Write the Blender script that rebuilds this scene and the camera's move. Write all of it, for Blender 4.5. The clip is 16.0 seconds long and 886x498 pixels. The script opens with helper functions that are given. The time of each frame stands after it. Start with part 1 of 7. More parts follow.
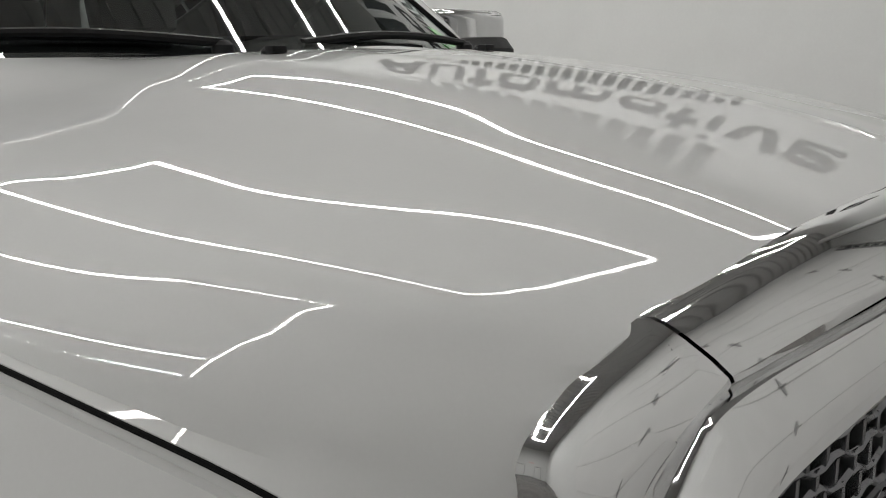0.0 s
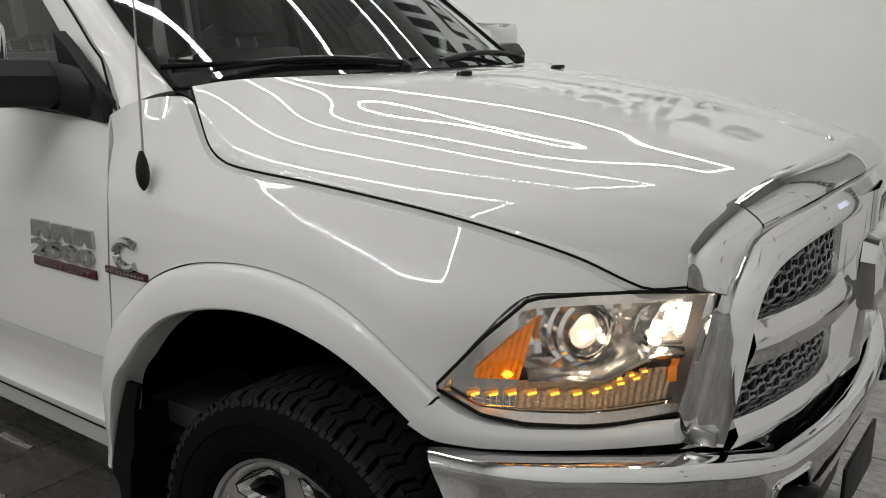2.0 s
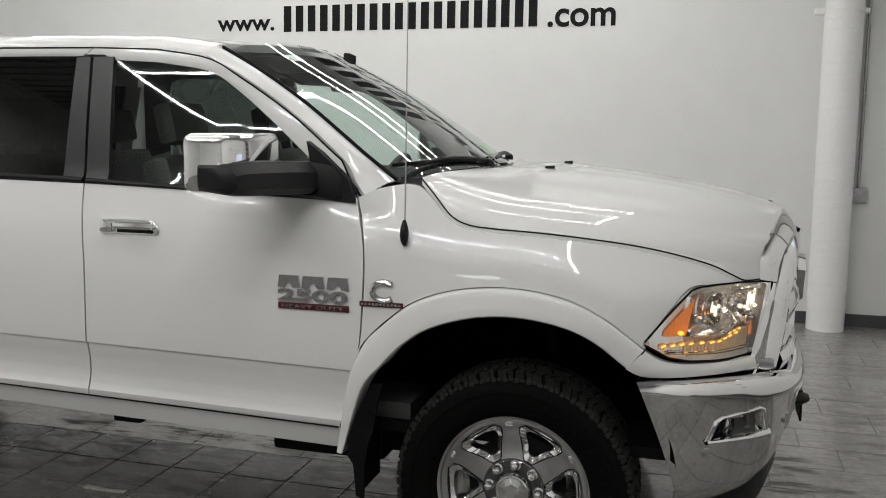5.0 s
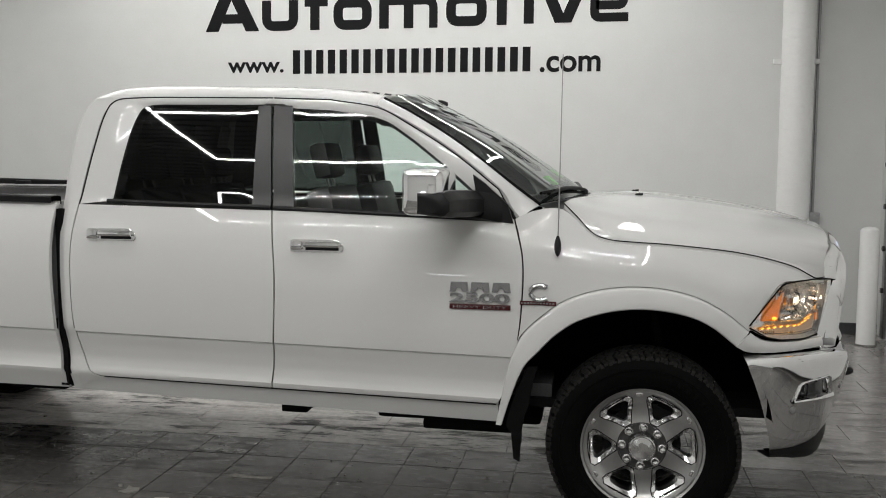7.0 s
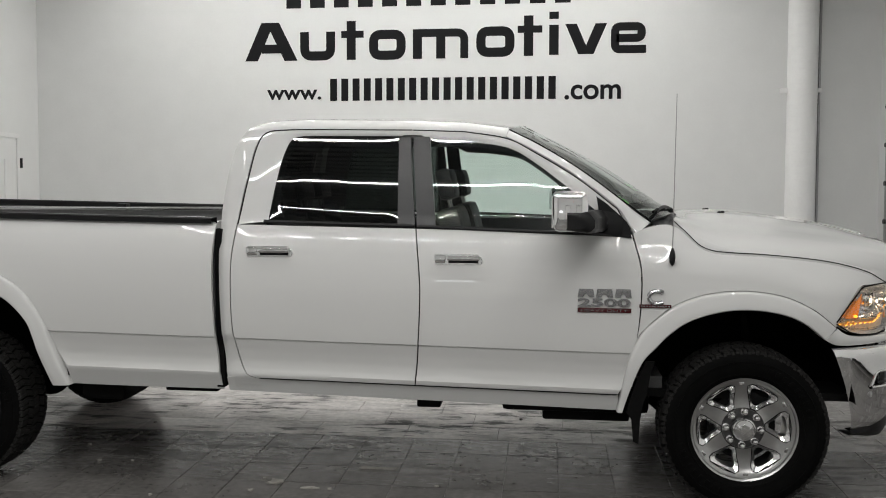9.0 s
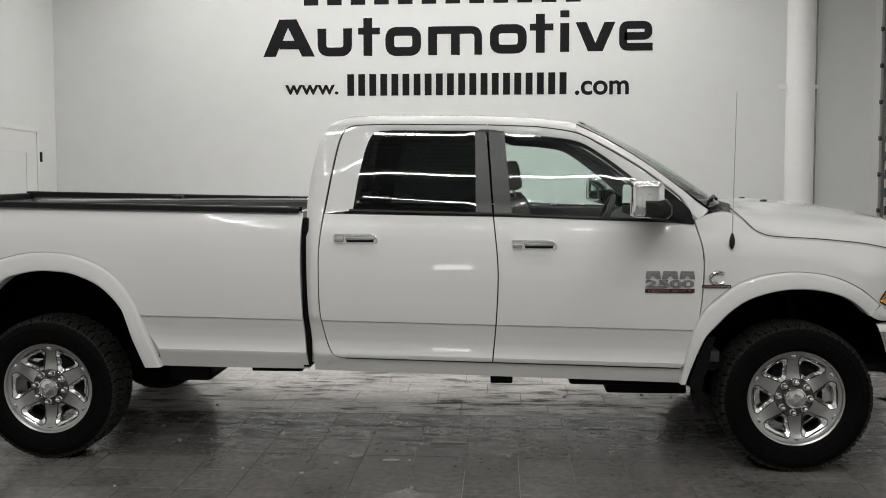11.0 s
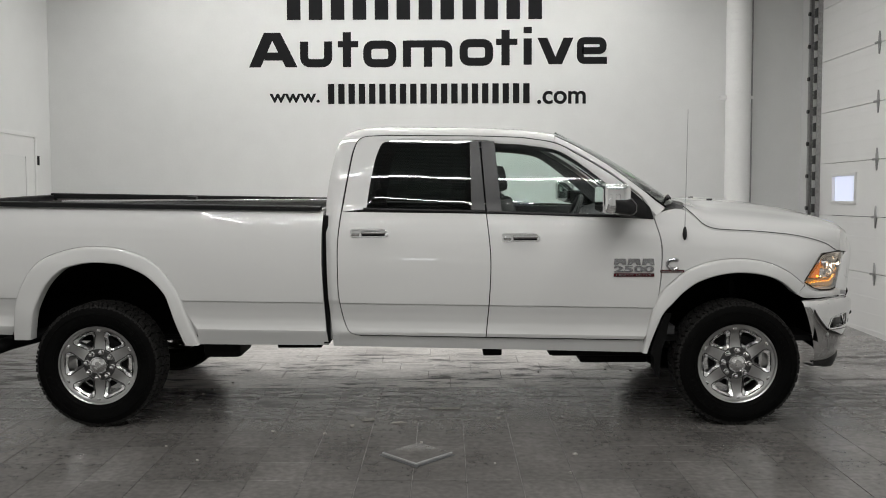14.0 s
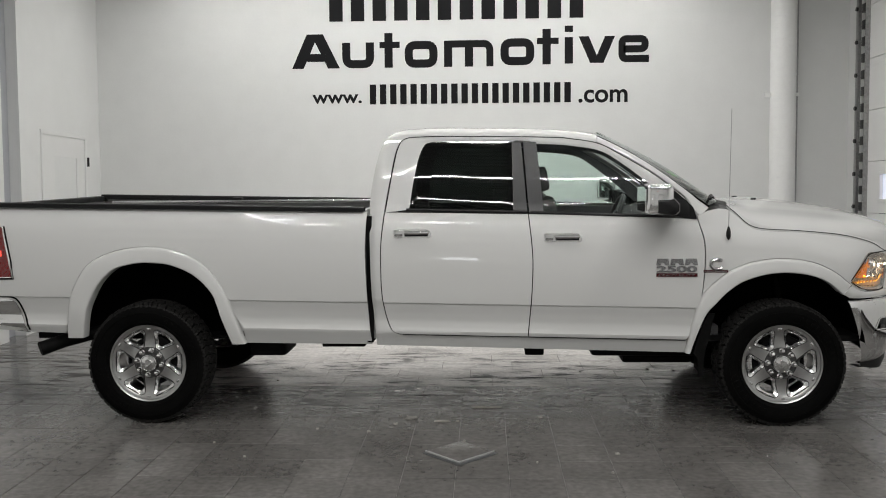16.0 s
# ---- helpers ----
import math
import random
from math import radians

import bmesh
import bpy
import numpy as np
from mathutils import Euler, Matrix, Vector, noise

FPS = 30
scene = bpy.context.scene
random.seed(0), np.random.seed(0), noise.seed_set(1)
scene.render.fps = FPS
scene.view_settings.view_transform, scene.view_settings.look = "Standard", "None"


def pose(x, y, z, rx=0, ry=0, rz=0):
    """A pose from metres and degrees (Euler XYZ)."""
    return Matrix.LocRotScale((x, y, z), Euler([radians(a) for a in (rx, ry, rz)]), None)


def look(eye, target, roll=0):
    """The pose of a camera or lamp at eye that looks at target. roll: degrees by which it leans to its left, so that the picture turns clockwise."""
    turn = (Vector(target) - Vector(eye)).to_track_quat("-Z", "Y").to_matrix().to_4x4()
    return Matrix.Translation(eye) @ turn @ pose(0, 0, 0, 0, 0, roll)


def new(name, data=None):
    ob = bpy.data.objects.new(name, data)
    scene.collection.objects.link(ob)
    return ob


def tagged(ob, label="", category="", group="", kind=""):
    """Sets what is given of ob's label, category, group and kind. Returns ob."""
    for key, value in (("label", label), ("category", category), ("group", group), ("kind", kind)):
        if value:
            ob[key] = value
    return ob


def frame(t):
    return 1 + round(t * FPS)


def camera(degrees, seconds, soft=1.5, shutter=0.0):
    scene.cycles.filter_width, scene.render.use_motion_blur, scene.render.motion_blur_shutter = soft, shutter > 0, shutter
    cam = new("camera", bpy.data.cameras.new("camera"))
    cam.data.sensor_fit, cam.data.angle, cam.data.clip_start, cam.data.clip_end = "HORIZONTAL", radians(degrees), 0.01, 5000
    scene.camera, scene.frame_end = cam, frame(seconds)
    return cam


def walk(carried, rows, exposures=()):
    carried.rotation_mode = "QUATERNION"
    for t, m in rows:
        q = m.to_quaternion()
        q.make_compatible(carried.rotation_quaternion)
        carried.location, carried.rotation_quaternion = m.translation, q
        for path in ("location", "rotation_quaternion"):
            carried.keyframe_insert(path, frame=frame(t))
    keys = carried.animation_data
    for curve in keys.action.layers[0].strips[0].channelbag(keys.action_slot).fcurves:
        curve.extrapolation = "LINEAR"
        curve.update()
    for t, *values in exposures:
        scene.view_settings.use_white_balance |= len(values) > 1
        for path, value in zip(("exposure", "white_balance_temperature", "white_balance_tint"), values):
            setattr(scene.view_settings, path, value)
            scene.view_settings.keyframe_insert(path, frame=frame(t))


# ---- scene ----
cam = camera(52.6, 16.0, soft=1.0)
PATH = [
    (0, (1.106, -1.141, 1.475), (-0.194, 0.334, 1.102), 0.2),
    (0.5, (1.139, -1.379, 1.494), (-0.116, 0.128, 1.101), 0.6),
    (1, (1.224, -1.640, 1.512), (-0.004, -0.114, 1.103), 0.4),
    (1.5, (1.289, -1.913, 1.553), (0.111, -0.353, 1.13), 1.0),
    (2, (1.319, -2.232, 1.573), (0.195, -0.635, 1.142), 1.3),
    (2.5, (1.272, -2.48, 1.581), (0.201, -0.843, 1.167), 1.4),
    (3, (1.146, -2.706, 1.563), (0.168, -0.999, 1.205), 1.6),
    (3.5, (1.029, -2.987, 1.571), (0.158, -1.215, 1.253), 1.2),
    (4, (0.918, -3.328, 1.59), (0.161, -1.496, 1.324), 1.1),
    (4.2, (0.851, -3.427, 1.589), (0.141, -1.575, 1.334), 1.1),
    (6.3, (0.094, -4.525, 1.547), (-0.294, -2.569, 1.389), 0.7),
    (6.5, (0.005, -4.61, 1.549), (-0.367, -2.651, 1.399), 0.7),
    (7, (-0.212, -4.854, 1.552), (-0.551, -2.888, 1.41), 0.6),
    (7.5, (-0.414, -5.121, 1.573), (-0.728, -3.15, 1.44), 0.5),
    (8, (-0.623, -5.243, 1.555), (-0.91, -3.267, 1.428), 0.3),
    (8.5, (-0.827, -5.375, 1.565), (-1.083, -3.395, 1.454), 0.3),
    (9, (-1.013, -5.573, 1.555), (-1.239, -3.589, 1.456), 0.2),
    (9.5, (-1.175, -5.728, 1.551), (-1.376, -3.741, 1.45), 0.1),
    (9.7, (-1.242, -5.757, 1.564), (-1.433, -3.769, 1.451), 0.1),
    (11.8, (-1.778, -6.172, 1.518), (-1.858, -4.177, 1.404), -0.1),
    (12, (-1.793, -6.229, 1.518), (-1.857, -4.234, 1.399), -0.1),
    (12.5, (-1.813, -6.429, 1.517), (-1.833, -4.433, 1.396), -0.2),
    (13, (-1.85, -6.605, 1.518), (-1.843, -4.608, 1.4), -0.1),
    (13.5, (-1.905, -6.781, 1.525), (-1.901, -4.784, 1.414), -0.2),
    (14, (-1.954, -6.895, 1.533), (-1.96, -4.899, 1.42), -0.2),
    (14.5, (-1.966, -6.911, 1.536), (-1.988, -4.914, 1.421), -0.2),
    (15, (-1.974, -6.943, 1.549), (-2.024, -4.948, 1.432), -0.2),
    (15.5, (-1.975, -6.948, 1.548), (-2.054, -4.953, 1.43), -0.3),
    (16, (-1.969, -6.942, 1.55), (-2.064, -4.948, 1.433), -0.4),
]
walk(cam, [(t, look(eye, target, roll)) for t, eye, target, roll in PATH],
     exposures=[(0, -0.36), (0.5, -0.40), (1, -0.38), (1.5, -0.22), (2.2, 0.02), (3, 0.06), (4, 0.04), (6.5, -0.05), (9.5, -0.06), (12, -0.06), (16, -0.06)])

# ---- world and light ----
SLOPE = 0.0322          # the tiled floor falls towards the drain, 3 in 100
world = bpy.data.worlds.new("room_air")
scene.world = world
world.use_nodes = True
world.node_tree.nodes["Background"].inputs[0].default_value = (0.8, 0.85, 0.9, 1)
world.node_tree.nodes["Background"].inputs[1].default_value = 0.01

WALL_Y, LEFT_X, RIGHT_X, BACK_Y, CEIL = 4.255, -6.85, 2.44, -10.5, 4.9


def floor_z(y):
    return SLOPE * (y + 0.93)


# ---- materials ----
def mat(name, color=(0.8, 0.8, 0.8), rough=0.5, metal=0.0, coat=0.0, grain=0.0, scale=40.0, bump=0.0, stain=0.0,
        emit=0.0, island=0.0, emit_color=None, spec=0.5, dirt=0.0, painted_sheen=None):
    m = bpy.data.materials.new(name)
    m.use_nodes = True
    nt = m.node_tree
    b = nt.nodes["Principled BSDF"]
    b.inputs["Base Color"].default_value = (*color, 1)
    b.inputs["Roughness"].default_value = rough
    b.inputs["Metallic"].default_value = metal
    b.inputs["Specular IOR Level"].default_value = spec
    if coat:
        b.inputs["Coat Weight"].default_value = coat
        b.inputs["Coat Roughness"].default_value = 0.015
    if emit:
        b.inputs["Emission Color"].default_value = (*(emit_color or color), 1)
        b.inputs["Emission Strength"].default_value = emit
    if grain or bump or stain or island:
        tc = nt.nodes.new("ShaderNodeTexCoord")
        src = tc.outputs["Object"]
        if island:   # pieces share a mesh: take the pattern from the place
            src = nt.nodes.new("ShaderNodeNewGeometry").outputs["Position"]
        fine = nt.nodes.new("ShaderNodeTexNoise")
        fine.inputs["Scale"].default_value = scale
        fine.inputs["Detail"].default_value = 6
        nt.links.new(src, fine.inputs["Vector"])
        big = nt.nodes.new("ShaderNodeTexNoise")
        big.inputs["Scale"].default_value = scale / 14
        big.inputs["Detail"].default_value = 4
        nt.links.new(src, big.inputs["Vector"])
        last = None

        def shade(src, amount, last):
            ramp = nt.nodes.new("ShaderNodeMapRange")
            ramp.inputs[1].default_value, ramp.inputs[2].default_value = 0.3, 0.7
            ramp.inputs[3].default_value, ramp.inputs[4].default_value = 1 - amount, 1 + amount * 0.6
            nt.links.new(src, ramp.inputs[0])
            mix = nt.nodes.new("ShaderNodeMix")
            mix.data_type, mix.blend_type = "RGBA", "MULTIPLY"
            mix.inputs[0].default_value = 1
            if last is None:
                mix.inputs[6].default_value = (*color, 1)
            else:
                nt.links.new(last, mix.inputs[6])
            nt.links.new(ramp.outputs[0], mix.inputs[7])
            return mix.outputs[2]
        if grain:
            last = shade(fine.outputs[0], grain, last)
        if stain:
            last = shade(big.outputs[0], stain, last)
        if island:
            info = nt.nodes.new("ShaderNodeObjectInfo")
            geo = nt.nodes.new("ShaderNodeNewGeometry")
            add = nt.nodes.new("ShaderNodeMath")
            add.operation = "ADD"
            nt.links.new(info.outputs["Random"], add.inputs[0])
            nt.links.new(geo.outputs["Random Per Island"], add.inputs[1])
            half = nt.nodes.new("ShaderNodeMath")
            half.operation = "FRACT"
            nt.links.new(add.outputs[0], half.inputs[0])
            last = shade(half.outputs[0], island, last)
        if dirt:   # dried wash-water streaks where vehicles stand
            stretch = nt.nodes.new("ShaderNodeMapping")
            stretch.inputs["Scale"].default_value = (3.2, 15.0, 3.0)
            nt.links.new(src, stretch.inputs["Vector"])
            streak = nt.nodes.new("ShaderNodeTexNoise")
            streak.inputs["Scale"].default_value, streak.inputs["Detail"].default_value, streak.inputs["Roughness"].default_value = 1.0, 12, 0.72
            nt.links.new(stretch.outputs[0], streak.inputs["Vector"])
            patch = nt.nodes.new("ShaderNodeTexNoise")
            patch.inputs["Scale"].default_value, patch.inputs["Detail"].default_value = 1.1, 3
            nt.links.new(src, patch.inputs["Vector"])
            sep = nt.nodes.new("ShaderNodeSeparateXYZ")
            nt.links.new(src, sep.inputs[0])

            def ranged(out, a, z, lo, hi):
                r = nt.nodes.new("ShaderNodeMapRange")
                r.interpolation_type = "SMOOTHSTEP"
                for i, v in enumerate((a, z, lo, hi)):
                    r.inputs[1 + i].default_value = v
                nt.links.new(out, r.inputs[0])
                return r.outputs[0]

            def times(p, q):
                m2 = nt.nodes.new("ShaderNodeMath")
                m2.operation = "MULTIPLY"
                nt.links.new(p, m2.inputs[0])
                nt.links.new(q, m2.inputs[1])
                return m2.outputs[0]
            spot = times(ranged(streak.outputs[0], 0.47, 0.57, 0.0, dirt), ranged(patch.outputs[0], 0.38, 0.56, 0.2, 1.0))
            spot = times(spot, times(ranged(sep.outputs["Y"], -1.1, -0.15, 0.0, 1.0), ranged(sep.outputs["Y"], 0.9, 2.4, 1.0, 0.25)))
            if painted_sheen:   # bright sheen of the far floor, painted as a paler tile colour
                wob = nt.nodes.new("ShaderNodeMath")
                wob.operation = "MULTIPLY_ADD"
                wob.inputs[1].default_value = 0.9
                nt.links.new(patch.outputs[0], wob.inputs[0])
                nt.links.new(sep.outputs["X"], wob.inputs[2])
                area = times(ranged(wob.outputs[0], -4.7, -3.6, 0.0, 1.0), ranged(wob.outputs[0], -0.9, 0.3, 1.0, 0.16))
                sheen_mix = nt.nodes.new("ShaderNodeMix")
                sheen_mix.data_type = "RGBA"
                sheen_mix.inputs[7].default_value = (*painted_sheen, 1)
                nt.links.new(area, sheen_mix.inputs[0])
                nt.links.new(last, sheen_mix.inputs[6])
                last = shade(fine.outputs[0], grain, sheen_mix.outputs[2])
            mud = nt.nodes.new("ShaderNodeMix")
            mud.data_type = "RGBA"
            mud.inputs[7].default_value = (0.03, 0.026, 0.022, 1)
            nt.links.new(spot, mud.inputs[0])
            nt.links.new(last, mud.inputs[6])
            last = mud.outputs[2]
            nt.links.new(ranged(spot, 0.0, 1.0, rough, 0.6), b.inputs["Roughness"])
        if last is not None:
            nt.links.new(last, b.inputs["Base Color"])
        if (grain or stain) and not dirt:
            rr = nt.nodes.new("ShaderNodeMapRange")
            rr.inputs[3].default_value, rr.inputs[4].default_value = rough * 0.8, min(1, rough * 1.3)
            nt.links.new(big.outputs[0], rr.inputs[0])
            nt.links.new(rr.outputs[0], b.inputs["Roughness"])
        if bump:
            bp = nt.nodes.new("ShaderNodeBump")
            bp.inputs["Strength"].default_value = bump
            bp.inputs["Distance"].default_value = 0.004
            nt.links.new(fine.outputs[0], bp.inputs["Height"])
            nt.links.new(bp.outputs[0], b.inputs["Normal"])
    return m


def glass(name, tint, gloss=0.02, ior=1.6):
    """Thin pane: tinted see-through with a Fresnel gloss."""
    m = bpy.data.materials.new(name)
    m.use_nodes = True
    nt = m.node_tree
    nt.nodes.remove(nt.nodes["Principled BSDF"])
    out = nt.nodes["Material Output"]
    tr = nt.nodes.new("ShaderNodeBsdfTransparent")
    tr.inputs[0].default_value = (*tint, 1)
    gl = nt.nodes.new("ShaderNodeBsdfGlossy")
    gl.inputs[0].default_value = (0.95, 0.97, 0.96, 1)
    gl.inputs["Roughness"].default_value = gloss
    fr = nt.nodes.new("ShaderNodeFresnel")
    fr.inputs[0].default_value = ior
    mx = nt.nodes.new("ShaderNodeMixShader")
    nt.links.new(fr.outputs[0], mx.inputs[0])
    nt.links.new(tr.outputs[0], mx.inputs[1])
    nt.links.new(gl.outputs[0], mx.inputs[2])
    nt.links.new(mx.outputs[0], out.inputs[0])
    return m


PAINT = mat("white_car_paint", (0.575, 0.575, 0.566), 0.45, coat=1.0, grain=0.012, scale=300, spec=0.08)
CHROME = mat("chrome", (0.78, 0.78, 0.78), 0.045, 1.0, grain=0.02, scale=30)
BRIGHT = mat("polished_alloy", (0.62, 0.62, 0.62), 0.11, 1.0, grain=0.04, scale=60)
SATIN = mat("satin_alloy", (0.42, 0.42, 0.42), 0.3, 1.0, grain=0.05, scale=60)
BLACK = mat("black_plastic", (0.0085, 0.0085, 0.009), 0.42, spec=0.22, grain=0.2, scale=200, bump=0.1)
GLOSSBLACK = mat("gloss_black_trim", (0.012, 0.012, 0.013), 0.12, grain=0.1, scale=60)
PILLAR = mat("pillar_applique", (0.012, 0.0125, 0.0135), 0.34, grain=0.15, scale=120)
RUBBER = mat("tyre_rubber", (0.0030, 0.0030, 0.0029), 0.7, grain=0.25, scale=70, bump=0.15, stain=0.25, spec=0.05)
TREAD = mat("tread_rubber", (0.011, 0.0105, 0.0098), 0.75, grain=0.35, scale=90, bump=0.3, stain=0.3, spec=0.25)
SEAL = mat("seam_rubber", (0.005, 0.005, 0.005), 0.7, grain=0.1, spec=0.1)
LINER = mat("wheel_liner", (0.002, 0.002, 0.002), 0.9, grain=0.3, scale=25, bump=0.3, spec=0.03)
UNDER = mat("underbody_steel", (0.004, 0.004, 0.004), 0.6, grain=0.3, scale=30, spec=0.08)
GLASS = glass("clear_glass", (0.86, 0.95, 0.915))
LAMINATE = glass("laminated_glass", (0.86, 0.95, 0.915), 0.02, 2.0)
TINT = glass("privacy_glass", (0.07, 0.085, 0.08))
LENS = glass("lamp_lens", (0.97, 0.97, 0.97), 0.01)
AMBER = mat("amber_plastic", (0.78, 0.21, 0.004), 0.12, coat=0.8, emit=0.13, emit_color=(1.0, 0.32, 0.01), grain=0.3, scale=120, bump=0.6)
GLOW = mat("glowing_lens", (0.9, 0.85, 0.8), 0.2, emit=0.16, emit_color=(1.0, 0.86, 0.74))
CELL = mat("amber_cell", (0.75, 0.40, 0.12), 0.2, coat=0.6, emit=0.10, emit_color=(1.0, 0.45, 0.06), grain=0.3, scale=150, bump=0.5)
# the diodes' amber light is put into the trough's base colour
TROUGH = mat("amber_tinted_trough", (0.80, 0.62, 0.42), 0.28, 0.35, grain=0.3, scale=160, bump=0.8)
AMBERGLOW = mat("glowing_amber", (1.0, 0.4, 0.02), 0.3, emit=1.9, emit_color=(1.0, 0.45, 0.03))
LEDAMBER = mat("amber_led", (1.0, 0.5, 0.05), 0.3, emit=3.0, emit_color=(1.0, 0.42, 0.03))
BULB = mat("lit_bulb", (1, 0.9, 0.75), 0.3, emit=9, emit_color=(1.0, 0.80, 0.56))
BULBDIM = mat("lit_projector", (1, 0.9, 0.75), 0.2, emit=2.2, emit_color=(1.0, 0.82, 0.62))
REDLENS = mat("red_lens", (0.06, 0.002, 0.003), 0.1, coat=0.5, grain=0.4, scale=60, emit=0.05, emit_color=(1.0, 0.03, 0.02))
REDGLOW = mat("lit_red_lens", (0.5, 0.02, 0.02), 0.2, emit=1.2, emit_color=(1.0, 0.10, 0.06))
REDBADGE = mat("red_badge", (0.05, 0.003, 0.005), 0.25, grain=0.1)
SEATM = mat("dark_upholstery", (0.045, 0.045, 0.044), 0.6, grain=0.2, scale=120, bump=0.2)
DASH = mat("dashboard_vinyl", (0.05, 0.05, 0.051), 0.55, grain=0.2, scale=150, bump=0.2)
TRIM = mat("grey_cabin_trim", (0.07, 0.072, 0.075), 0.6, grain=0.15, scale=150)
HEADLINER = mat("headliner_cloth", (0.30, 0.30, 0.295), 0.9, grain=0.06, scale=200)
STICKER = mat("green_sticker", (0.08, 0.62, 0.03), 0.5, grain=0.1)
PAPER = mat("paper_sticker", (0.75, 0.78, 0.75), 0.6, grain=0.05)
WALLM = mat("white_wall_paint", (0.78, 0.785, 0.775), 0.6, grain=0.012, scale=60, bump=0.03, stain=0.02)
CEILM = mat("ceiling_paint", (0.48, 0.48, 0.475), 0.6, grain=0.04, scale=20, stain=0.05)
LETTER = mat("black_wall_vinyl", (0.005, 0.005, 0.006), 0.55, spec=0.2, grain=0.1, scale=60)
BASEM = mat("grey_base_tile", (0.065, 0.067, 0.07), 0.35, grain=0.15, scale=30, stain=0.1)
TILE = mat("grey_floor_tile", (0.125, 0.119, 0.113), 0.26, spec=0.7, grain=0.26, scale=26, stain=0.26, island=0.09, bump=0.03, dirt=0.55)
# the last colour paints the wall's sheen onto the far tiles
TILEGLOSS = mat("polished_grey_tile", (0.17, 0.162, 0.155), 0.14, spec=1.0, grain=0.16, scale=26, stain=0.2, island=0.09, bump=0.006, dirt=0.97, painted_sheen=(0.86, 0.815, 0.785))
GROUT = mat("grey_grout", (0.20, 0.19, 0.18), 0.8, grain=0.3, scale=60)
PIPEM = mat("white_pipe_paint", (0.86, 0.86, 0.85), 0.4, grain=0.02, scale=40, bump=0.05)
DOORM = mat("white_door_paint", (0.80, 0.80, 0.79), 0.45, grain=0.015, scale=50, stain=0.02)
GREYPANEL = mat("blue_grey_panel", (0.42, 0.43, 0.46), 0.6, grain=0.03, scale=40)
GALV = mat("galvanised_steel", (0.38, 0.38, 0.38), 0.35, 0.9, grain=0.2, scale=40)
DARKSTEEL = mat("dark_track_steel", (0.08, 0.08, 0.08), 0.4, 0.7, grain=0.25, scale=60)
SURROUND = mat("bright_window_edge", (0.85, 0.85, 0.85), 0.16, 1.0, grain=0.03, scale=50)
BADGE = mat("dark_badge_chrome", (0.46, 0.46, 0.47), 0.15, 1.0, grain=0.1, scale=60)
MACHINED = mat("machined_alloy", (0.43, 0.43, 0.425), 0.30, 1.0, grain=0.05, scale=50)
FROST = mat("frosted_pane", (0.36, 0.375, 0.41), 0.25, grain=0.03, scale=30)
LAMPHOUSE = mat("lamp_reflector", (0.90, 0.89, 0.87), 0.13, 0.8, grain=0.15, scale=90)
LAMPGREY = mat("grey_lamp_trim", (0.72, 0.71, 0.69), 0.22, 0.5, grain=0.12, scale=120)
LAMPDARK = mat("dark_lamp_trim", (0.16, 0.14, 0.13), 0.3, 0.3, grain=0.12, scale=120)
WINLIGHT = mat("daylight_pane", (0.6, 0.65, 0.8), 0.2, emit=0.65, emit_color=(0.74, 0.79, 1.0))
DAYPANE = mat("bright_pane", (0.8, 0.82, 0.85), 0.2, emit=7.0, emit_color=(0.93, 0.96, 1.0))
DEBRIS = mat("dry_leaf", (0.30, 0.285, 0.26), 0.8, grain=0.3, scale=60)
BEDLINER = mat("bed_liner", (0.30, 0.30, 0.30), 0.45, grain=0.1, scale=30, stain=0.1)
EXIT = mat("red_sign", (0.6, 0.02, 0.03), 0.5, emit=0.6, emit_color=(1.0, 0.08, 0.1))


# ---- building helpers ----
def link(name, bm, material, parent=None, label="", smooth=True):
    me = bpy.data.meshes.new(name)
    bmesh.ops.recalc_face_normals(bm, faces=bm.faces)
    bm.to_mesh(me)
    bm.free()
    return finish(name, me, material, parent, label, smooth)


def finish(name, me, material, parent=None, label="", smooth=True):
    me.materials.append(material)
    if smooth:
        me.shade_smooth()
        me.set_sharp_from_angle(angle=radians(32))
    ob = new(name, me)
    if parent:
        ob.parent = parent
    if label:
        ob["label"] = label
    return ob


def part(name, bm, material, parent, label="", smooth=True):
    return link(name, bm, material, parent, label, smooth)


def grid_faces(nu, nv, close=False):
    f = []
    for i in range(nu - 1 + (1 if close else 0)):
        for j in range(nv - 1):
            a, b = i * nv + j, ((i + 1) % nu) * nv + j
            f.append((a, b, b + 1, a + 1))
    return f


def sheet(verts, nu, nv, close=False, thick=0.0, inward=None):
    """A bmesh of a nu x nv sheet; with thick, a rim turned inward along the vector inward(v)."""
    bm = bmesh.new()
    vs = [bm.verts.new(v) for v in verts]
    for f in grid_faces(nu, nv, close):
        try:
            bm.faces.new([vs[i] for i in f])
        except ValueError:
            pass
    if thick:
        edge = [i * nv for i in range(nu)] + [(nu - 1) * nv + j for j in range(1, nv)]
        edge += [i * nv + nv - 1 for i in range(nu - 2, -1, -1)] + [j for j in range(nv - 2, 0, -1)]
        rim = [bm.verts.new(Vector(verts[i]) + Vector(inward) * thick) for i in edge]
        n = len(edge)
        for k in range(n):
            try:
                bm.faces.new([vs[edge[k]], vs[edge[(k + 1) % n]], rim[(k + 1) % n], rim[k]])
            except ValueError:
                pass
    bmesh.ops.remove_doubles(bm, verts=bm.verts, dist=1e-5)
    return bm


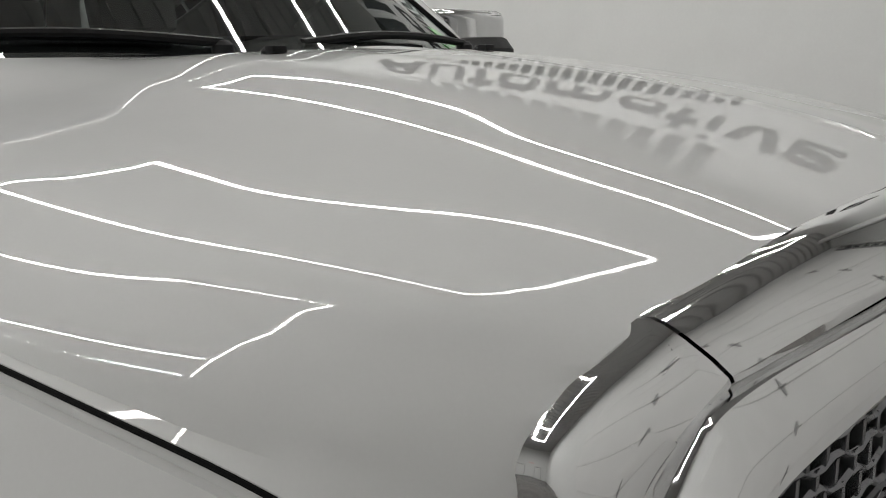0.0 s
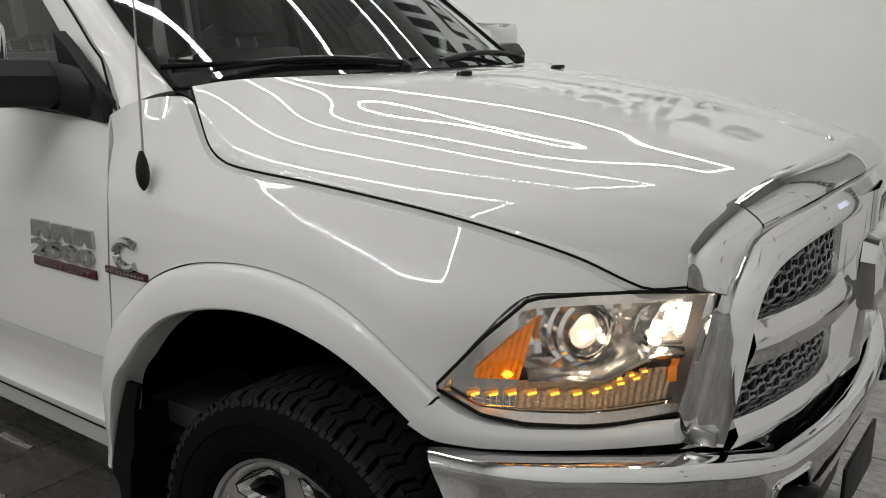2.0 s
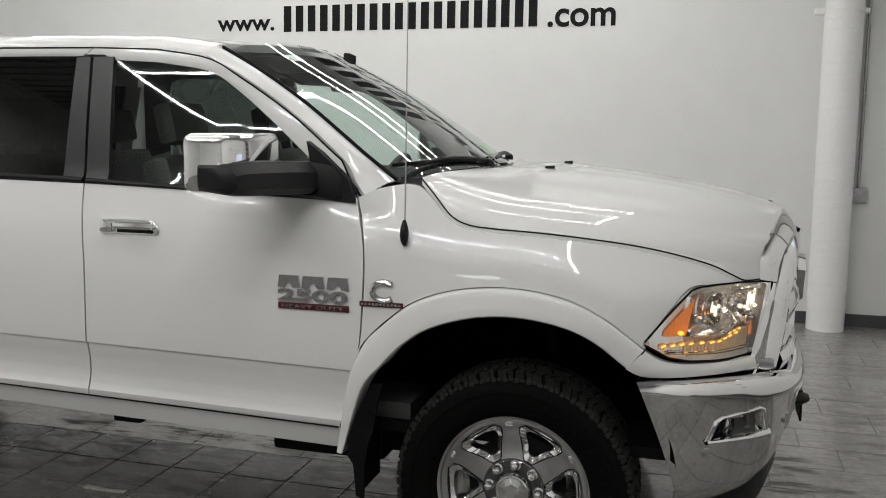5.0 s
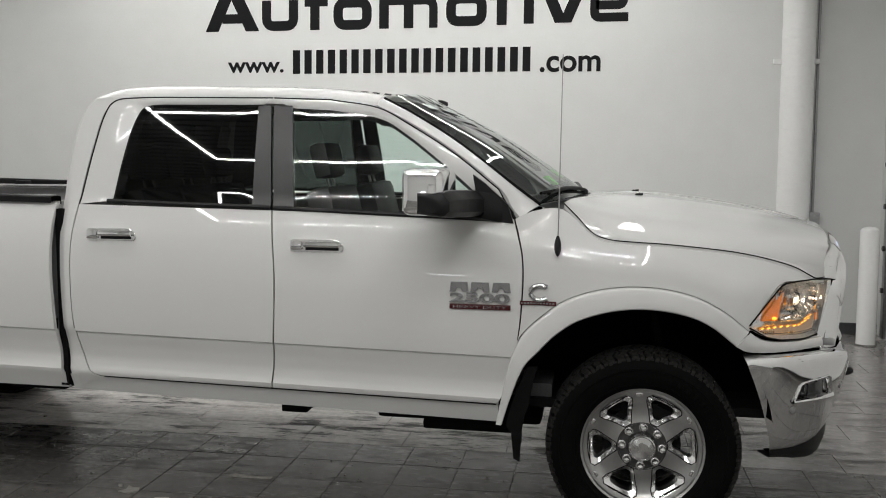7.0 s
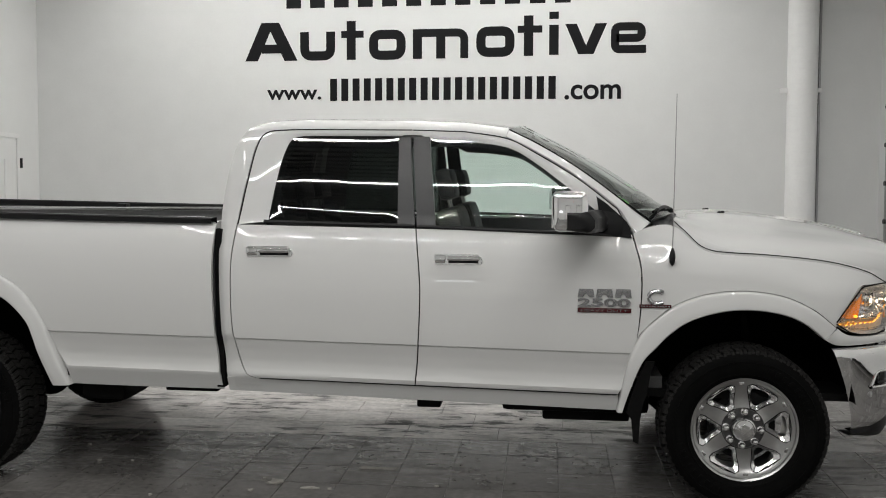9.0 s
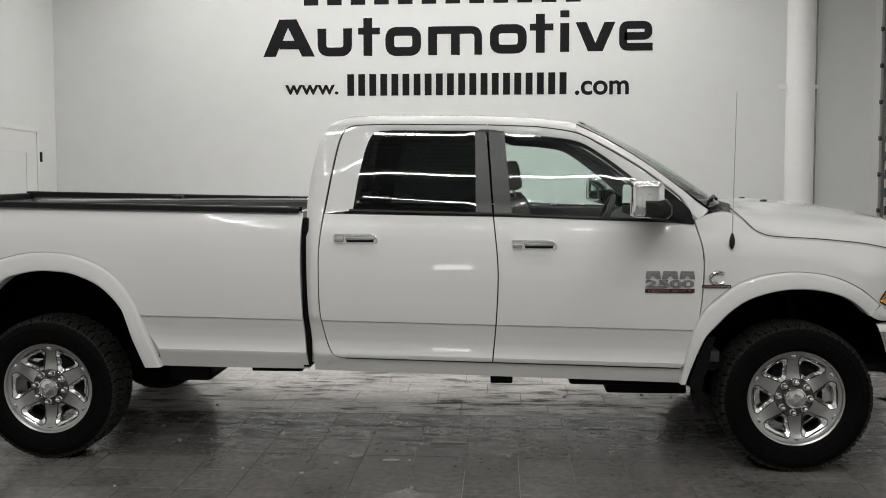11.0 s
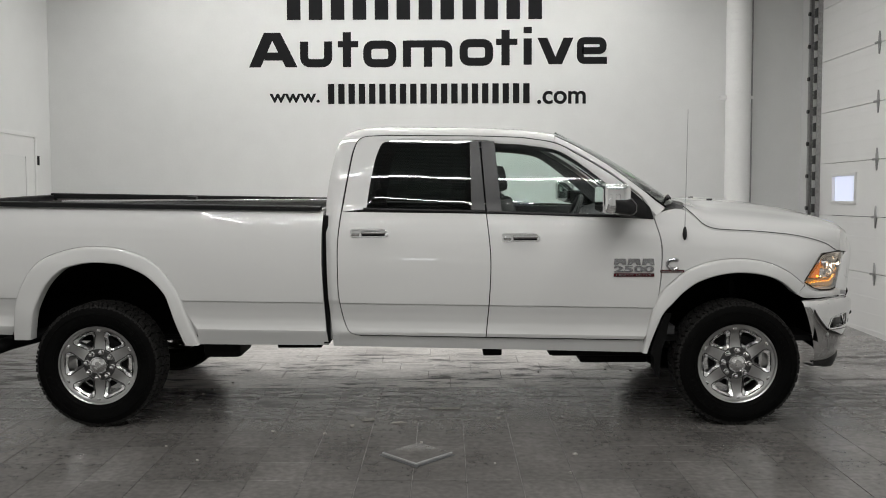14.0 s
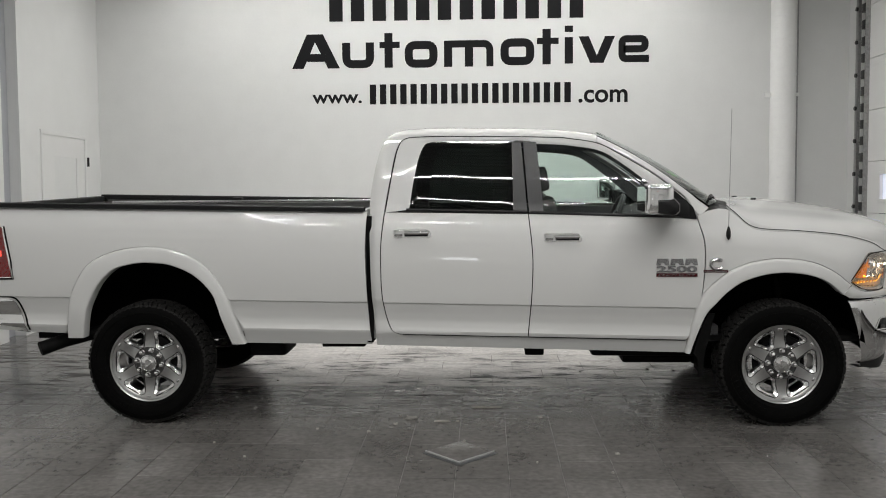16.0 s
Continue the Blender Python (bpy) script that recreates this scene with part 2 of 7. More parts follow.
def curve(pts, n, smooth=True):
    """n points along a line through pts, evenly by length; smooth: Catmull-Rom."""
    p = np.array(pts, float)
    if smooth and len(p) > 2:
        ext = np.vstack([2 * p[0] - p[1], p, 2 * p[-1] - p[-2]])
        out = []
        for i in range(len(p) - 1):
            a, b, c, d = ext[i:i + 4]
            for t in np.linspace(0, 1, 24, endpoint=False):
                out.append(0.5 * (2 * b + (c - a) * t + (2 * a - 5 * b + 4 * c - d) * t * t + (3 * b - a - 3 * c + d) * t ** 3))
        out.append(p[-1])
        p = np.array(out)
    s = np.r_[0, np.cumsum(np.linalg.norm(np.diff(p, axis=0), axis=1))]
    q = np.linspace(0, s[-1], n)
    return np.stack([np.interp(q, s, p[:, k]) for k in range(p.shape[1])], 1)


def keyed(pts, per):
    """Points along a smooth line with the same count between each two keys, so that two lines match key by key."""
    p = np.array(pts, float)
    ext = np.vstack([2 * p[0] - p[1], p, 2 * p[-1] - p[-2]])
    out = []
    for i in range(len(p) - 1):
        a, b, c, d = ext[i:i + 4]
        for t in np.linspace(0, 1, per, endpoint=False):
            out.append(0.5 * (2 * b + (c - a) * t + (2 * a - 5 * b + 4 * c - d) * t * t + (3 * b - a - 3 * c + d) * t ** 3))
    out.append(p[-1])
    return np.array(out)


def byx(pts, xs):
    """A smooth line through pts (x rising), read at xs."""
    c = curve(pts, 400)
    return np.stack([xs, np.interp(xs, c[:, 0], c[:, 1])], 1)


def coons(bot, top, left, right):
    """A patch between four lines: bot and top run left to right, left and right bottom to top."""
    nu, nv = len(bot), len(left)
    u = np.linspace(0, 1, nu)[:, None, None]
    v = np.linspace(0, 1, nv)[None, :, None]
    B, T, Lf, R = bot[:, None], top[:, None], left[None], right[None]
    return (1 - v) * B + v * T + (1 - u) * Lf + u * R - ((1 - u) * (1 - v) * bot[0] + u * (1 - v) * bot[-1]
                                                        + (1 - u) * v * top[0] + u * v * top[-1])


def box(bm, x0, x1, y0, y1, z0, z1, bevel=0.0, m=None):
    vs = [bm.verts.new((x, y, z)) for x in (x0, x1) for y in (y0, y1) for z in (z0, z1)]
    fs = [bm.faces.new([vs[i] for i in q]) for q in ((0, 1, 3, 2), (4, 6, 7, 5), (0, 4, 5, 1), (2, 3, 7, 6), (0, 2, 6, 4), (1, 5, 7, 3))]
    if bevel:
        es = list({e for f in fs for e in f.edges})
        r = bmesh.ops.bevel(bm, geom=es, offset=bevel, segments=2, affect="EDGES", profile=0.6)
        vs = list({v for f in r["faces"] for v in f.verts} | {v for v in vs if v.is_valid})
    if m is not None:
        bmesh.ops.transform(bm, matrix=m, verts=vs)
    return bm


def cyl(bm, a, b, r0, r1=None, seg=20, caps=True):
    a, b = Vector(a), Vector(b)
    r1 = r0 if r1 is None else r1
    q = (b - a).to_track_quat("Z", "Y").to_matrix()
    rings = []
    for p, r in ((a, r0), (b, r1)):
        rings.append([bm.verts.new(p + q @ Vector((r * math.cos(k * math.tau / seg), r * math.sin(k * math.tau / seg), 0))) for k in range(seg)])
    for k in range(seg):
        bm.faces.new([rings[0][k], rings[0][(k + 1) % seg], rings[1][(k + 1) % seg], rings[1][k]])
    if caps:
        bm.faces.new(rings[0][::-1])
        bm.faces.new(rings[1])
    return bm


def lathe(bm, prof, seg=48, centre=(0, 0, 0), axis="Y"):
    """Spin (radius, offset) pairs about an axis along y (or z) through centre."""
    c = Vector(centre)
    rings = []
    for r, o in prof:
        ring = []
        for k in range(seg):
            a = k * math.tau / seg
            ring.append(bm.verts.new(c + (Vector((r * math.cos(a), o, r * math.sin(a))) if axis == "Y" else Vector((r * math.cos(a), r * math.sin(a), o)))))
        rings.append(ring)
    for i in range(len(rings) - 1):
        for k in range(seg):
            bm.faces.new([rings[i][k], rings[i][(k + 1) % seg], rings[i + 1][(k + 1) % seg], rings[i + 1][k]])
    return bm


def prism(bm, outline, y0, y1, plane="XZ"):
    """Extrude a 2D outline (x, z) from y0 to y1."""
    a = [bm.verts.new((x, y0, z)) for x, z in outline]
    b = [bm.verts.new((x, y1, z)) for x, z in outline]
    n = len(a)
    bm.faces.new(a)
    bm.faces.new(b[::-1])
    for k in range(n):
        bm.faces.new([a[k], b[k], b[(k + 1) % n], a[(k + 1) % n]])
    return bm


def tube(bm, pts, r, seg=10):
    """A round bar along a line of points."""
    p = [Vector(q) for q in pts]
    rings = []
    for i, c in enumerate(p):
        d = (p[min(i + 1, len(p) - 1)] - p[max(i - 1, 0)]).normalized()
        q = d.to_track_quat("Z", "Y").to_matrix()
        rr = r[i] if hasattr(r, "__len__") else r
        rings.append([bm.verts.new(c + q @ Vector((rr * math.cos(k * math.tau / seg), rr * math.sin(k * math.tau / seg), 0))) for k in range(seg)])
    for i in range(len(rings) - 1):
        for k in range(seg):
            bm.faces.new([rings[i][k], rings[i][(k + 1) % seg], rings[i + 1][(k + 1) % seg], rings[i + 1][k]])
    bm.faces.new(rings[0][::-1])
    bm.faces.new(rings[-1])
    return bm


def words(name, text, width, height, depth, material, m, parent=None, label="", bold=0.0):
    """Writing in the built-in font, stretched to width x height, lying in its own xz plane, facing -y."""
    cu = bpy.data.curves.new(name, "FONT")
    cu.body, cu.extrude, cu.offset = text, depth / 2, bold
    tmp = bpy.data.objects.new(name, cu)
    scene.collection.objects.link(tmp)
    me = bpy.data.meshes.new_from_object(tmp.evaluated_get(bpy.context.evaluated_depsgraph_get()))
    bpy.data.objects.remove(tmp)
    co = np.array([v.co for v in me.vertices])
    lo, hi = co.min(0), co.max(0)
    s = Matrix.Diagonal((width / (hi[0] - lo[0]), height / (hi[1] - lo[1]), 1, 1)) @ Matrix.Translation((-lo[0], -lo[1], 0))
    me.transform(m @ pose(0, 0, 0, 90) @ s)
    return finish(name, me, material, parent, label, smooth=False)


def thing(name, label, category, group="", kind="", m=None):
    ob = tagged(new(name), label, category, group, kind)
    if m is not None:
        ob.matrix_basis = m
    return ob


def stroke_letters(name, letters, material, parent=None):
    """Letters built from broad strokes: each letter a list of centre lines (x, z), closed or open, with a width; lies on the north wall."""
    obs = []
    for label, strokes in letters:
        bm = bmesh.new()
        for n_, (pts, width, closed) in enumerate(strokes):
            p = [Vector(q) for q in pts]
            n = len(p)
            yy = WALL_Y - 0.003 - 0.0006 * n_
            left, right = [], []
            for i in range(n):
                a = p[i - 1] if (i or closed) else p[i]
                c = p[(i + 1) % n] if (i < n - 1 or closed) else p[i]
                d1 = (p[i] - a).normalized() if (p[i] - a).length > 1e-9 else (c - p[i]).normalized()
                d2 = (c - p[i]).normalized() if (c - p[i]).length > 1e-9 else d1
                nrm = Vector((-(d1 + d2).y, (d1 + d2).x)).normalized()
                k = width / 2 / max(0.5, nrm.dot(Vector((-d1.y, d1.x))))
                if n == 2 and abs(d1.x) > 0.1 and abs(d1.y) > 0.1:   # slanted strokes end level
                    k, nrm = width / 2 / abs(d1.y), Vector((-math.copysign(1, d1.y), 0))
                left.append(bm.verts.new((p[i].x + nrm.x * k, yy, p[i].y + nrm.y * k)))
                right.append(bm.verts.new((p[i].x - nrm.x * k, yy, p[i].y - nrm.y * k)))
            for i in range(n if closed else n - 1):
                j = (i + 1) % n
                bm.faces.new([left[i], left[j], right[j], right[i]])
        r = bmesh.ops.extrude_face_region(bm, geom=list(bm.faces))
        bmesh.ops.translate(bm, vec=(0, 0.002, 0), verts=[g for g in r["geom"] if isinstance(g, bmesh.types.BMVert)])
        obs.append(link(name, bm, material, parent, label, smooth=False))
    return obs


def corner_path(pts, r, closed=False, seg=6):
    """A polyline with rounded corners."""
    out, n = [], len(pts)
    for i, q in enumerate(pts):
        if not closed and i in (0, n - 1):
            out.append(tuple(q))
            continue
        q = Vector(q)
        a, c = Vector(pts[i - 1]), Vector(pts[(i + 1) % n])
        u, v = (a - q).normalized(), (c - q).normalized()
        s, e = q + u * r, q + v * r
        for t in np.linspace(0, 1, seg):
            out.append(tuple(s * (1 - t) ** 2 + q * 2 * t * (1 - t) + e * t * t))
    return out

# ---- the room ----
def slab(name, x0, x1, y0, y1, z0, z1, material, label="", category="", kind="structure", parent=None, bevel=0.0):
    bm = box(bmesh.new(), x0, x1, y0, y1, z0, z1, bevel)
    ob = link(name, bm, material, parent, "", smooth=False)
    if not parent:
        tagged(ob, label, category, "", kind)
    return ob


slab("wall_north", LEFT_X - 0.2, RIGHT_X + 0.2, WALL_Y, WALL_Y + 0.2, -0.2, CEIL, WALLM, "smooth white painted studio wall behind the truck", "wall")
slab("wall_west_far", LEFT_X - 0.2, LEFT_X, 2.30, WALL_Y, -0.2, CEIL, WALLM, "white painted side wall with a door", "wall")
slab("wall_west_panel", LEFT_X - 0.32, LEFT_X - 0.12, 1.96, 2.30, -0.3, CEIL, GREYPANEL, "blue-grey recessed wall panel", "wall")
slab("wall_west", LEFT_X - 0.2, LEFT_X, BACK_Y, 1.96, -0.6, CEIL, WALLM, "white painted side wall", "wall")
slab("wall_south", LEFT_X - 0.2, RIGHT_X + 4.2, BACK_Y - 0.2, BACK_Y, -0.6, CEIL, WALLM, "white painted wall with two doors", "wall")
slab("wall_east_jamb", RIGHT_X, RIGHT_X + 0.2, 3.80, WALL_Y, -0.2, CEIL, WALLM, "white painted wall beside the overhead door", "wall")
slab("wall_east_head", RIGHT_X, RIGHT_X + 0.2, -2.2, 3.80, 4.3, CEIL, WALLM, "white painted wall above the overhead door", "wall")
slab("wall_east", RIGHT_X, RIGHT_X + 0.2, BACK_Y, -2.2, -0.6, CEIL, WALLM, "white painted side wall", "wall")
slab("ceiling", LEFT_X - 0.2, RIGHT_X + 0.2, BACK_Y - 0.2, WALL_Y + 0.2, CEIL, CEIL + 0.15, CEILM, "dark grey ribbed metal deck ceiling", "ceiling")
bm = bmesh.new()
for k in range(74):
    y0 = BACK_Y + 0.1 + k * 0.2
    box(bm, LEFT_X, RIGHT_X, y0, y0 + 0.11, CEIL - 0.045, CEIL + 0.002)
tagged(link("ceiling_ribs", bm, CEILM, None, "", smooth=False), "ribs of the dark grey metal ceiling deck", "ceiling", "", "structure")
bz = floor_z(WALL_Y)
slab("baseboard", LEFT_X, RIGHT_X, WALL_Y - 0.014, WALL_Y - 0.001, bz - 0.02, bz + 0.105, BASEM, "dark grey tile base along the wall", "baseboard")

# overhead door of sections in the east wall
gd = thing("door_1", "white sectional overhead door with a small window", "garage door", kind="structure")
sec = [0.06, 0.74, 1.325, 1.915, 2.50, 3.09, 3.70, 4.30]
for i in range(len(sec) - 1):
    bm = bmesh.new()
    z0, z1 = sec[i] + 0.003, sec[i + 1] - 0.003
    if i == 2:   # the section that holds the window
        for a, b, c, d in ((-2.2, 2.74, z0, z1), (3.31, 3.80, z0, z1), (2.74, 3.31, z0, 1.475), (2.74, 3.31, 1.775, z1)):
            box(bm, RIGHT_X, RIGHT_X + 0.045, a, b, c, d)
    else:
        box(bm, RIGHT_X, RIGHT_X + 0.045, -2.2, 3.80, z0, z1, 0.004)
    for k in range(4):
        zz = z0 + (z1 - z0) * (k + 0.5) / 4
        if not (i == 2):
            box(bm, RIGHT_X - 0.002, RIGHT_X + 0.004, -2.19, 3.79, zz - 0.012, zz + 0.012, 0.0015)
    part("panel", bm, DOORM, gd, smooth=False)
bm = bmesh.new()
for a, b, c, d in ((2.72, 3.33, 1.455, 1.49), (2.72, 3.33, 1.76, 1.795), (2.72, 2.755, 1.49, 1.76), (3.295, 3.33, 1.49, 1.76)):
    box(bm, RIGHT_X - 0.018, RIGHT_X + 0.05, a, b, c, d, 0.006)
wf = part("window_frame", bm, DOORM, gd, "white plastic window frame")
part("pane", box(bmesh.new(), RIGHT_X + 0.02, RIGHT_X + 0.026, 2.755, 3.295, 1.49, 1.76), WINLIGHT, wf, "bright daylit window pane")
for zz in sec[1:-1]:
    for yy in (2.27, 0.6, -1.0):
        bm = bmesh.new()
        for sgn in (1, -1):
            pts = [(-0.032, 0), (0.032, 0), (0.02, sgn * 0.06), (0.008, sgn * 0.115), (-0.008, sgn * 0.115), (-0.02, sgn * 0.06)]
            vs0 = [bm.verts.new((RIGHT_X - 0.003, yy + p, zz + q)) for p, q in pts]
            vs1 = [bm.verts.new((RIGHT_X - 0.012, yy + p * 0.8, zz + q)) for p, q in pts]
            bm.faces.new(vs1)
            for k in range(6):
                bm.faces.new([vs0[k], vs0[(k + 1) % 6], vs1[(k + 1) % 6], vs1[k]])
        cyl(bm, (RIGHT_X - 0.024, yy - 0.045, zz), (RIGHT_X - 0.024, yy + 0.045, zz), 0.013, seg=10)
        part("hinge", bm, GALV, gd, "galvanised steel hinge")
# vertical track with rollers and brackets
tr = thing("door_track", "dark steel door track with roller brackets in the corner", "door track")
bm = bmesh.new()
box(bm, RIGHT_X - 0.09, RIGHT_X - 0.084, 3.76, 3.84, 0.2, 4.3, 0.001)
box(bm, RIGHT_X - 0.09, RIGHT_X - 0.04, 3.834, 3.84, 0.2, 4.3, 0.001)
box(bm, RIGHT_X - 0.09, RIGHT_X - 0.06, 3.76, 3.766, 0.2, 4.3, 0.001)
part("rail", bm, GALV, tr)
part("angle", box(bmesh.new(), RIGHT_X - 0.055, RIGHT_X - 0.001, 3.66, 3.668, 0.2, 4.3), GALV, tr)
for i, zz in enumerate([0.45 + 0.19 * k for k in range(20)]):
    bm = bmesh.new()
    box(bm, RIGHT_X - 0.060, RIGHT_X - 0.001, 3.668, 3.76, zz - 0.05, zz + 0.05, 0.004)
    if i % 2:
        cyl(bm, (RIGHT_X - 0.11, 3.80, zz), (RIGHT_X - 0.06, 3.80, zz), 0.024, seg=12)
    part("bracket", bm, DARKSTEEL, tr)

# white ribbed drain pipe on the wall, with clamp, conduit and box
pp = thing("wall_pipe", "tall white painted pipe wrapped in seams, clamped to the wall", "pipe")
bm = bmesh.new()
px, py, pr = 1.603, 4.085, 0.148
cyl(bm, (px, py, bz - 0.02), (px, py, CEIL), pr, seg=48)
part("tube", bm, PIPEM, pp)
for k in range(38):
    zz = 0.35 + k * 0.118 + 0.02 * math.sin(k * 2.1)
    bm = bmesh.new()
    ring = [(px + (pr + 0.0015) * math.cos(a), py + (pr + 0.0015) * math.sin(a), zz + 0.018 * math.sin(a + 0.4)) for a in np.linspace(math.pi * 1.02, math.pi * 1.98, 26)]
    tube(bm, ring, 0.0022, 5)
    part("seam", bm, PIPEM, pp)
bm = bmesh.new()
lathe(bm, [(pr + 0.001, -0.012), (pr + 0.006, -0.012), (pr + 0.006, 0.012), (pr + 0.001, 0.012)], 40, (px, py, 2.74), "Z")
box(bm, px - pr - 0.075, px - pr, 4.05, 4.10, 2.715, 2.765, 0.004)
box(bm, px + pr - 0.004, px + pr + 0.035, 4.05, 4.10, 2.72, 2.76, 0.004)
part("clamp", bm, PIPEM, pp, "white painted pipe clamp")
cd = thing("conduit", "thin grey steel conduit with a junction box on the wall", "conduit")
part("tube", cyl(bmesh.new(), (1.81, 4.22, 1.32), (1.81, 4.22, CEIL), 0.014, seg=12), GALV, cd)
part("junction_box", box(bmesh.new(), 1.765, 1.875, 4.185, 4.254, 1.21, 1.33, 0.008), GALV, cd)
# bollard
bl = thing("bollard", "white painted steel bollard standing on the tiles", "bollard")
bx, by = 2.20, 3.72
fz = floor_z(by)
bm = lathe(bmesh.new(), [(0.083, fz - 0.01), (0.083, fz + 1.02), (0.080, fz + 1.04), (0.065, fz + 1.057), (0.035, fz + 1.068), (0.002, fz + 1.071)], 40, (bx, by, 0), "Z")
part("post", bm, PIPEM, bl)
part("floor_collar", lathe(bmesh.new(), [(0.084, fz), (0.092, fz), (0.092, fz + 0.008), (0.084, fz + 0.01)], 40, (bx, by, 0), "Z"), GROUT, bl)
# dark machine foot beside the bollard
mf = thing("floor_machine", "low dark grey machine base on the floor by the wall", "machine")
part("base", box(bmesh.new(), 2.33, 2.425, 3.1, 3.45, floor_z(3.4), floor_z(3.4) + 0.12, 0.015), BLACK, mf)
part("cover", box(bmesh.new(), 2.35, 2.425, 3.12, 3.43, floor_z(3.4) + 0.12, floor_z(3.4) + 0.19, 0.01), UNDER, mf)

# white door in the west wall
dw = thing("door_2", "closed white panelled door with a grey window and black hinge", "door", kind="structure")
x0 = LEFT_X
bm = bmesh.new()
for a, b, c, d in ((2.725, 2.775, 0.1, 2.27), (3.80, 3.85, 0.1, 2.27), (2.725, 3.85, 2.27, 2.32)):
    box(bm, x0 - 0.01, x0 + 0.018, a, b, c, d, 0.004)
part("door_frame", bm, DOORM, dw)
bm = bmesh.new()
for a, b, c, d in ((2.78, 3.03, 0.12, 2.255), (3.58, 3.795, 0.12, 2.255), (3.03, 3.58, 0.12, 1.0), (3.03, 3.58, 2.035, 2.255)):
    box(bm, x0 - 0.03, x0 + 0.008, a, b, c, d)
lf = part("leaf", bm, DOORM, dw, smooth=False)
part("pane", box(bmesh.new(), x0 - 0.02, x0 - 0.012, 3.03, 3.58, 1.0, 2.035), FROST, lf, "frosted grey door pane")
for zz in (2.0, 1.15, 0.4):
    part("hinge", cyl(bmesh.new(), (x0 + 0.022, 3.868, zz - 0.055), (x0 + 0.022, 3.868, zz + 0.055), 0.014, seg=12), BLACK, dw, "black steel hinge")

# two doors and a sign in the wall behind the camera
for xx in (-1.6, 0.4):
    dd = thing("door_3" if xx < 0 else "door_4", "closed white door in the wall behind", "door", kind="structure")
    bm = bmesh.new()
    for a, b, c, d in ((xx - 0.06, xx, -0.3, 1.85), (xx + 0.95, xx + 1.01, -0.3, 1.85), (xx - 0.06, xx + 1.01, 1.85, 1.91)):
        box(bm, a, b, BACK_Y + 0.001, BACK_Y + 0.03, c, d, 0.004)
    part("door_frame", bm, GALV, dd)
    part("leaf", box(bmesh.new(), xx + 0.004, xx + 0.946, BACK_Y + 0.001, BACK_Y + 0.018, -0.28, 1.846, 0.003), DOORM, dd)
    bm = bmesh.new()
    box(bm, xx + 0.2, xx + 0.55, BACK_Y + 0.02, BACK_Y + 0.08, 1.74, 1.80, 0.006)
    part("closer", bm, BLACK, dd, "dark door closer")
# narrow daylit window in the same wall
nw = thing("window_1", "narrow bright daylit window in the wall behind", "window", kind="structure")
bm = bmesh.new()
for a, b, c, d in ((-2.74, -2.06, 0.80, 0.83), (-2.74, -2.06, 0.95, 0.98), (-2.74, -2.71, 0.83, 0.95), (-2.09, -2.06, 0.83, 0.95)):
    box(bm, a, b, BACK_Y + 0.001, BACK_Y + 0.03, c, d, 0.004)
part("window_frame", bm, DOORM, nw)
part("pane", box(bmesh.new(), -2.71, -2.09, BACK_Y + 0.004, BACK_Y + 0.010, 0.83, 0.95), DAYPANE, nw, "bright daylit pane")
sg = thing("exit_sign", "red lit exit sign above the doors", "sign")
part("casing", box(bmesh.new(), -0.28, 0.1, BACK_Y + 0.002, BACK_Y + 0.05, 2.3, 2.5, 0.008), PAPER, sg)
words("lettering", "EXIT", 0.26, 0.12, 0.004, EXIT, pose(0.04, BACK_Y + 0.055, 2.34, 0, 0, 180), sg, "red glowing letters")

# writing on the north wall
wy = WALL_Y - 0.002
def bars(name, x0, x1, z0, z1, n, label, text_group):
    """A name on the wall as plain bars of its size and colour."""
    step = (x1 - x0) / n
    for k in range(n):
        a = x0 + k * step
        bm = bmesh.new()
        w = step * 0.86
        for f0, f1 in ((0.0, 0.36), (0.58, 0.94)):
            box(bm, a + w * f0, a + w * f1, wy - 0.003, wy, z0, z1)
        tagged(link(name, bm, LETTER, None, "", smooth=False), label, "sign", text_group)


bars("wall_sign_bar", -3.894, -0.66, 3.725, 4.30, 6, "large black vinyl bar of the wall sign", "wall sign bars")
U = 0.00697      # one unit of the word's drawing


def wl(px):
    return -4.374 + (px - 516) * U


def wz(py):
    return 3.150 + (121 - py) * U


def word_path(pts, r=9, closed=False):
    return corner_path([(wl(a), wz(b)) for a, b in pts], r * U, closed)


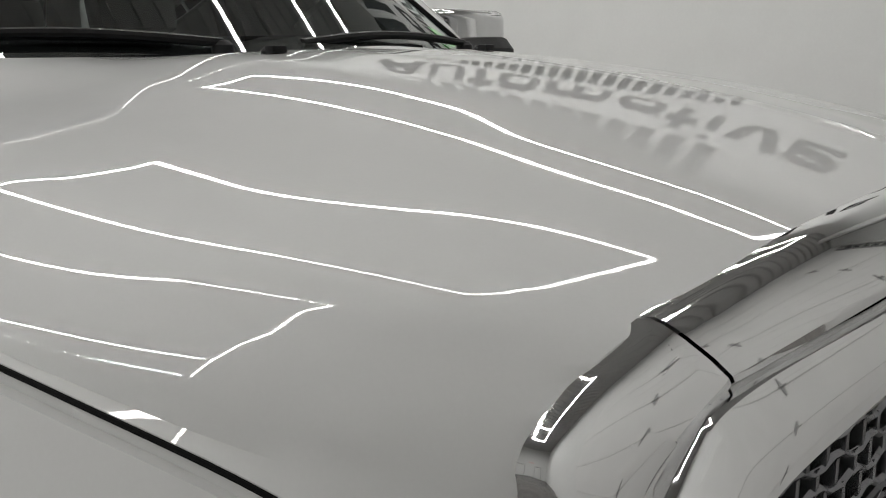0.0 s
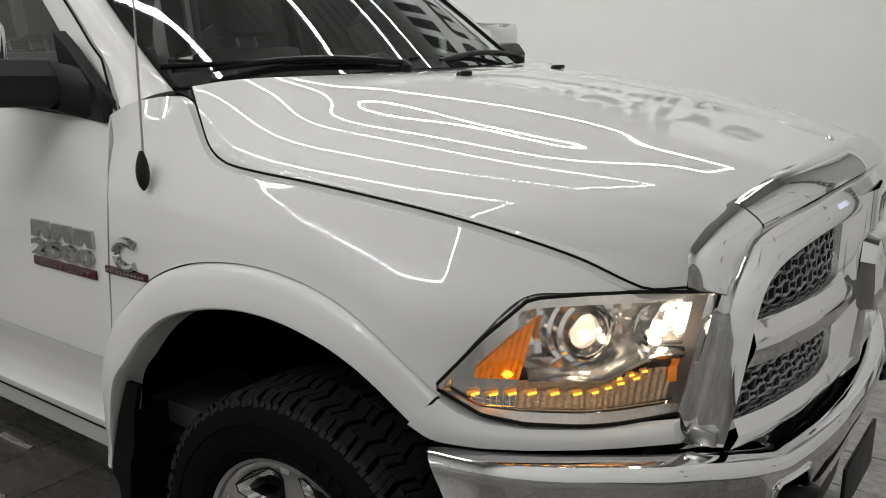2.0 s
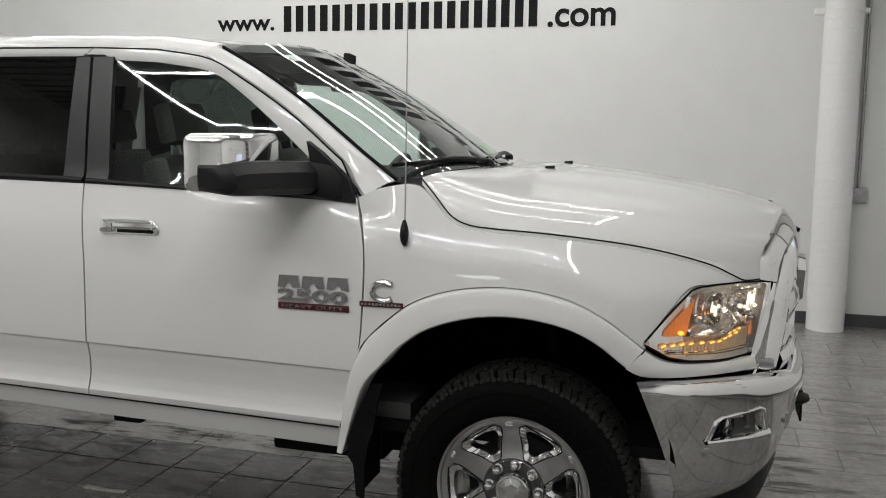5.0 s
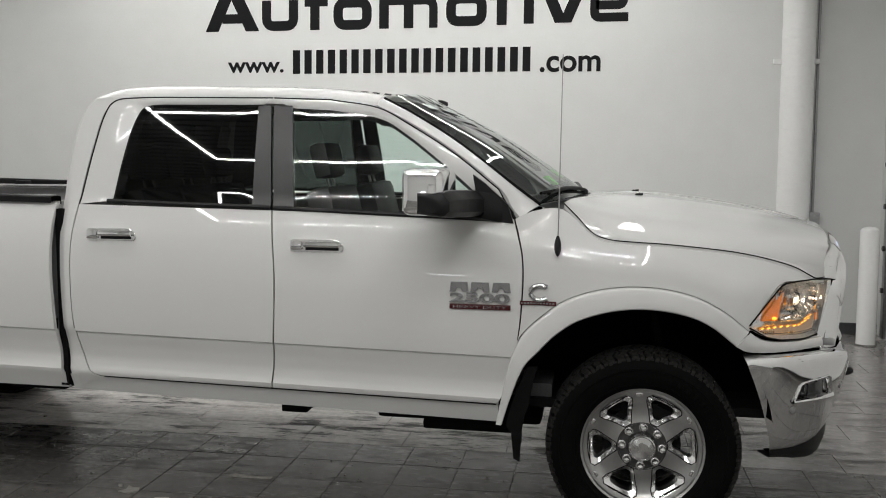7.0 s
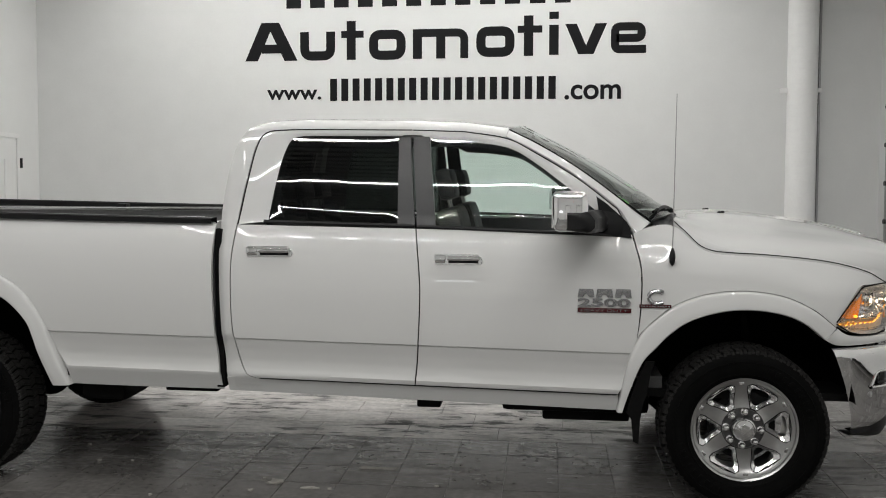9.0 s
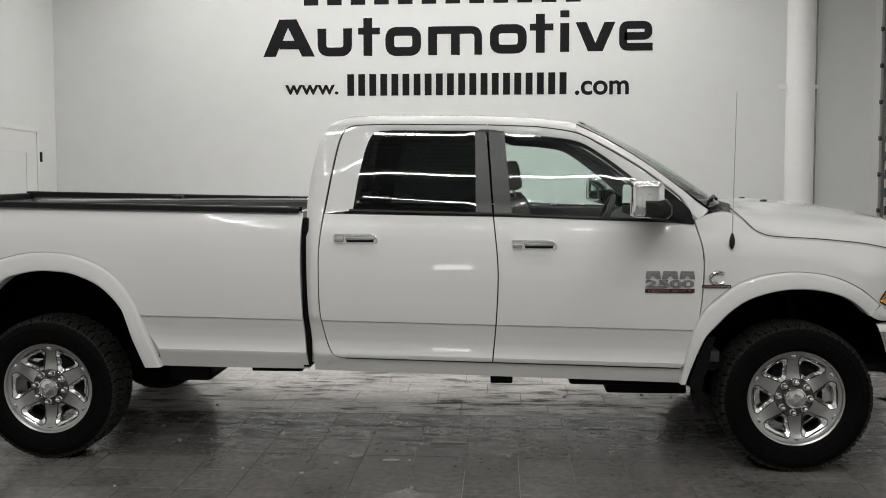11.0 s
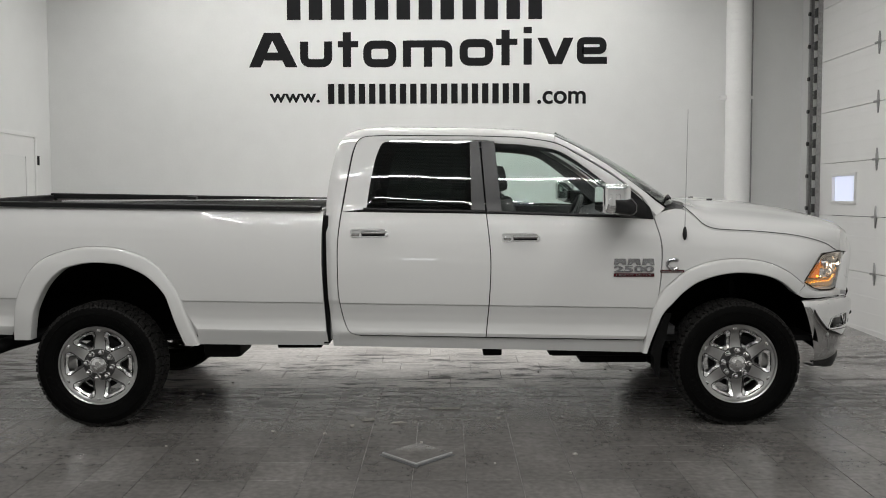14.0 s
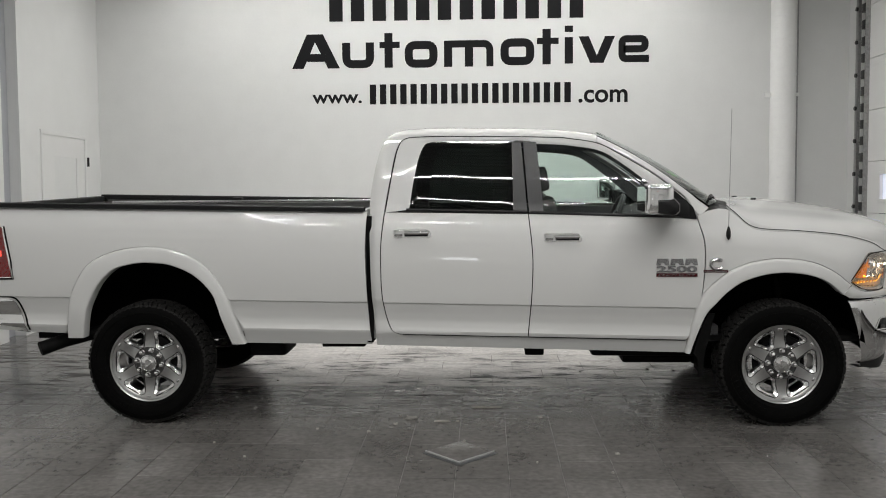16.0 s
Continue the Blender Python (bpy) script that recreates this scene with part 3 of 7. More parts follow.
SW = 14.5 * U
word = [
    ("black letter", [([(wl(527), wz(121)), (wl(554), wz(60.5))], 19 * U, False), ([(wl(592), wz(121)), (wl(562), wz(60.5))], 19 * U, False), ([(wl(544), wz(102)), (wl(577), wz(102))], 14 * U, False)]),
    ("black letter", [(word_path([(614.3, 76), (614.3, 114), (656.7, 114), (656.7, 76)], 12), SW, False)]),
    ("black letter", [([(wl(690), wz(60)), (wl(690), wz(121))], SW, False), ([(wl(674), wz(81)), (wl(710), wz(81))], 11 * U, False)]),
    ("black letter", [(word_path([(726, 82), (770, 82), (770, 114.5), (726, 114.5)], 12, True), SW, True)]),
    ("black letter", [([(wl(796), wz(75)), (wl(796), wz(121))], SW, False), (word_path([(796, 81), (870, 81), (870, 121)], 12), SW * 0.86, False), ([(wl(833), wz(81)), (wl(833), wz(121))], SW, False)]),
    ("black letter", [(word_path([(896, 80), (941, 80), (941, 112.5), (896, 112.5)], 12, True), SW, True)]),
    ("black letter", [([(wl(970), wz(57)), (wl(970), wz(119))], SW, False), ([(wl(953), wz(78)), (wl(991), wz(78))], 11 * U, False)]),
    ("black letter", [([(wl(1009), wz(72)), (wl(1009), wz(118))], SW, False), ([(wl(1009), wz(52)), (wl(1009), wz(63))], SW, False)]),
    ("black letter", [([(wl(1035), wz(71)), (wl(1055), wz(117.5))], 16 * U, False), ([(wl(1081), wz(71)), (wl(1061), wz(117.5))], 16 * U, False)]),
    ("black letter", [(word_path([(1104, 94), (1142, 94), (1142, 76.5), (1102, 76.5), (1102, 111), (1149, 111)], 8.2), SW * 0.86, False)]),
]
sign = thing("wall_sign", "large black vinyl word on the white wall", "sign")
stroke_letters("letter", word, LETTER, sign)
tagged(words("wall_web_prefix", "www.", 0.62, 0.112, 0.003, LETTER, pose(-4.122, wy - 0.0015, 2.716), bold=0.02), "small black vinyl web prefix on the wall", "sign")
bars("wall_web_bar", -3.40, -0.865, 2.70, 2.945, 10, "black vinyl bar of the web address", "web address bars")
tagged(words("wall_web_suffix", ".com", 0.60, 0.16, 0.003, LETTER, pose(-0.82, wy - 0.0015, 2.69), bold=0.02), "small black vinyl web suffix on the wall", "sign")

# LED strips under the ceiling: long fixtures of thin rails joined by end rails
STRIP = 0.045


def light_frame(x0, x1, rails, z, power):
    th = thing("ceiling_light", "long rectangular frame of thin white LED strips under the ceiling", "ceiling light", "LED light frames")
    runs = [("x", x0, x1, y, p) for y, p in zip(rails, power)]
    runs += [("y", a, b, x, min(power)) for a, b in zip(rails, rails[1:]) for x in (x0, x1)]
    for ax, a, b, c, p in runs:
        ln = b - a
        mid = ((a + b) / 2, c) if ax == "x" else (c, (a + b) / 2)
        hx, hy = (ln / 2 + 0.03, 0.03) if ax == "x" else (0.03, ln / 2 - 0.035)
        part("housing", box(bmesh.new(), mid[0] - hx, mid[0] + hx, mid[1] - hy, mid[1] + hy, z, z + 0.05, 0.004), PIPEM, th)
        for f in (0.06, 0.5, 0.94):
            hx2, hy2 = (a + ln * f, c) if ax == "x" else (c, a + ln * f)
            part("hanger", cyl(bmesh.new(), (hx2, hy2, z + 0.045), (hx2, hy2, CEIL + 0.01), 0.006, seg=8), GALV, th, "thin steel hanger rod")
        la = bpy.data.lights.new("led_strip", "AREA")
        la.shape, la.size, la.size_y = "RECTANGLE", (ln if ax == "x" else STRIP), (STRIP if ax == "x" else ln - STRIP)
        la.energy, la.color = ln * WATT * p, (1.0, 0.99, 0.965)
        ob = new("strip", la)
        ob.location = (mid[0], mid[1], z - 0.006)
        ob.parent = th


WATT = 12.5
light_frame(-5.7, 0.45, (2.9, 3.55), 4.4, (0.50, 0.39))
light_frame(-4.55, 0.45, (-0.05, 1.75), 4.4, (0.45, 0.45))
light_frame(-4.55, 0.45, (-6.3, -4.5, -1.75), 4.4, (2.0, 1.6, 0.7))

# ---- the truck, in its own axes: x forward from the front axle, y to its left, z up from the floor ----
truck = thing("pickup_truck", "white crew cab pickup truck with chrome trim and lit headlamps", "pickup truck",
              m=pose(0, -0.93, 0, math.degrees(math.atan(SLOPE))) @ pose(0, 0.965, 0))
SIDES = (-1, 1)


def smooth(a, b, x):
    t = np.clip((x - a) / (b - a), 0, 1)
    return t * t * (3 - 2 * t)


def char_z(x):
    return 0.80 + (-0.57 - x) * 0.0183


PROF_S = [-0.34, -0.25, -0.205, -0.19, -0.175, -0.12, -0.06, -0.018, -0.004, 0.0, 0.004, 0.03, 0.10, 0.20, 0.28, 0.36, 0.42, 0.48, 0.54, 0.60, 0.64]
PROF_W = [0.900, 0.938, 0.960, 0.963, 0.957, 0.950, 0.959, 0.971, 0.9735, 0.972, 0.984, 0.9865, 0.990, 0.992, 0.9915, 0.987, 0.9815, 0.9710, 0.9545, 0.9345, 0.920]


def side_w(x, z):
    """Half width of the body side."""
    x, z = np.asarray(x, float), np.asarray(z, float)
    w = np.interp(z - char_z(x), PROF_S, PROF_W)
    k = 0.35 * smooth(-0.7, 0.0, x)
    top = np.maximum(0, z - 1.10)
    w = w - k * 4 * top ** 2
    w = w - 0.20 * (np.maximum(0, x - 0.32) / 0.39) ** 1.6
    belt = 1.445 - 0.0365 * (x + 2.0)
    up = np.maximum(0, z - belt)
    return w - np.where(x < -0.45, 0.215 * up + 0.10 * up ** 2, 0)


def bed_w(x, z):
    x, z = np.asarray(x, float), np.asarray(z, float)
    w = np.interp(z - char_z(x), PROF_S, PROF_W)
    return w - 1.2 * np.maximum(0, z - 1.36) ** 2


def put_side(name, P, wfun, parent, material=None, thick=0.022, label="", both=True, off=0.0):
    """A body panel from a grid of (x, z), on both sides of the truck."""
    nu, nv = P.shape[:2]
    obs = []
    for s in (SIDES if both else (-1,)):
        w = wfun(P[..., 0], P[..., 1]) + off
        verts = np.stack([P[..., 0], s * w, P[..., 1]], -1).reshape(-1, 3)
        bm = sheet([tuple(v) for v in verts], nu, nv, thick=thick, inward=(0, -s, 0))
        obs.append(part(name, bm, material or PAINT, parent, label))
    return obs


# door edges
SPLIT = [(-1.686, 0.606), (-1.667, 0.824), (-1.656, 1.051), (-1.660, 1.202), (-1.683, 1.428)]
R_EDGE = [(-2.545, 0.623), (-2.598, 0.648), (-2.637, 0.743), (-2.662, 0.898), (-2.667, 1.051), (-2.665, 1.242), (-2.643, 1.445)]
F_EDGE = [(-0.634, 0.585), (-0.598, 0.666), (-0.552, 0.856), (-0.533, 1.045), (-0.533, 1.233), (-0.575, 1.405)]
G = 0.0035


def shifted(pts, dx, dz=0.0):
    return [(x + dx, z + dz) for x, z in pts]


def lerp_line(a, b, n):
    t = np.linspace(0, 1, n)[:, None]
    return np.array(a) * (1 - t) + np.array(b) * t


def rows_at(pts, wiggle=0.0):
    """A door edge read at heights that crowd round the body line."""
    p = curve(pts, 300)
    z0, z1 = p[0, 1], p[-1, 1]
    zc = char_z(float(np.interp(0.83, p[:, 1], p[:, 0])))
    z = np.r_[np.linspace(z0, zc - 0.214, 3), zc + np.array([-0.205, -0.19, -0.175]), np.linspace(zc - 0.16, zc - 0.03, 9), zc + np.array([-0.018, -0.010, -0.004, 0.0, 0.004, 0.010, 0.018]), np.linspace(zc + 0.03, z1, 34)]
    z[0] = z0
    z[1:4] = np.maximum(z[1:4], z0 + np.array([0.001, 0.002, 0.003]))
    return np.stack([np.interp(z, p[:, 1], p[:, 0]), z], 1)


def ruled(left, right, n):
    t = np.linspace(0, 1, n)[:, None, None]
    return left[None] * (1 - t) + right[None] * t


P = ruled(rows_at(R_EDGE), rows_at(shifted(SPLIT, -G)), 30)
rear_doors = put_side("rear_door", P, side_w, truck, label="white rear passenger door")
P = ruled(rows_at(shifted(SPLIT, G)), rows_at(F_EDGE), 34)
front_doors = put_side("front_door", P, side_w, truck, label="white front passenger door")

# window surrounds: a ring between the door's outer edge and the pane
RO = [(-2.643, 1.445), (-2.606, 1.658), (-2.565, 1.846), (-2.515, 1.917), (-2.40, 1.931), (-2.26, 1.933), (-1.725, 1.927), (-1.686, 1.433)]
RI = [(-2.483, 1.462), (-2.459, 1.619), (-2.427, 1.770), (-2.388, 1.868), (-2.342, 1.894), (-2.266, 1.900), (-1.776, 1.896), (-1.769, 1.437)]
FO = [(-1.680, 1.433), (-1.718, 1.927), (-1.443, 1.917), (-1.221, 1.881), (-1.073, 1.810), (-0.851, 1.682), (-0.646, 1.532), (-0.575, 1.405)]
FI = [(-1.587, 1.430), (-1.633, 1.880), (-1.438, 1.870), (-1.216, 1.835), (-1.080, 1.765), (-0.900, 1.638), (-0.720, 1.495), (-0.625, 1.408)]



def lift(z):
    """The cab's glass and roof stand a little taller than their first lines."""
    return z + 0.019 * float(smooth(1.445, 1.93, z))


RO, RI, FO, FI = [[(x, lift(z)) for x, z in line] for line in (RO, RI, FO, FI)]


def ring_panel(name, outer, inner, wfun, parents, material, off=0.0, thick=0.02):
    o, i = keyed_corner(outer), keyed_corner(inner)
    n = 5
    P = np.stack([o * (1 - t) + i * t for t in np.linspace(0, 1, n)], 1)
    for s, par in zip(SIDES, parents):
        w = wfun(P[..., 0], P[..., 1]) + off - 0.010 * np.linspace(0, 1, n)[None] ** 3
        verts = np.stack([P[..., 0], s * w, P[..., 1]], -1).reshape(-1, 3)
        part(name, sheet([tuple(v) for v in verts], len(o), n, thick=thick, inward=(0, -s, 0)), material, par)


def keyed_corner(pts, per=8):
    """Straight runs between the first and last keys, smooth between the rest."""
    p = np.array(pts, float)
    mid = keyed(p[1:-1], per)
    a = np.linspace(0, 1, per, endpoint=False)[:, None]
    b = np.linspace(0, 1, per + 1)[1:, None]
    return np.vstack([p[0] * (1 - a) + p[1] * a, mid, p[-2] * (1 - b) + p[-1] * b])


ring_panel("window_surround", RO[:7], RI[:7], side_w, rear_doors, PAINT)
ring_panel("window_surround", FO[1:], FI[1:], side_w, front_doors, PAINT)
for line, par in ((RO[:7], rear_doors), (FO[1:], front_doors)):
    for s, d in zip(SIDES, par):
        pts = [(x, s * (float(side_w(x, z)) + 0.0005), z + 0.001) for x, z in keyed_corner(line)]
        part("door_seam", tube(bmesh.new(), pts, 0.0032, 6), SEAL, d, "thin dark door seam")
# panes
for outline, par, gm, lab in ((RI, rear_doors, TINT, "dark tinted window glass"), (FI, front_doors, GLASS, "clear green-tinted window glass")):
    for s, d in zip(SIDES, par):
        line = keyed_corner(outline)
        half = len(line) // 2
        xs0, xs1 = line[:, 0].min(), line[:, 0].max()
        bm = bmesh.new()
        cx, cz = line.mean(0)
        rings = []
        for f in np.linspace(1, 0.0, 7):
            rings.append([bm.verts.new((cx + (x - cx) * f, s * (side_w(cx + (x - cx) * f, cz + (z - cz) * f) - 0.013), cz + (z - cz) * f)) for x, z in line])
        n = len(line)
        for a, b in zip(rings, rings[1:]):
            for k in range(n):
                try:
                    bm.faces.new([a[k], a[(k + 1) % n], b[(k + 1) % n], b[k]])
                except ValueError:
                    pass
        bmesh.ops.remove_doubles(bm, verts=bm.verts, dist=1e-5)
        p = part("window_glass", bm, gm, d, lab)
        p.visible_shadow = False
# dark inner window frames
def shrunk(line, f):
    c = np.mean(line, axis=0)
    return [tuple(c + (np.array(p) - c) * f) for p in line]


ring_panel("inner_frame", RO[:7], shrunk(RI, 0.90)[:7], side_w, rear_doors, TRIM, -0.055, 0.0)
ring_panel("inner_frame", FO[1:], shrunk(FI, 0.86)[1:], side_w, front_doors, TRIM, -0.055, 0.0)
# pillar appliques and belt mouldings
for s, rd, fd in zip(SIDES, rear_doors, front_doors):
    for name, xa0, xa1, xb0, xb1, par in (("pillar_cover", -1.782, -1.690, -1.790, -1.728, rd), ("pillar_cover", -1.678, -1.580, -1.714, -1.625, fd)):
        n = 14
        zs = np.linspace(1.445 if par is rd else 1.437, 1.910, n)
        t = (zs - zs[0]) / (zs[-1] - zs[0])
        P = np.stack([np.stack([xa0 + (xb0 - xa0) * t, zs], -1) * (1 - u) + np.stack([xa1 + (xb1 - xa1) * t, zs], -1) * u for u in np.linspace(0, 1, 5)])
        w = side_w(P[..., 0], P[..., 1]) + 0.004
        bm = sheet([tuple(v) for v in np.stack([P[..., 0], s * w, P[..., 1]], -1).reshape(-1, 3)], 5, n, thick=0.02, inward=(0, -s, 0))
        part(name, bm, PILLAR, par, "satin black pillar cover")
    for a, b, par in (((-2.50, 1.462), (-1.69, 1.442), rd), ((-1.675, 1.440), (-0.60, 1.402), fd)):
        pts = [(x, s * (side_w(x, z) + 0.003), z) for x, z in lerp_line(a, b, 12)]
        part("belt_moulding", tube(bmesh.new(), pts, 0.010, 8), BLACK, par, "black window belt moulding")

# chrome door handles with black recess
for s, rd, fd in zip(SIDES, rear_doors, front_doors):
    for x0, x1, zc, par in ((-2.583, -2.332, 1.306, rd), (-1.581, -1.330, 1.275, fd)):
        y = float(side_w((x0 + x1) / 2, zc))
        bm = bmesh.new()
        m = Matrix.Translation((0, s * y, 0))
        plate = [(x0 + 0.012 + 0.014 * (1 - math.cos(a)) - 0.014, zc + 0.012 + 0.016 * math.sin(a)) for a in np.linspace(0, math.pi / 2, 6)]
        plate += [(x1 - 0.060, zc + 0.030), (x1 - 0.028, zc + 0.026), (x1 - 0.010, zc + 0.014), (x1, zc - 0.004), (x1 - 0.002, zc - 0.020), (x1 - 0.012, zc - 0.029), (x0 + 0.014, zc - 0.029), (x0 + 0.002, zc - 0.022)]
        prism(bm, plate, s * (y - 0.006), s * (y + 0.010))
        bmesh.ops.bevel(bm, geom=[e for e in bm.edges if abs(e.verts[0].co.y - e.verts[1].co.y) < 1e-5 and abs(e.verts[0].co.y) > y], offset=0.004, segments=3, affect="EDGES")
        h = part("handle_plate", bm, SURROUND, par, "chrome handle surround")
        bm = bmesh.new()
        box(bm, x0 + 0.070, x1 - 0.014, s * 0.018, s * 0.036, zc - 0.006, zc + 0.018, 0.009, m)
        box(bm, x0 + 0.070, x0 + 0.084, s * 0.006, s * 0.030, zc - 0.005, zc + 0.017, 0.004, m)
        box(bm, x1 - 0.034, x1 - 0.016, s * 0.006, s * 0.030, zc - 0.005, zc + 0.017, 0.004, m)
        part("handle_grip", bm, CHROME, h, "chrome pull handle")
        part("lock_cover", box(bmesh.new(), x0 + 0.006, x0 + 0.060, s * 0.004, s * 0.026, zc - 0.020, zc + 0.022, 0.009, m), CHROME, h, "chrome lock cover")
        bm = bmesh.new()
        box(bm, x0 + 0.074, x1 - 0.022, s * 0.0085, s * 0.0112, zc - 0.020, zc - 0.007, 0.001, m)
        part("recess", bm, BLACK, h)

# cab corner behind the rear door
left = curve([(-2.70, 0.545), (-2.728, 0.75), (-2.743, 0.98), (-2.748, 1.21), (-2.752, 1.449), (-2.748, 1.545), (-2.722, lift(1.697)), (-2.677, lift(1.855)), (-2.625, lift(1.93))], 70)
right = curve([(-2.545, 0.616)] + shifted(R_EDGE, -2 * G)[1:] + shifted(RO[1:4], -2 * G, 0.004) + [(-2.49, lift(1.934))], 70)
P = coons(lerp_line(left[0], right[0], 12), lerp_line(left[-1], right[-1], 12), left, right)


def corner_w(x, z):
    return side_w(x, z) - 0.045 * smooth(-2.60, -2.80, x) ** 2 - 0.012 * smooth(-2.70, -2.76, x)


put_side("cab_corner", P, corner_w, truck, label="white rear cab corner")
# rocker sill
P = coons(lerp_line((-2.712, 0.541), (-0.632, 0.490), 40), lerp_line((-2.712, 0.622), (-0.632, 0.580), 40), lerp_line((-2.712, 0.541), (-2.712, 0.622), 8), lerp_line((-0.632, 0.490), (-0.632, 0.580), 8))
put_side("rocker_sill", P, lambda x, z: side_w(x, z) - 0.004, truck, thick=0.05, label="white rocker sill")
for s in SIDES:
    pts = [(x, s * (float(side_w(x, z)) + 0.0005), z) for x, z in lerp_line((-2.53, 0.6195), (-0.640, 0.5805), 40)]
    part("sill_gap", tube(bmesh.new(), pts, 0.0028, 6), SEAL, truck, "dark gap over the sill")
# dark seal behind all side gaps
P = coons(lerp_line((-2.66, 0.60), (-0.60, 0.57), 30), lerp_line((-2.70, 1.44), (-0.56, 1.40), 30), lerp_line((-2.66, 0.60), (-2.70, 1.44), 20), lerp_line((-0.60, 0.57), (-0.56, 1.40), 20))
put_side("door_jamb", P, lambda x, z: side_w(x, z) - 0.03, truck, SEAL, 0.0, "dark door opening")

# roof with side rails
def roof_edge(x):
    z = float(np.interp(x, [-2.63, -2.5, -2.3, -1.72, -1.44, -1.22], [1.918, 1.934, 1.938, 1.932, 1.922, 1.889]))
    z = lift(z)
    return float(side_w(x, z)), z


xs = np.r_[np.linspace(-2.628, -2.55, 6), np.linspace(-2.5, -1.22, 26)]
verts = []
for x in xs:
    w, z = roof_edge(x)
    rise = float(np.interp(x, [-2.63, -2.60, -2.55, -2.36, -1.8, -1.41, -1.22], [0.035, 0.05, 0.062, 0.068, 0.066, 0.062, 0.064]))
    sec_ = [(w, z), (w - 0.012, z + 0.3 * rise), (w - 0.045, z + 0.62 * rise), (w - 0.11, z + 0.84 * rise), (w - 0.25, z + 0.97 * rise), (0.25, z + rise + 0.014), (0.0, z + rise + 0.018)]
    half = keyed(sec_, 4)
    fx = np.interp(half[:, 0], [0, 0.8], [0.10, 0.0]) * smooth(-1.5, -1.22, x)
    row = [(x + f, -a, b) for (a, b), f in zip(half, fx)] + [(x + f, a, b) for (a, b), f in list(zip(half, fx))[-2::-1]]
    verts += row
nv = len(verts) // len(xs)
part("roof", sheet(verts, len(xs), nv, thick=0.03, inward=(0, 0, -1)), PAINT, truck, "white roof panel")
part("headliner", sheet([(x, y * 0.97, z - 0.045) for x, y, z in verts], len(xs), nv), HEADLINER, truck, "grey cloth headliner")
# rear wall of the cab with a window
bm = bmesh.new()
for a, b, c, d in ((-0.88, 0.88, 0.58, 1.46), (-0.80, -0.66, 1.46, 1.86), (0.66, 0.80, 1.46, 1.86), (-0.76, 0.76, 1.86, 1.945)):
    box(bm, -2.735, -2.70, a, b, c, d)
for v in bm.verts:
    v.co.x += max(0, v.co.z - 1.46) * 0.23
part("cab_back", bm, PAINT, truck, "white rear cab wall", smooth=False)
bm = box(bmesh.new(), -2.72, -2.712, -0.66, 0.66, 1.46, 1.86)
for v in bm.verts:
    v.co.x += (v.co.z - 1.46) * 0.23
part("rear_window", bm, TINT, truck, "dark tinted rear window")

# windshield
WB = curve([(-0.475, -0.815, 1.470), (-0.34, -0.50, 1.488), (-0.27, 0, 1.495), (-0.34, 0.50, 1.488), (-0.475, 0.815, 1.470)], 33)
WT = curve([(-1.225, -0.700, 1.949), (-1.165, -0.4, 1.987), (-1.125, 0, 1.997), (-1.165, 0.4, 1.987), (-1.225, 0.700, 1.949)], 33)
WL = curve([tuple(WB[0]), (-0.84, -0.765, 1.733), tuple(WT[0])], 17)
WR = WL * np.array([1, -1, 1])
Pw = coons(WB, WT, WL, WR)
ws = part("windshield", sheet([tuple(v) for v in Pw.reshape(-1, 3)], 33, 17), LAMINATE, truck, "clear windshield glass")
ws.visible_shadow = False
# black ceramic border at the windshield's foot and top
for j0, j1, nm in ((0, 2, "shade_band_foot"),):
    sub = Pw[:, j0:j1] + np.array([-0.004, 0, -0.004])
    part(nm, sheet([tuple(v) for v in sub.reshape(-1, 3)], 33, j1 - j0), GLOSSBLACK, ws, "black glass border")
# A pillars
for s in SIDES:
    o = np.array([(x, s * float(side_w(x, z)), lift(z) + 0.004) for x, z in curve([(-0.546, 1.408), (-0.581, 1.446), (-0.646, 1.539), (-0.851, 1.690), (-1.073, 1.818), (-1.221, 1.889)], 40)])
    g = curve([(-0.470, s * 0.812, 1.462), (-0.60, s * 0.80, 1.556), (-0.84, s * 0.763, 1.733), (-1.05, s * 0.73, 1.862), (-1.222, s * 0.698, 1.949)], 40)
    rows = [o * (1 - t) + g * t + np.array([0.012, s * 0.012, 0.012]) * math.sin(math.pi * t) for t in np.linspace(0, 1, 7)]
    verts = [tuple(r[i]) for i in range(40) for r in rows]
    part("pillar", sheet(verts, 40, 7, thick=0.02, inward=(-0.5, -s * 0.5, -0.5)), PAINT, truck, "white windshield pillar")
    part("windshield_seal", tube(bmesh.new(), [tuple(p + np.array([0.004, 0, 0.004])) for p in g], 0.007, 6), SEAL, truck)

# ---- hood, fenders, cowl ----
GAP = [(-0.36, 0.850, 1.478), (-0.30, 0.882, 1.422), (-0.235, 0.911, 1.358), (-0.17, 0.923, 1.331), (-0.07, 0.925, 1.321), (0.07, 0.924, 1.314), (0.23, 0.913, 1.300),
       (0.37, 0.896, 1.283), (0.50, 0.862, 1.256), (0.62, 0.816, 1.219), (0.695, 0.774, 1.180), (0.730, 0.744, 1.163), (0.776, 0.692, 1.162)]
CENTRE = [(-0.245, 0.0, 1.488), (-0.10, 0, 1.500), (0.05, 0, 1.497), (0.32, 0, 1.470), (0.60, 0, 1.426), (0.78, 0, 1.385), (0.866, 0, 1.356)]
NU = 60
gap_u = np.vstack([curve(GAP[:4], 12)[:-1], curve(GAP[3:], NU - 11)])
cen_u = curve(CENTRE, NU)
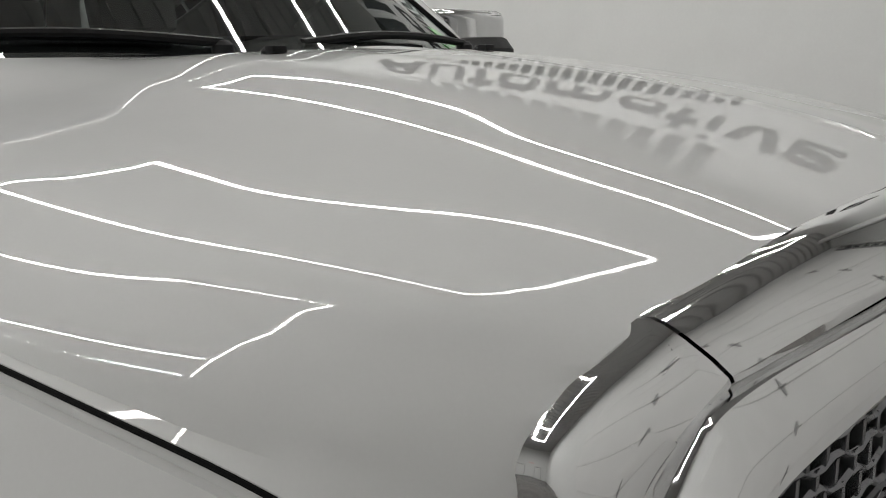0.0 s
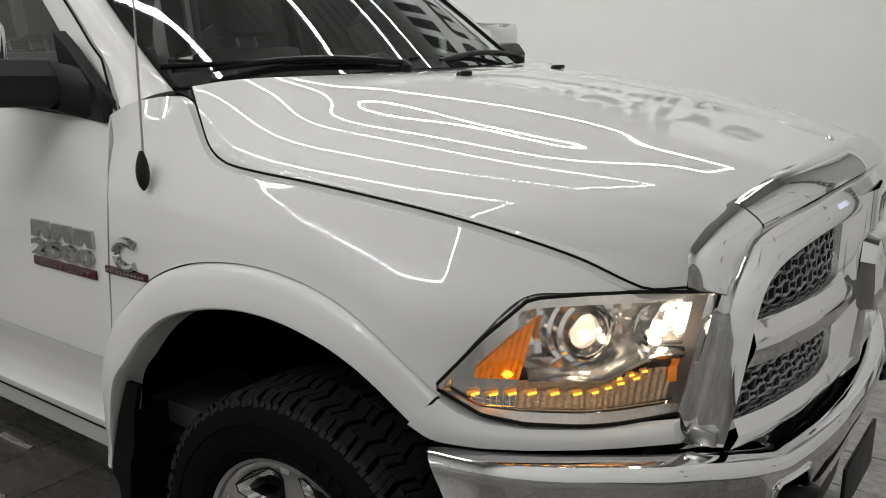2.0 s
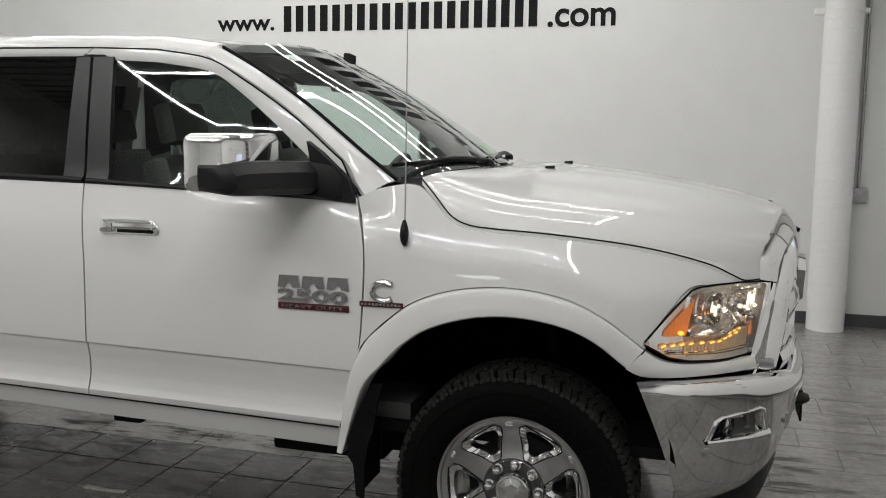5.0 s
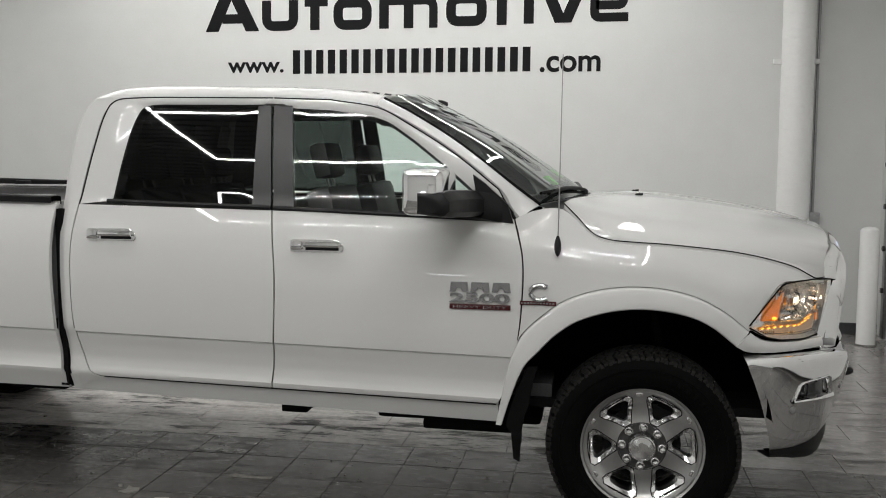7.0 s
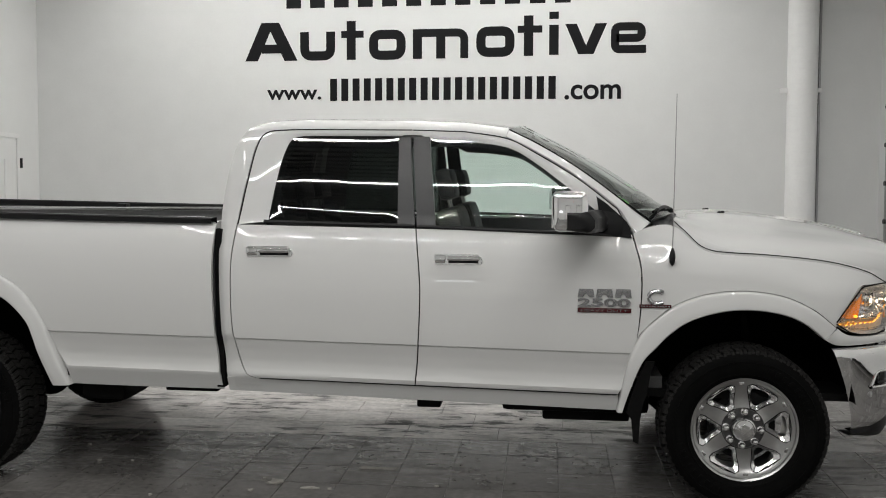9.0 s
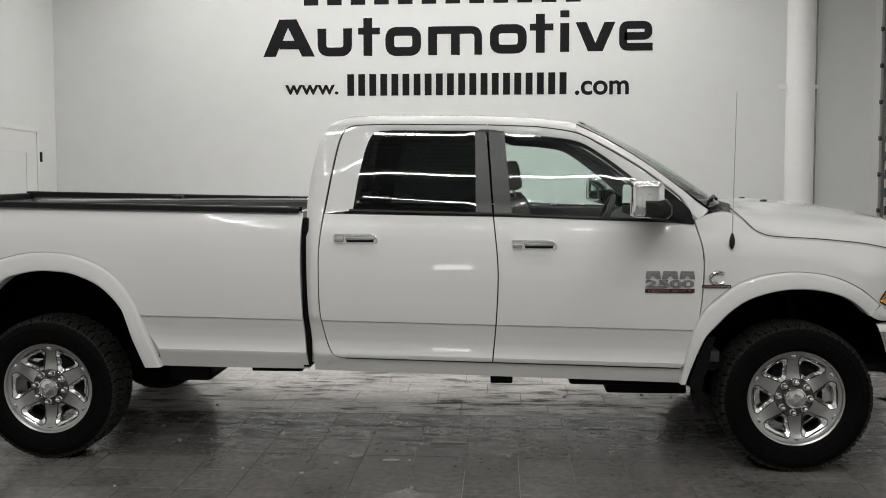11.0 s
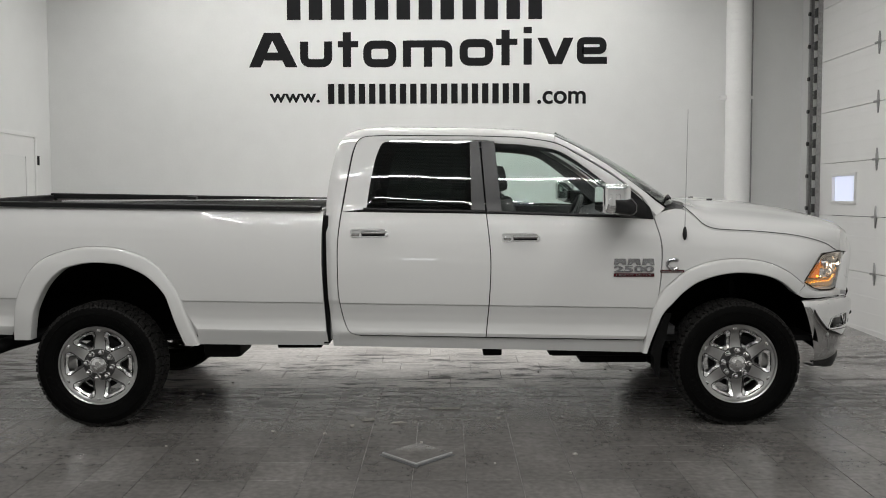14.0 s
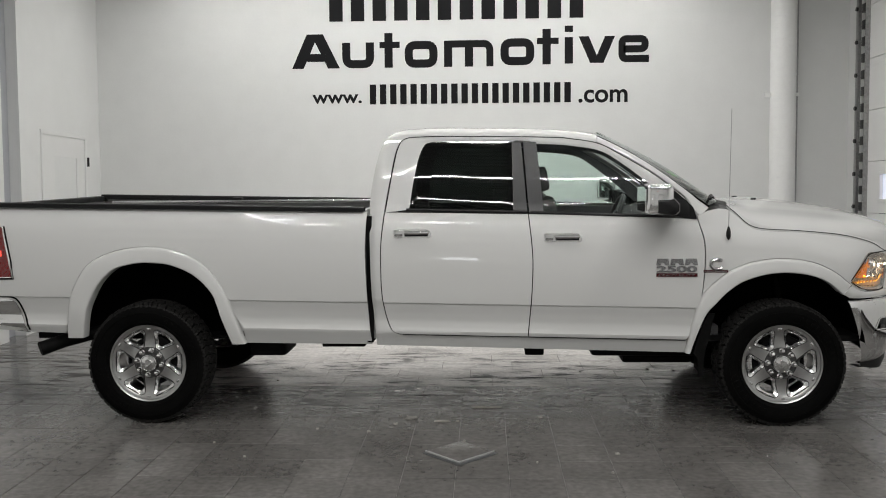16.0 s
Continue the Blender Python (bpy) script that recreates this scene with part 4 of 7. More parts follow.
front = curve([(0.776, 0.692, 1.162), (0.778, 0.683, 1.215), (0.792, 0.647, 1.262), (0.815, 0.580, 1.299), (0.842, 0.36, 1.338), (0.866, 0.0, 1.356)], 40)
rear = curve([(-0.36, 0.856, 1.478), (-0.33, 0.72, 1.490), (-0.29, 0.45, 1.490), (-0.245, 0.0, 1.488)], 40)


def hood_profile(v):
    """Height of the section over the straight line from the gap (0) to the centre (1), as a share."""
    fine = np.linspace(-0.2, 1.2, 1401)
    h = np.interp(np.abs(fine), [0, 0.022, 0.045, 0.09, 0.157, 0.213, 0.30, 0.40, 0.483, 0.663, 0.83, 1.0, 1.2], [0, 0.132, 0.229, 0.364, 0.488, 0.552, 0.635, 0.725, 0.80, 0.917, 0.978, 1.0, 0.97]) * np.sign(fine)
    k = np.exp(-0.5 * (np.arange(-60, 61) / 18.0) ** 2)
    return np.interp(v, fine[60:-60], np.convolve(h, k / k.sum(), "valid"))


NVH = 90
vv = np.linspace(0, 1, NVH) ** 1.3
Ph = np.zeros((NU, NVH, 3))
hp = hood_profile(vv)
hp[0], hp[-1] = 0, 1
for i in range(NU):
    g, c = gap_u[i], cen_u[i]
    Ph[i, :, 0] = g[0] + (c[0] - g[0]) * vv ** 1.0
    Ph[i, :, 1] = g[1] + (c[1] - g[1]) * vv
    Ph[i, :, 2] = g[2] + (c[2] - g[2]) * hp
# bend the ends to the rear and front edge lines
fr = np.stack([np.interp(Ph[-1, :, 1][::-1], front[::-1, 1], front[::-1, k])[::-1] for k in range(3)], -1)
re = np.stack([np.interp(Ph[0, :, 1][::-1], rear[::-1, 1], rear[::-1, k])[::-1] for k in range(3)], -1)
u = np.linspace(0, 1, NU)
dF, dR = fr - Ph[-1].copy(), re - Ph[0].copy()
for i in range(NU):
    Ph[i] += dF * smooth(0.55, 1.0, u[i]) + dR * (1 - smooth(0.0, 0.25, u[i]))
for _ in range(60):
    Ph[1:-1, 1:-1] += 0.25 * (Ph[:-2, 1:-1] + Ph[2:, 1:-1] - 2 * Ph[1:-1, 1:-1])
# flank of the raised centre, fading out towards the nose
flank = 0.014 * (1 - smooth(0.28, 0.60, Ph[..., 1])) - 0.014 * np.clip(1 - Ph[..., 1] / 0.92, 0, 1)
Ph[..., 2] += flank * (smooth(-0.28, -0.05, Ph[..., 0]) * (1 - smooth(0.42, 0.74, Ph[..., 0])))
full = np.concatenate([Ph * np.array([1, -1, 1]), Ph[:, -2::-1]], 1)
hood = part("hood", sheet([tuple(v) for v in full.reshape(-1, 3)], NU, full.shape[1], thick=0.025, inward=(0, 0, -1)), PAINT, truck, "white hood with a raised centre")
for s in SIDES:
    bm = bmesh.new()
    lathe(bm, [(0.012, 0), (0.012, 0.010), (0.007, 0.016), (0.001, 0.017)], 12, (-0.02, s * 0.254, 1.484), "Z")
    box(bm, -0.012, 0.008, s * 0.254 - 0.014, s * 0.254 + 0.014, 1.490, 1.502, 0.003)
    part("washer_nozzle", bm, BLACK, hood, "black washer nozzle")
part("hood_stop", lathe(bmesh.new(), [(0.008, 0), (0.009, 0.006), (0.005, 0.012), (0.0005, 0.013)], 12, (0.845, 0.0, 1.358), "Z"), CHROME, hood, "small chrome stud")

# fenders
FB = [(-0.580, 0.79), (-0.556, 0.86), (-0.526, 0.912), (-0.454, 0.985), (-0.347, 1.064), (-0.202, 1.115), (-0.022, 1.133), (0.159, 1.110), (0.305, 1.047), (0.425, 0.955)]
FT = [(-0.568, 1.417), (-0.50, 1.448), (-0.41, 1.464), (-0.352, 1.452), (-0.305, 1.414), (-0.243, 1.356), (-0.18, 1.325), (-0.07, 1.314), (0.07, 1.307), (0.23, 1.293), (0.37, 1.276), (0.50, 1.249), (0.62, 1.212), (0.700, 1.168)]
n = 90
t = np.linspace(0, 1, n)
bot = byx(FB, FB[0][0] + (FB[-1][0] - FB[0][0]) * t)
top = byx(FT, FT[0][0] + (FT[-1][0] - FT[0][0]) * t)
left = curve([(-0.580, 0.79), (-0.545, 0.88), (-0.526, 1.045), (-0.526, 1.233), (-0.568, 1.408)], 40)
right = curve([(0.425, 0.955), (0.452, 1.015), (0.50, 1.085), (0.555, 1.148), (0.62, 1.157), (0.700, 1.158)], 40)
P = coons(bot, top, left, right)


EDGE_LINE = curve([(-0.62, 0.931, 1.352), (-0.40, 0.931, 1.342)] + GAP[3:], 400)
EDGE_X = np.linspace(-0.62, 0.76, 277)
bell = np.exp(-0.5 * (np.arange(-24, 25) * 0.005 / 0.035) ** 2)
EDGE_W, EDGE_Z = [np.convolve(np.pad(np.interp(EDGE_X, EDGE_LINE[:, 0], EDGE_LINE[:, k]), 24, mode="reflect", reflect_type="odd"), bell / bell.sum(), "valid") for k in (1, 2)]


def fender_w(x, z):
    """The fender rolls inward to the shoulder line, then slopes on up to the cowl."""
    gw, gz = np.interp(x, EDGE_X, EDGE_W) + 0.002, np.interp(x, EDGE_X, EDGE_Z)
    zl = np.minimum(z, gz)
    nose = 0.20 * (np.maximum(0, x - 0.32) / 0.39) ** 1.6
    base = np.interp(zl - char_z(x), PROF_S, PROF_W) - nose
    # the shoulder slopes at a steady angle, then turns into the upright side
    slope = gw + 0.55 * (gz - zl)
    soft = 0.020
    h = np.clip(0.5 + 0.5 * (base - slope) / soft, 0, 1)
    side = base * (1 - h) + slope * h - soft * h * (1 - h)
    return side - (0.08 + 0.44 * smooth(-0.62, -0.38, x)) * np.maximum(0, z - gz)


put_side("front_fender", P, fender_w, truck, label="white front fender")
# dark seal bead along the hood's gap
for s in SIDES:
    pts = [(x, s * (w + 0.0005), z - 0.004) for x, w, z in curve(GAP, 60)]
    part("hood_seal", tube(bmesh.new(), pts, 0.0026, 6), SEAL, truck, "thin black gap seal")
# lower front piece of the fender between flare and bumper
for s in SIDES:
    bm = bmesh.new()
    a = curve([(0.425, 0.952), (0.475, 0.918), (0.55, 0.900), (0.66, 0.893), (0.775, 0.893)], 26)
    b = curve([(0.37, 0.892), (0.42, 0.868), (0.52, 0.858), (0.65, 0.853), (0.785, 0.852)], 26)
    rows = []
    for p, q in zip(a, b):
        for f in np.linspace(0, 1, 5):
            x, z = p * (1 - f) + q * f
            w = float(np.interp(x, [0.36, 0.424, 0.50, 0.567, 0.65, 0.714, 0.79], [0.996, 0.978, 0.940, 0.893, 0.825, 0.765, 0.685])) + 0.010 * math.sin(math.pi * f)
            rows.append((x, s * w, z))
    part("lamp_valance", sheet(rows, 26, 5, thick=0.03, inward=(0, -s, 0)), PAINT, truck, "white panel under the headlamp")


def flare(outer, inner, bulge, parent):
    """A broad flat-faced arch moulding; its front end turns in with the nose."""
    o, i = keyed(outer, 7), keyed(inner, 7)
    for s in SIDES:
        verts, nn = [], 0
        for (ox, oz), (ix, iz) in zip(o, i):
            w0 = float(side_w(min(ox, 0.25), max(oz, 0.92))) - 0.030 * (1 - float(smooth(0.50, 0.85, oz))) - float(np.interp(ox, [0.25, 0.33, 0.425], [0, 0.004, 0.018]))
            bu = bulge * float(np.interp(ox, [0.15, 0.425], [1.0, 0.45])) * float(np.interp(oz, [0.54, 0.62], [0.75, 1.0]))
            sec = [(-0.02, w0 - 0.050), (0.0, w0 - 0.004), (0.03, w0 + bu * 0.34), (0.07, w0 + bu * 0.55), (0.13, w0 + bu * 0.68), (0.30, w0 + bu * 0.78), (0.6, w0 + bu * 0.92), (0.86, w0 + bu), (0.94, w0 + bu - 0.001), (0.985, w0 + bu - 0.006), (1.0, w0 + bu - 0.014), (1.0, w0 - 0.03), (1.01, w0 - 0.06)]
            nn = len(sec)
            verts += [(ox + (ix - ox) * f, s * w, oz + (iz - oz) * f) for f, w in sec]
        fl = part("wheel_flare", sheet(verts, len(o), nn), PAINT, parent, "white wheel arch flare")
        if o[-1][0] > 0.3:
            part("flare_joint", tube(bmesh.new(), verts[-nn + 1:-2], 0.003, 6), SEAL, fl, "thin dark joint at the flare's end")


flare([(-0.640, 0.495), (-0.612, 0.64), (-0.578, 0.79), (-0.526, 0.905), (-0.454, 0.979), (-0.347, 1.061), (-0.202, 1.112), (-0.022, 1.130), (0.159, 1.107), (0.305, 1.044), (0.425, 0.952)],
      [(-0.612, 0.495), (-0.570, 0.63), (-0.518, 0.762), (-0.455, 0.835), (-0.378, 0.915), (-0.278, 0.981), (-0.134, 1.025), (0.010, 1.036), (0.154, 1.017), (0.263, 0.973), (0.372, 0.888)], 0.030, truck)
flare([(-4.842, 0.600), (-4.828, 0.75), (-4.805, 0.874), (-4.756, 0.990), (-4.673, 1.105), (-4.553, 1.173), (-4.397, 1.215), (-4.242, 1.225), (-4.088, 1.206), (-3.936, 1.148), (-3.824, 1.056), (-3.732, 0.911), (-3.679, 0.757), (-3.607, 0.556)],
      [(-4.722, 0.600), (-4.700, 0.72), (-4.670, 0.83), (-4.592, 0.973), (-4.491, 1.068), (-4.400, 1.100), (-4.300, 1.116), (-4.200, 1.114), (-4.085, 1.097), (-3.934, 1.028), (-3.822, 0.914), (-3.785, 0.82), (-3.755, 0.720), (-3.698, 0.556)], 0.028, truck)

# ---- bed ----
BB = [(-5.36, 0.655), (-5.10, 0.636), (-4.850, 0.625), (-4.835, 0.70), (-4.805, 0.874), (-4.756, 0.990), (-4.673, 1.105), (-4.553, 1.175), (-4.397, 1.217), (-4.242, 1.227), (-4.088, 1.208), (-3.936, 1.150), (-3.824, 1.058),
      (-3.732, 0.911), (-3.679, 0.757), (-3.615, 0.556), (-3.3, 0.551), (-2.742, 0.548)]
bp = np.array(BB)
cc = curve(BB[:3], 20, False)
mid = curve(BB[3:15], 120)
end = curve(BB[15:], 36, False)
bot = np.vstack([cc, mid, end])
top = np.stack([bot[:, 0], np.interp(bot[:, 0], [-5.36, -4.39, -3.55, -2.78], [1.500, 1.484, 1.461, 1.449])], 1)
top[:, 0] = np.interp(np.linspace(0, 1, len(top)), np.linspace(0, 1, len(top)), bot[:, 0]) - np.interp(bot[:, 0], [-3.0, -2.742], [0, 0.022])
right = curve([tuple(bot[-1]), (-2.758, 0.70), (-2.768, 0.90), (-2.776, 1.15), (-2.772, 1.35), tuple(top[-1])], 44)
left = lerp_line(bot[0], top[0], 44)
cols = []
for (x, z0), (xt, z1) in zip(bot, top):
    zc = char_z(x)
    lv = np.r_[np.linspace(z0, zc - 0.21, 4), zc + np.array([-0.205, -0.19, -0.175]), np.linspace(zc - 0.15, zc - 0.03, 8), zc + np.array([-0.018, -0.010, -0.004, 0.0, 0.004, 0.010, 0.018])]
    lv = np.maximum.accumulate(np.maximum(lv, z0))
    lv = np.r_[lv, np.linspace(max(z0, zc + 0.03), z1, 26)]
    f = (lv - z0) / (z1 - z0)
    cols.append(np.stack([x + (xt - x) * f, lv], 1))
P = np.array(cols)
edge_x = np.interp(P[-1, :, 1], right[:, 1], right[:, 0]) - P[-1, :, 0]
P[..., 0] += edge_x[None] * smooth(-3.0, -2.742, bot[:, 0])[:, None]
bed = put_side("bed_side", P, bed_w, truck, label="white pickup bed side")
part("tailgate", box(bmesh.new(), -5.40, -5.352, -0.90, 0.90, 0.70, 1.47, 0.012), PAINT, truck, "white tailgate")
# rails, inner walls, floor, front wall
for s in SIDES:
    pts = np.array([(x, 1.468 + (-2.78 - x) * 0.0195) for x in np.linspace(-5.36, -2.785, 30)])
    verts = []
    for x, z in pts:
        verts += [(x, s * 0.942, z - 0.020), (x, s * 0.944, z + 0.006), (x, s * 0.936, z + 0.012), (x, s * 0.865, z + 0.012), (x, s * 0.858, z + 0.004), (x, s * 0.858, z - 0.03)]
    part("bed_rail_cap", sheet(verts, 30, 6), BLACK, truck, "black plastic bed rail cap")
    bm = bmesh.new()
    for a, e, zz in ((-5.34, -4.92, 0.88), (-4.92, -3.56, 1.17), (-3.56, -2.80, 0.88)):
        box(bm, a, e, s * 0.80, s * 0.875, zz, 1.45)
    part("bed_inner_wall", bm, BEDLINER, truck, smooth=False)
    bm = bmesh.new()
    box(bm, -5.2, -2.9, s * 0.70, s * 0.80, 1.455, 1.478, 0.006)
    part("utility_rail", bm, BRIGHT, truck, "bare metal utility rail in the bed")
    part("rail_cleat", box(bmesh.new(), -4.15, -4.07, s * 0.72, s * 0.79, 1.478, 1.500, 0.006), BLACK, truck)
part("bed_floor", box(bmesh.new(), -5.34, -2.80, -0.56, 0.56, 0.84, 0.88), BEDLINER, truck, smooth=False)
part("bed_front_wall", box(bmesh.new(), -2.83, -2.79, -0.86, 0.86, 0.60, 1.455, 0.006), PAINT, truck)
# added dark plate stands in for the shade between cab and bed
part("gap_filler", box(bmesh.new(), -2.775, -2.735, -0.93, 0.93, 0.56, 1.42), SEAL, truck, "dark plate painted as the shade between cab and bed", smooth=False)
part("tailgate_cap", box(bmesh.new(), -5.42, -5.33, -0.93, 0.93, 1.470, 1.515, 0.008), BLACK, truck, "black tailgate cap")

# ---- wheels ----
TR, TZ = 0.420, 0.418


def wheel(x, s):
    """A tyre with tread blocks on a six-window polished rim; s: the truck's side it stands on."""
    w = new("wheel")
    w.parent = truck
    w.location = (x, s * 0.845, TZ)
    w.rotation_euler = (0, radians(32 if x < -1 else 26), 0 if s > 0 else 0)
    sg = s
    bm = bmesh.new()
    prof = [(0.262, 0.105), (0.272, 0.118), (0.30, 0.130), (0.335, 0.136), (0.365, 0.135), (0.390, 0.127), (0.402, 0.118), (0.408, 0.104), (0.410, 0.06), (0.411, 0.0),
            (0.410, -0.06), (0.408, -0.104), (0.390, -0.127), (0.335, -0.136), (0.272, -0.118), (0.262, -0.105)]
    lathe(bm, [(r, sg * o) for r, o in prof], 72)
    ty = part("tyre", bm, RUBBER, w, "black all-terrain tyre")
    # raised ring and block writing on the sidewall
    bm = bmesh.new()
    lathe(bm, [(0.352, sg * 0.1345), (0.354, sg * 0.1385), (0.358, sg * 0.1385), (0.360, sg * 0.134)], 72)
    lathe(bm, [(0.287, sg * 0.1245), (0.289, sg * 0.129), (0.293, sg * 0.130), (0.295, sg * 0.1265)], 72)
    part("sidewall_rib", bm, RUBBER, ty)
    bm = bmesh.new()
    rnd = random.Random(4)
    for base in (70, 250):
        for k in range(9):
            a = radians(base - 30 + k * 7)
            m = Matrix.Rotation(-a, 4, "Y") @ Matrix.Translation((0.327, sg * 0.1365, 0))
            box(bm, -0.013, 0.013, -0.0025, 0.0025, -0.012, 0.004 + rnd.random() * 0.006, 0.001, m)
    tagged(part("sidewall_mark", bm, RUBBER, ty, "raised worn marks on the sidewall"), kind="stuff")
    bm = bmesh.new()
    nb = 126
    for k in range(nb):
        a0 = k * math.tau / nb
        rows_ = ((-0.121, -0.084, 0.0, 0.0150), (-0.078, -0.030, 0.5, 0.0165), (-0.025, 0.025, 0.15, 0.0172), (0.030, 0.078, 0.62, 0.0165), (0.084, 0.121, 0.3, 0.0150))
        for r, (ya, yb, ph, ln) in enumerate(rows_):
            a = a0 + ph * math.tau / nb + 0.012 * math.sin(k * 2.3 + r)
            top, low = TR + 0.001 - 0.0015 * ((k * 7 + r * 3) % 4) / 3, 0.402
            edge_a = 0.007 if r == 0 else 0.0
            edge_b = 0.007 if r == 4 else 0.0
            half = ln * (1.0 + 0.12 * math.sin(k * 1.7 + r)) / 2
            sk = (0.010, -0.014, 0.016, -0.014, 0.010)[r]
            vs = []
            for rr, e in ((low, 0), (top, 1)):
                for dy, da, ed in ((ya, -half, edge_a), (yb, -half + sk, edge_b), (yb, half + sk, edge_b), (ya, half, edge_a)):
                    rad = rr - (ed if e else ed * 1.6)
                    ang = a + da / TR
                    vs.append(bm.verts.new((rad * math.cos(ang), dy, rad * math.sin(ang))))
            for q in ((4, 5, 6, 7), (0, 1, 5, 4), (1, 2, 6, 5), (2, 3, 7, 6), (3, 0, 4, 7)):
                bm.faces.new([vs[i] for i in q])
        # shoulder lugs down the sidewall
        for sd in (1, -1):
            a = a0 + (0.3 if sd > 0 else 0) * math.tau / nb
            vs = []
            for (r_, y_) in ((0.404, sd * 0.1185), (0.396 if k % 2 else 0.392, sd * 0.1245)):
                for da in (-0.008, 0.008):
                    for dy in (0, sd * 0.004):
                        ang = a + da / TR
                        vs.append(bm.verts.new((r_ * math.cos(ang), y_ + dy - sd * 0.001, r_ * math.sin(ang))))
            for q in ((0, 1, 3, 2), (4, 6, 7, 5), (0, 4, 5, 1), (2, 3, 7, 6), (1, 5, 7, 3)):
                bm.faces.new([vs[i] for i in q])
    tagged(part("tread", bm, TREAD, ty, "chunky tread blocks", smooth=False), kind="stuff")
    # rim: polar face with six windows
    nt, rr = 144, [0.100, 0.103, 0.106, 0.114, 0.120, 0.128, 0.140, 0.156, 0.174, 0.192, 0.206, 0.217, 0.225, 0.231, 0.243, 0.258]

    def face_y(r, a):
        d = 0.088 - 0.018 * math.sin(math.pi * min(1, max(0, (r - 0.06) / 0.19)))
        return d + 0.010 * smooth(0.20, 0.25, r)

    def window_half(r):
        return np.interp(r, [0.114, 0.122, 0.136, 0.165, 0.198, 0.218, 0.231], [0.115, 0.150, 0.195, 0.265, 0.330, 0.335, 0.255])

    def is_open(r, a):
        k = (a / (math.tau / 6)) % 1.0 - 0.5
        return 0.114 < r < 0.231 and abs(k) < window_half(r)
    bm = bmesh.new()
    vs = [[bm.verts.new((r * math.cos(j * math.tau / nt), sg * face_y(r, 0), r * math.sin(j * math.tau / nt))) for j in range(nt)] for r in rr]
    for i in range(len(rr) - 1):
        for j in range(nt):
            if not is_open((rr[i] + rr[i + 1]) / 2, (j + 0.5) * math.tau / nt):
                bm.faces.new([vs[i][j], vs[i][(j + 1) % nt], vs[i + 1][(j + 1) % nt], vs[i + 1][j]])
    edges = [e for e in bm.edges if e.is_boundary and 0.07 < (e.verts[0].co.x ** 2 + e.verts[0].co.z ** 2) ** 0.5 < 0.25]
    for _ in range(2):
        bmesh.ops.smooth_vert(bm, verts=list({v for e in edges for v in e.verts}), factor=0.6, use_axis_x=True, use_axis_y=False, use_axis_z=True)
    e1 = bmesh.ops.extrude_edge_only(bm, edges=edges)
    nv_ = [g for g in e1["geom"] if isinstance(g, bmesh.types.BMVert)]
    for v in nv_:   # walls of the windows slope inward and shrink
        v.co.y -= sg * 0.016
        a = math.atan2(v.co.z, v.co.x)
        k = math.floor(a / (math.tau / 6)) + 0.5
        c = Vector((0.172 * math.cos(k * math.tau / 6), v.co.y, 0.172 * math.sin(k * math.tau / 6)))
        v.co += (c - v.co) * 0.30
    walls = {k: [] for k in range(-3, 4)}
    for f in [g for g in e1["geom"] if isinstance(g, bmesh.types.BMFace)]:
        m = f.calc_center_median()
        k = math.floor(math.atan2(m.z, m.x) / (math.tau / 6))
        walls[k].append([v.co + Vector((0, sg * 0.0025, 0)) for v in f.verts])
    e2 = bmesh.ops.extrude_edge_only(bm, edges=[g for g in e1["geom"] if isinstance(g, bmesh.types.BMEdge) and g.is_boundary])
    for v in [g for g in e2["geom"] if isinstance(g, bmesh.types.BMVert)]:
        v.co.y -= sg * 0.045
        a = math.atan2(v.co.z, v.co.x)
        k = math.floor(a / (math.tau / 6)) + 0.5
        c = Vector((0.172 * math.cos(k * math.tau / 6), v.co.y, 0.172 * math.sin(k * math.tau / 6)))
        v.co += (c - v.co) * 0.06
    rim = part("rim", bm, MACHINED, w, "polished six-window alloy rim")
    for quads in [q for q in walls.values() if q]:
        bw = bmesh.new()
        for q in quads:
            bw.faces.new([bw.verts.new(c) for c in q])
        bmesh.ops.remove_doubles(bw, verts=bw.verts, dist=0.0002)
        part("window_surround", bw, SURROUND, rim, "bright chrome edge of a rim window")
    bm = bmesh.new()
    lathe(bm, [(0.252, sg * 0.094), (0.258, sg * 0.106), (0.268, sg * 0.112), (0.274, sg * 0.110), (0.275, sg * 0.098), (0.262, sg * 0.07), (0.245, sg * 0.02), (0.235, -sg * 0.10)], 72)
    part("rim_lip", bm, MACHINED, rim, "bright rim lip")
    # small raised notches on the rim between the windows
    for k in range(6):
        a = k * math.tau / 6
        m = Matrix.Rotation(-a, 4, "Y") @ Matrix.Translation((0.237, sg * 0.092, 0))
        part("rim_notch", box(bmesh.new(), -0.008, 0.008, -0.004, 0.006, -0.014, 0.014, 0.004, m), CHROME, rim)
    # dark groove round each window, and the dished seat of the nuts
    for k in range(6):
        line = [(r, window_half(r)) for r in (0.115, 0.122, 0.136, 0.165, 0.198, 0.218, 0.230)]
        line = line + [(r, -h) for r, h in line[::-1]]
        pts = []
        for r, h in line + line[:1]:
            a = (k + 0.5 + h) * math.tau / 6
            c = np.array([0.173 * math.cos((k + 0.5) * math.tau / 6), 0.173 * math.sin((k + 0.5) * math.tau / 6)])
            p = c + (np.array([r * math.cos(a), r * math.sin(a)]) - c) * 1.10
            pts.append((p[0], sg * (face_y(np.hypot(*p), 0) + 0.0003), p[1]))
        part("window_groove", tube(bmesh.new(), pts, 0.0024, 5), SEAL, rim, "dark groove round a rim window")
    bm = lathe(bmesh.new(), [(0.108, sg * 0.0775), (0.106, sg * 0.0800), (0.103, sg * 0.0800), (0.101, sg * 0.076), (0.066, sg * 0.077), (0.060, sg * 0.09)], 48)
